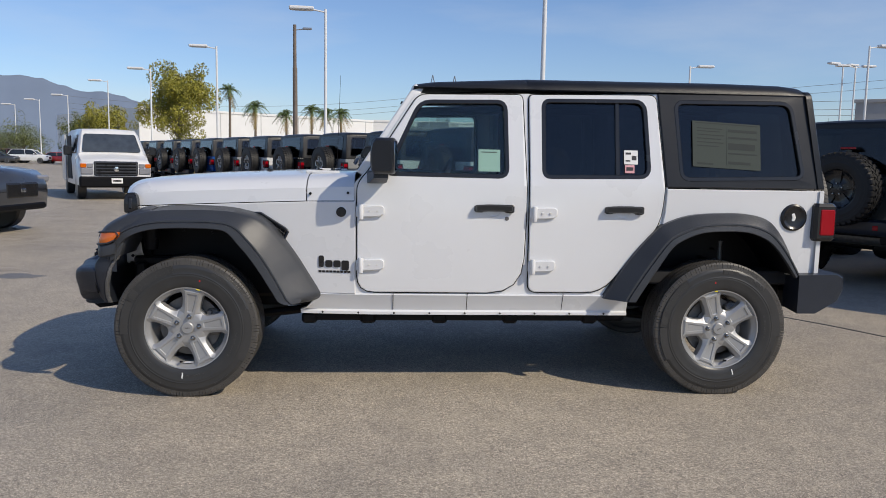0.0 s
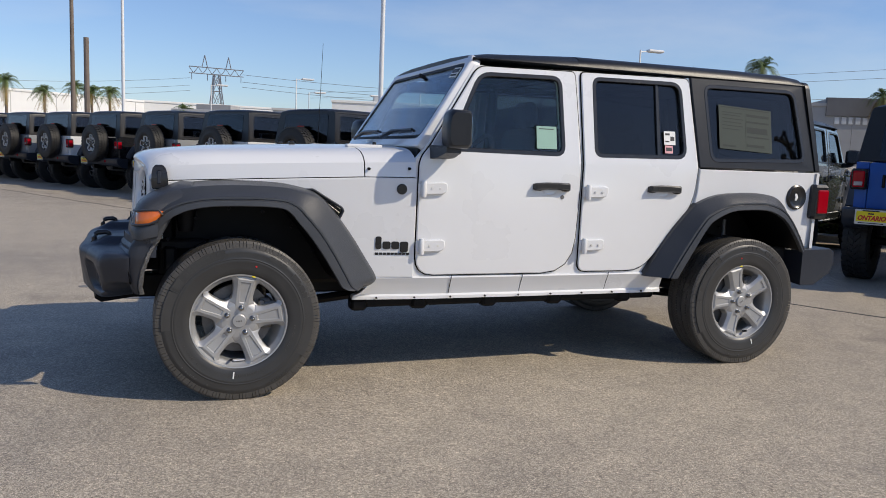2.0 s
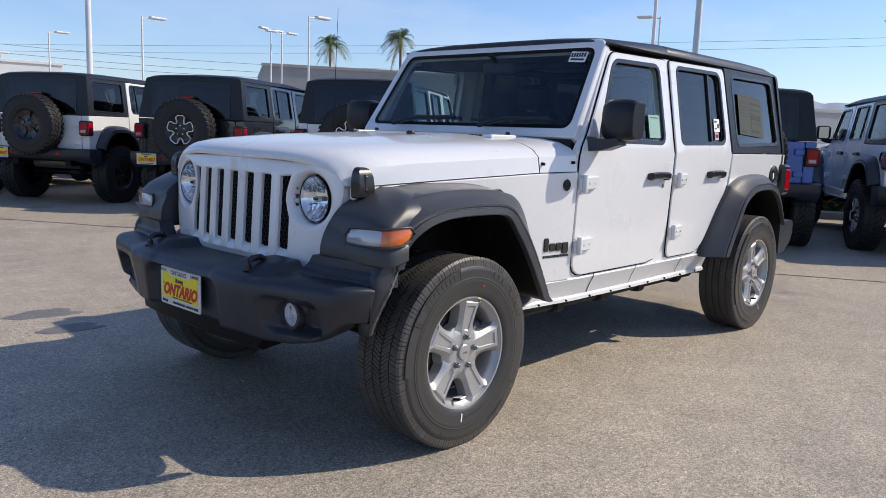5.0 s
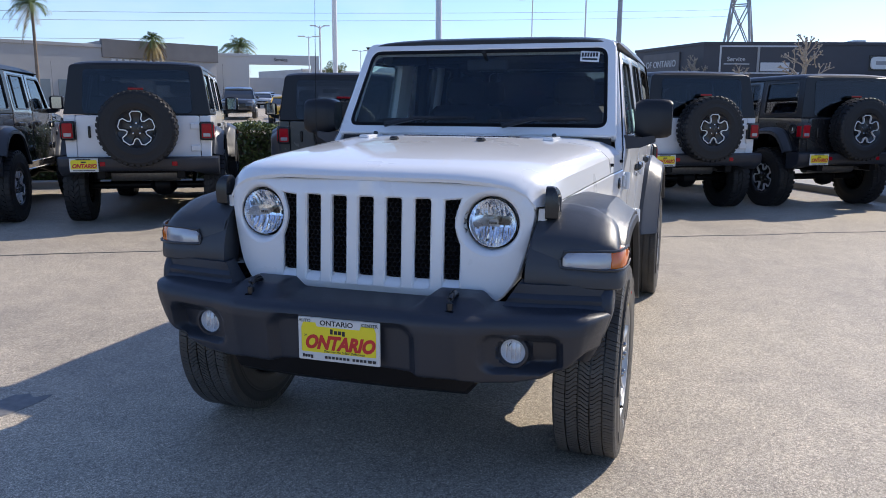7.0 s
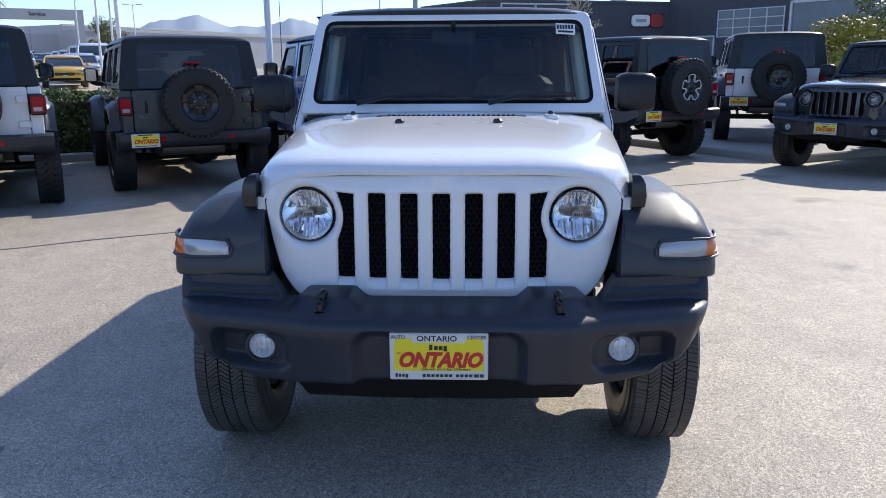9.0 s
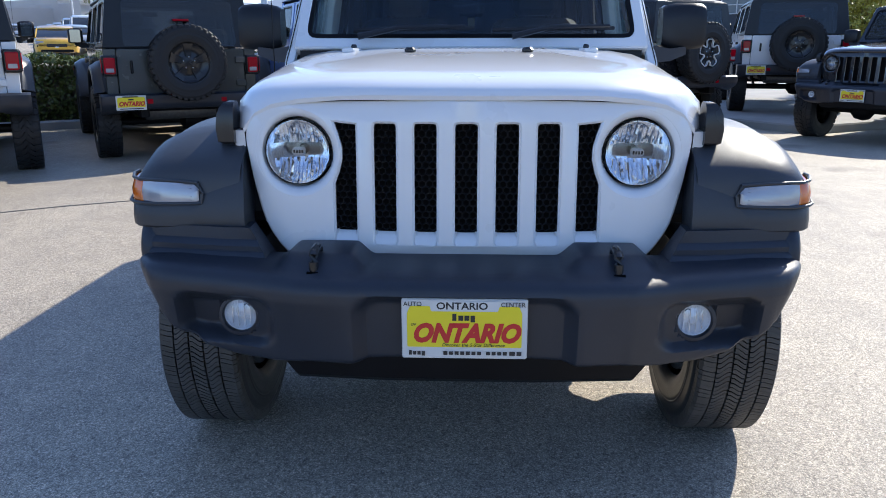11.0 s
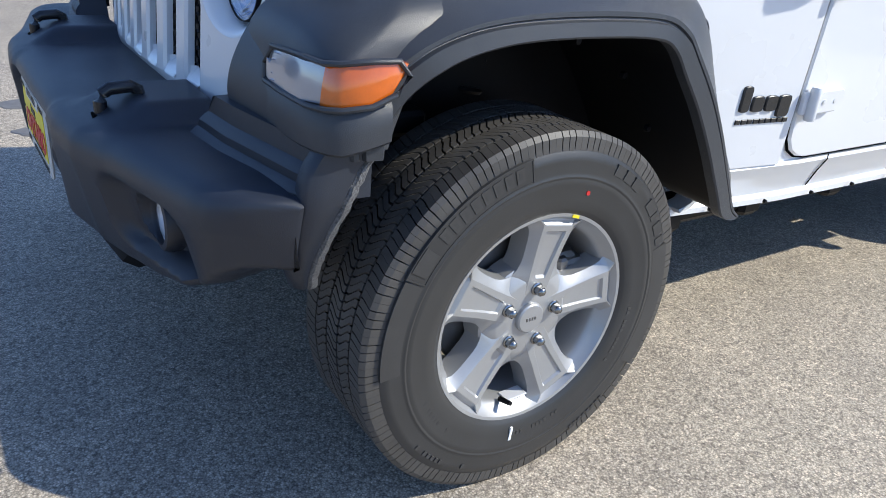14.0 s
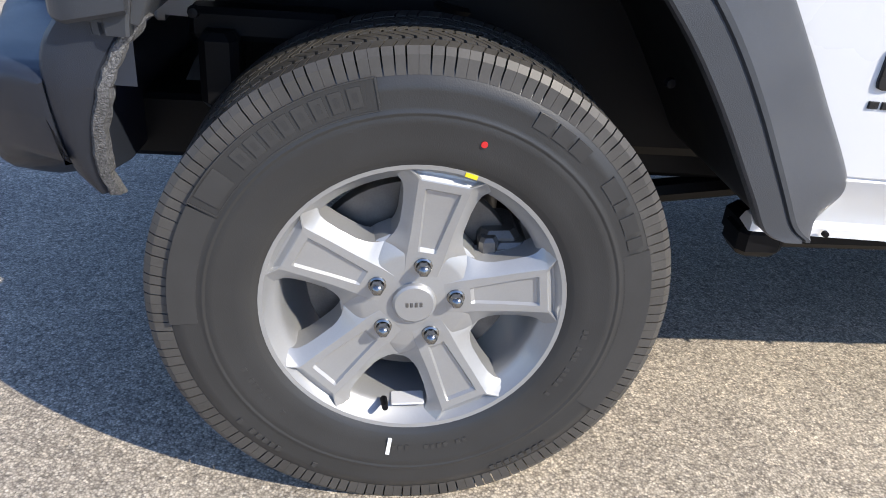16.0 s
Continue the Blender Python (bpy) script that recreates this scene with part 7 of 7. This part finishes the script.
def road_car(at, turn, paint, kind, label, group=""):
    """A road car with its front at -x: body with rounded bonnet and roof, panes, lamps, grille, wheels."""
    L, W, H, hood_z, base = {"sedan": (4.6, 0.90, 1.44, 0.92, 0.30), "suv": (4.8, 0.96, 1.76, 1.10, 0.36), "truck": (5.6, 1.0, 1.92, 1.20, 0.45)}[kind]
    root = thing(kind_names[kind], Matrix.Translation(at) @ Matrix.Rotation(radians(turn), 4, "Z"), label, "car", group)
    h = L / 2
    body, loops = Mesh(), []
    for x, w, lo, hi in ((-h, 0.74, base + 0.16, hood_z - 0.30), (-h + 0.06, 0.84, base + 0.04, hood_z - 0.17), (-h + 0.22, 0.93, base, hood_z - 0.07), (-h + 0.6, 0.99, base, hood_z - 0.02), (-h + 1.15, 1.0, base, hood_z + 0.02), (0.0, 1.0, base, hood_z + 0.03), (h - 0.6, 0.99, base, hood_z + 0.04), (h - 0.12, 0.95, base + 0.05, hood_z + 0.0), (h, 0.86, base + 0.16, hood_z - 0.12)):
        ww = W * w
        loops.append([(x, -ww * 0.96, lo), (x, -ww, lo + 0.18), (x, -ww, lo + (hi - lo) * 0.62), (x, -ww * 0.96, lo + (hi - lo) * 0.86), (x, -ww * 0.86, hi), (x, 0, hi + 0.025), (x, ww * 0.86, hi), (x, ww * 0.96, lo + (hi - lo) * 0.86), (x, ww, lo + (hi - lo) * 0.62), (x, ww, lo + 0.18), (x, ww * 0.96, lo)])
    body.loft(loops)
    part("body", body, paint, root, sharp=40)
    r0 = -h + 1.15
    r1 = h - (0.55 if kind == "sedan" else 0.10 if kind == "suv" else 2.0)
    roof, gl = Mesh(), Mesh()
    zb = hood_z + 0.0
    sec = [(r0, 0.88, zb + 0.03), (r0 + 0.62, 0.80, H - 0.10), (r0 + 0.95, 0.77, H), (r1 - 0.75, 0.77, H + 0.01), (r1 - 0.40, 0.78, H - 0.06), (r1, 0.86, zb + 0.06)]
    gl.loft([[(x, -W * 0.90, zb), (x, -W * w, max(zb + 0.02, z - 0.05)), (x, W * w, max(zb + 0.02, z - 0.05)), (x, W * 0.90, zb)] for x, w, z in sec])
    part("window_glass", gl, CARGLASS, root, sharp=40)
    roof.loft([[(x, -W * w - 0.004, z - 0.06), (x, -W * w * 0.94, z - 0.005), (x, 0, z + 0.02), (x, W * w * 0.94, z - 0.005), (x, W * w + 0.004, z - 0.06)] for x, w, z in sec[1:5]])
    part("roof", roof, paint, root, sharp=50)
    for s in (-1, 1):
        for x, w, z in sec[1:2] + sec[4:5]:
            x2, w2 = (r0, 0.90) if x < 0.5 * (r0 + r1) else (r1, 0.88)
            part("pillar", Mesh().tube([(x2, s * W * w2, zb + 0.02), (x, s * (W * w + 0.004), z - 0.04)], 0.035, 6), paint, root)
        part("pillar", Mesh().tube([(0.25, s * W * 0.905, zb), (0.32, s * (W * 0.775), H - 0.05)], 0.035, 6), paint, root)
        part("head_lamp", Mesh().box(-h + 0.04, -h + 0.30, s * W * 0.52, s * W * 0.90, hood_z - 0.27, hood_z - 0.15, 0.03), CLEARLENS, root)
        part("tail_lamp", Mesh().box(h - 0.16, h + 0.005, s * W * 0.60, s * W * 0.93, hood_z - 0.24, hood_z - 0.06, 0.02), RED_LENS, root)
        part("door_mirror", Mesh().box(r0 + 0.35, r0 + 0.5, s * (W + 0.02), s * (W + 0.18), zb + 0.02, zb + 0.17, 0.04), paint, root)
        for ax in (-h + 0.92, h - 0.98):
            wr = 0.33 if kind == "sedan" else 0.375
            part("wheel", Mesh().lathe([(0.0, -0.115), (wr * 0.62, -0.10), (wr * 0.66, -0.115), (wr * 0.92, -0.12), (wr, -0.085), (wr, 0.085), (wr * 0.9, 0.12), (0, 0.11)], (ax, s * (W - 0.10), wr), "y", 24), RUBBER, root)
            part("wheel_rim", Mesh().lathe([(0.0, s * 0.11), (wr * 0.2, s * 0.105), (wr * 0.55, s * 0.112), (wr * 0.63, s * 0.122), (wr * 0.66, s * 0.118)], (ax, s * (W - 0.10), wr), "y", 20), ALLOY, root)
    part("grille", Mesh().box(-h - 0.012, -h + 0.1, -W * 0.46, W * 0.46, base + 0.22, hood_z - 0.26, 0.03), GLOSSBLACK, root)
    part("lower_grille", Mesh().box(-h + 0.0, -h + 0.2, -W * 0.70, W * 0.70, base + 0.02, base + 0.14, 0.03), DARK, root)
    part("badge", Mesh().box(-h - 0.02, -h, -0.07, 0.07, hood_z - 0.42, hood_z - 0.36, 0.01), CHROME, root)
    return root


kind_names = {"sedan": "sedan_car", "suv": "sport_utility_car", "truck": "pickup_truck"}
road_car((-8.75, 8.35, 0), 172, DARKGREY, "suv", "dark grey sport utility car with chrome badge, parked")
FAR = "cars parked beyond the hedge"
for x, y, turn, paint, kind, label in ((31.1, 18.6, 28, GOLD, "sedan", "golden yellow sedan parked beyond the hedge"), (40.7, 21.8, 30, WHITE, "truck", "white pickup truck parked beyond the hedge"), (36.6, 20.6, 30, SILVER, "sedan", "silver sedan parked beyond the hedge"), (35.2, 24.0, 30, DARKGREY, "suv", "dark grey car parked beyond the hedge"), (45.5, 24.8, 30, SILVER, "suv", "silver car parked beyond the hedge"),
                                       (44.0, 29.5, 30, WHITE, "sedan", "white sedan parked beyond the hedge"), (69, 42, 30, DARKGREY, "suv", "dark grey car parked beyond the hedge"), (58.5, 33.0, 30, SILVER, "sedan", "silver sedan parked beyond the hedge"), (50.5, 28.2, 30, SILVER, "sedan", "silver sedan parked beyond the hedge"), (74, 44, 30, WHITE, "sedan", "white sedan parked beyond the hedge"),
                                       (66, 39.5, 30, DARKGREY, "sedan", "dark sedan parked beyond the hedge"), (80, 45.5, 30, SILVER, "suv", "silver car parked beyond the hedge"), (64, 33.5, 30, WHITE, "truck", "white pickup truck parked beyond the hedge"), (72, 38.6, 30, SILVER, "suv", "silver car parked beyond the hedge"), (78, 41.5, 30, DARKGREY, "sedan", "dark sedan parked beyond the hedge"), (49.0, 22.5, 30, DARKGREY, "truck", "dark grey pickup parked beyond the hedge"), (54, 27, 120, WHITE, "suv", "white car parked beyond the hedge"), (58, 36, 30, SILVER, "sedan", "silver sedan parked beyond the hedge"), (53.3, -16.2, 60, SILVER, "suv", "silver car parked before a dark building"),
                                       (57, -12.5, 60, DARKGREY, "sedan", "dark sedan parked before a dark building"), (49, 17, 28, WHITE, "suv", "white car parked beyond the hedge"), (57, 20, 28, SILVER, "truck", "silver pickup parked beyond the hedge"), (33.5, 31, 30, WHITE, "suv", "white car parked beyond the hedge"), (38, 36, 30, DARKGREY, "sedan", "dark sedan parked beyond the hedge"),
                                       (-42, 98, 185, REDPAINT, "sedan", "red sedan parked far down the lot"), (-45, 96, 185, WHITE, "suv", "white car parked far down the lot"), (-49, 100, 185, REDPAINT, "suv", "red car parked far down the lot"), (-47, 92, 185, DARKGREY, "sedan", "dark sedan parked far down the lot"), (-52, 101, 185, SILVER, "sedan", "silver sedan parked far down the lot")):
    road_car((x, y, rise(x, y)), turn, paint, kind, label, FAR)

# ---- white van, side door open ----
van = thing("van", Matrix.Translation((-8.3, 18.2, 0)) @ Matrix.Rotation(radians(116), 4, "Z"), "white panel van with open side door and black grille", "van")
VANGLASS = surface("van_windscreen", (0.05, 0.06, 0.07), 0.10, var=0.3, scale=5, coat=1.0)
VANW = surface("white_van_paint", (0.70, 0.70, 0.69), 0.4, var=0.05, scale=3, coat=0.6)
loops = []
for x, w, lo, hi in ((-0.02, 0.92, 0.48, 1.02), (0.05, 0.97, 0.45, 1.12), (0.30, 1.0, 0.42, 1.20), (0.72, 1.0, 0.42, 1.30), (0.80, 1.0, 0.42, 1.34)):
    loops.append([(x, -w, lo), (x, -w, hi - 0.16), (x, -w * 0.92, hi - 0.02), (x, 0, hi + 0.02), (x, w * 0.92, hi - 0.02), (x, w, hi - 0.16), (x, w, lo)])
part("bonnet", Mesh().loft(loops), VANW, van, sharp=40)
loops = []
for x, top, wt in ((0.80, 1.36, 0.94), (1.32, 1.98, 0.82), (1.45, 2.06, 0.80), (2.5, 2.10, 0.80), (5.3, 2.10, 0.80), (5.42, 2.0, 0.80)):
    loops.append([(x, -0.99, 0.40), (x, -1.01, 1.20), (x, -max(wt, 0.80) - 0.02, top - 0.10), (x, -wt + 0.06, top), (x, 0, top + 0.03), (x, wt - 0.06, top), (x, max(wt, 0.80) + 0.02, top - 0.10), (x, 1.01, 1.20), (x, 0.99, 0.40)])
part("body", Mesh().loft(loops), VANW, van, sharp=40)
part("windscreen", Mesh().panel(rounded([(-0.82, 1.40), (0.82, 1.40), (0.72, 1.93), (-0.72, 1.93)], 0.06), [], lambda u, v, d: (0.80 + (v - 1.36) * 0.84 - 0.062 + d, u, v), 0.012, 0.002), VANGLASS, van)
for s in (-1, 1):
    part("side_window", Mesh().panel(rounded([(1.05, 1.34), (1.95, 1.34), (1.95, 1.90), (1.45, 1.90)], 0.05), [], lambda x, z, d: (x, s * (1.015 - max(0, z - 1.2) * 0.21 - d), z), 0.01, 0.002), CARGLASS, van)
    part("head_lamp", Mesh().box(-0.05, 0.1, s * 0.62, s * 0.95, 0.74, 0.92, 0.02), CLEARLENS, van)
    part("turn_lamp", Mesh().box(-0.045, 0.12, s * 0.80, s * 0.96, 0.93, 1.05, 0.015), AMBER, van)
    part("head_lamp", Mesh().box(-0.047, 0.10, s * 0.62, s * 0.79, 0.93, 1.05, 0.015), CLEARLENS, van)
    part("door_mirror", Mesh().box(0.98, 1.10, s * 1.08, s * 1.30, 1.28, 1.56, 0.04).tube([(1.05, s * 0.98, 1.34), (1.05, s * 1.1, 1.38)], 0.02, 6), GLOSSBLACK, van)
    for ax in (0.78, 4.3):
        part("wheel", Mesh().lathe([(0.0, -0.11), (0.22, -0.09), (0.25, -0.12), (0.34, -0.12), (0.37, -0.08), (0.37, 0.08), (0.34, 0.12), (0.0, 0.11)], (ax, s * 0.88, 0.37), "y", 24), RUBBER, van)
gr = part("grille", Mesh().box(-0.06, 0.06, -0.60, 0.60, 0.70, 1.12, 0.03), DARKGREY, van, "black slatted grille")
for k in range(4):
    part("slat", Mesh().box(-0.072, -0.05, -0.54, 0.54, 0.755 + 0.09 * k, 0.80 + 0.09 * k, 0.006), DARK, gr)
part("emblem", Mesh().lathe([(0.0, -0.085), (0.07, -0.082), (0.085, -0.06)], (0, 0, 0.89), "x", 20), CHROME, gr)
part("front_bumper", Mesh().box(-0.16, 0.10, -1.0, 1.0, 0.36, 0.68, 0.05), DARK, van, "grey-black bumper")
part("licence_plate", Mesh().box(-0.172, -0.155, -0.155, 0.155, 0.48, 0.63, 0.004), PAPER, van)
part("plate_bars", Mesh().box(-0.175, -0.170, -0.11, 0.11, 0.53, 0.58, 0.001), INK, van)
part("side_opening", Mesh().box(2.05, 3.25, 0.99, 1.02, 0.55, 1.88, 0.02), INTERIOR, van)
part("side_door", Mesh().box(3.2, 4.4, 1.05, 1.10, 0.50, 1.92, 0.02), VANW, van)

# ---- buildings ----
STUCCO = surface("white_stucco", (0.74, 0.74, 0.72), 0.9, var=0.06, scale=0.4)
GREYWALL = surface("grey_panel_wall", (0.34, 0.335, 0.33), 0.8, var=0.10, scale=0.5)
LIGHTGREY = surface("light_grey_wall", (0.46, 0.46, 0.455), 0.8, var=0.08, scale=0.4)
DARKWALL = surface("dark_brown_grey_cladding", (0.058, 0.061, 0.072), 0.6, var=0.12, scale=0.6)
BLDGLASS = surface("building_glass", (0.12, 0.15, 0.18), 0.12, var=0.2, scale=0.5)
BANNERGREY = surface("grey_banner_cloth", (0.13, 0.13, 0.135), 0.8, var=0.15, scale=0.8)
SIGNRED = surface("red_sign", (0.35, 0.02, 0.02), 0.4)
SIGNGREY = surface("sign_grey", (0.55, 0.56, 0.57), 0.4)


def block(name, a, b, depth, z0, z1, material, label, category="building"):
    """A building whose front runs from a to b; its parts live in a frame with x along the front, y into the building."""
    a, b = Vector((*a, 0)), Vector((*b, 0))
    d = (b - a).normalized()
    m = Matrix(((d.x, -d.y, 0, a.x), (d.y, d.x, 0, a.y), (0, 0, 1, z0), (0, 0, 0, 1)))
    root = thing(name, m, label, category)
    l = (b - a).length
    part("wall", Mesh().box(0, l, 0, depth, 0, z1 - z0), material, root)
    part("parapet", Mesh().box(-0.15, l + 0.15, -0.15, 0.35, z1 - z0 - 0.25, z1 - z0 + 0.12, 0.03), material, root)
    return root, l, z1 - z0


w1, l, h = block("warehouse", (-38.5, 118.7), (-3, 147), 40, 0, 8.6, STUCCO, "long white stucco warehouse beyond palms")
for k in range(6):
    part("wall_joint", Mesh().box(6 + 7.5 * k, 6.12 + 7.5 * k, -0.03, 0.02, 0, h - 0.3), LIGHTGREY, w1)
w1b, l, h = block("warehouse", (-3, 147), (40, 150), 40, 0, 8.7, STUCCO, "white stucco warehouse far down the road")
w2, l, h = block("office_building", (14, 106), (22, 104.5), 20, 0, 6.6, LIGHTGREY, "pale grey office building beyond the lot")
w2b, l, h = block("office_building", (22, 104.5), (37, 101), 20, 0, 8.1, STUCCO, "white office building with flat roof")
for k in range(5):
    part("window", Mesh().box(1.5 + 2.8 * k, 3.6 + 2.8 * k, -0.05, 0.1, 4.6, 6.2, 0.02), BLDGLASS, w2b)
part("roof_unit", Mesh().box(6, 9, 3, 6, h, h + 1.2, 0.05), LIGHTGREY, w2b)
w3, l, h = block("low_building", (1, 112), (14, 106), 10, 0, 6.0, LIGHTGREY, "low pale building with flat roof")
part("roof_unit", Mesh().box(3, 8, 1, 5, h, h + 0.9, 0.05), GREYWALL, w3)
# showroom beyond the hedge
s1, l, h = block("showroom", (50.1, 76.2), (70, 63.5), 25, 1.0, 8.5, GREYWALL, "grey flat-roofed showroom with pale sign bars")
s1b, l, h = block("showroom", (70, 63.5), (82.03, 56.71), 25, 1.0, 9.1, GREYWALL, "taller grey showroom block")
part("fascia", Mesh().box(-0.2, l + 0.2, -0.22, 0.40, h - 1.9, h + 0.14, 0.02), BANNERGREY, s1b)
for k in range(8):
    part("sign_bar", Mesh().box(0.8 + 0.75 * k, 1.3 + 0.75 * k, -0.12, -0.02, 5.3, 6.1, 0.02), SIGNGREY, s1b)
for k in range(5):
    part("window", Mesh().box(1.0 + 4.4 * k, 4.6 + 4.4 * k, -0.06, 0.1, 0.6, 3.6, 0.02), BLDGLASS, s1)
p1, l, h = block("service_gate", (84.70, 58.60), (86.80, 54.95), 1.2, 1.2, 8.5, LIGHTGREY, "pale grey portal of a service entrance")
part("lintel", Mesh().box(l, l + 9.1, 0, 1.2, h - 1.2, h), LIGHTGREY, p1)
part("post", Mesh().box(l + 8.1, l + 9.1, 0, 1.2, 0, h - 1.2), LIGHTGREY, p1)
part("back_wall", Mesh().box(l - 3, l + 9.4, 16, 16.3, 0, h - 2.3), LIGHTGREY, p1)
text_mesh("Service", 0.62, Matrix.Translation((l + 4.1, -0.06, h - 0.60)) @ Matrix.Rotation(radians(90), 4, "X"), INK, "sign_lettering", p1, 0.02)
w5, l, h = block("low_building", (101, 52), (160, 18), 15, 1.4, 6.8, LIGHTGREY, "long low pale building in the distance")
w6, l, h = block("low_building", (130, 70), (190, 40), 15, 1.4, 9.0, LIGHTGREY, "long low pale building in the distance")
# dark dealership building
d1, l, h = block("dealership_building", (115.42, 7.6), (103.02, -1.8), 24, 1.4, 10.2, DARKWALL, "dark clad dealership side wall with a grey banner")
tiltm = Matrix.Rotation(radians(90), 4, "X")
bn = part("banner", Mesh().box(2.3, 10.7, -0.25, -0.05, 5.1, 8.0, 0.03), BANNERGREY, d1)
text_mesh("OF ONTARIO", 1.25, Matrix.Translation((6.6, -0.28, 6.5)) @ tiltm, SIGNGREY, "sign_lettering", bn, 0.03, squeeze=0.92)
d1b, l, h = block("dealership_building", (103.02, -1.8), (110.19, -27.61), 24, 1.4, 10.2, DARKWALL, "dark clad dealership front with signs and lit frames")
part("sign_frame", Mesh().box(2.0, 12.2, -0.10, 0, 8.28, 8.48).box(2.0, 12.2, -0.10, 0, 4.95, 5.12).box(2.0, 2.2, -0.1, 0, 5.0, 8.4), SIGNGREY, d1b)
part("dark_divider", Mesh().box(6.75, 7.05, -0.16, 0, 5.12, 8.28, 0.02), GREYWALL, d1b)
text_mesh("Service", 0.80, Matrix.Translation((4.1, -0.15, 6.75)) @ tiltm, SIGNGREY, "sign_lettering", d1b, 0.03)
part("sign_bar", Mesh().box(2.6, 5.8, -0.12, 0, 6.1, 6.22), SIGNGREY, d1b)
part("pale_panel", Mesh().box(7.2, 10.85, -0.2, 0, 5.25, 6.35, 0.02), SIGNGREY, d1b)
sg = part("white_sign", Mesh().panel(rounded([(21.05, 5.55), (23.75, 5.55), (23.75, 7.10), (21.05, 7.10)], 0.55), [], lambda u, v, d: (u, -0.35 + d, v), 0.3, 0.04), PAPER, d1b)
part("sign_bar", Mesh().box(21.6, 23.2, -0.37, -0.34, 6.10, 6.55, 0.005), GREYWALL, sg)
part("red_sign", Mesh().panel(rounded([(23.85, 5.45), (25.75, 5.45), (25.75, 7.20), (23.85, 7.20)], 0.5), [], lambda u, v, d: (u, -0.35 + d, v), 0.3, 0.04), SIGNRED, d1b)
part("dark_sign_back", Mesh().box(20.9, 25.9, -0.08, 0.0, 5.35, 7.3, 0.03), GLOSSBLACK, d1b)
part("roof_unit", Mesh().box(19.4, 21.0, 1.5, 4.0, h + 0.1, h + 0.5, 0.05), SIGNGREY, d1b)
d2, l, h = block("dealership_building", (110.19, -27.61), (78.7, -52.4), 24, 1.4, 11.0, DARKWALL, "taller dark dealership wing with glazed front")
for x0, x1, top in ((1.2, 3.0, 3.4), (4.2, 7.6, 3.9)):
    win = part("window", Mesh().box(x0, x1, -0.10, 0.05, 0.2, top, 0.02), BLDGLASS, d2)
    part("window_frame", Mesh().box(x0 - 0.2, x0, -0.2, 0, 0.0, top + 0.2).box(x1, x1 + 0.2, -0.2, 0, 0.0, top + 0.2).box(x0 - 0.2, x1 + 0.2, -0.2, 0, top, top + 0.2), SIGNGREY, win)
gl = part("glazing", Mesh().box(8.2, 17.6, -0.10, 0.05, 3.85, 7.2, 0.02), BLDGLASS, d2)
for k in range(5):
    part("mullion", Mesh().box(8.1 + 2.35 * k, 8.25 + 2.35 * k, -0.2, -0.1, 3.8, 7.25), SIGNGREY, gl)
for k in range(4):
    part("transom", Mesh().box(8.1, 17.7, -0.18, -0.1, 3.8 + 1.12 * k, 3.92 + 1.12 * k), SIGNGREY, gl)
part("glazing", Mesh().box(18.6, 34, -0.10, 0.05, 0.3, 7.5, 0.02), BLDGLASS, d2)
part("sign_frame", Mesh().box(18.3, 18.6, -0.3, 0, 0, 7.8).box(18.3, 34, -0.3, 0, 7.5, 7.8), SIGNGREY, d2)

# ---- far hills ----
# The haze of the air is put into the hill colour.
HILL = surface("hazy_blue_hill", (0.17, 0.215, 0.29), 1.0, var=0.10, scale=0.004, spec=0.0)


# Paler colour, with thicker haze painted in, for the ridge towards the sun.
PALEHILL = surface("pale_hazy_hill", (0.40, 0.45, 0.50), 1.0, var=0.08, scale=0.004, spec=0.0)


def ridge(a0, a1, far, peaks, seed, label, material=HILL):
    """A range of hills along an arc of bearings (degrees from +x), with its heights by bearing."""
    rng = np.random.default_rng(seed)
    m, loops, n = Mesh(), [], 90
    for k in range(n + 1):
        a = a0 + (a1 - a0) * k / n
        h = lerp(peaks, a) * (1 + 0.02 * math.sin(k * 0.7) + 0.012 * rng.normal())
        c, s = math.cos(radians(a)), math.sin(radians(a))
        loops.append([(far * c, far * s, -5), (far * 1.05 * c, far * 1.05 * s, h * 0.55), (far * 1.12 * c, far * 1.12 * s, h), (far * 1.3 * c, far * 1.3 * s, -5)])
    m.loft(loops, closed=False)
    return tagged(part("backdrop", m, material, normals=False), label, "hills", kind="structure")


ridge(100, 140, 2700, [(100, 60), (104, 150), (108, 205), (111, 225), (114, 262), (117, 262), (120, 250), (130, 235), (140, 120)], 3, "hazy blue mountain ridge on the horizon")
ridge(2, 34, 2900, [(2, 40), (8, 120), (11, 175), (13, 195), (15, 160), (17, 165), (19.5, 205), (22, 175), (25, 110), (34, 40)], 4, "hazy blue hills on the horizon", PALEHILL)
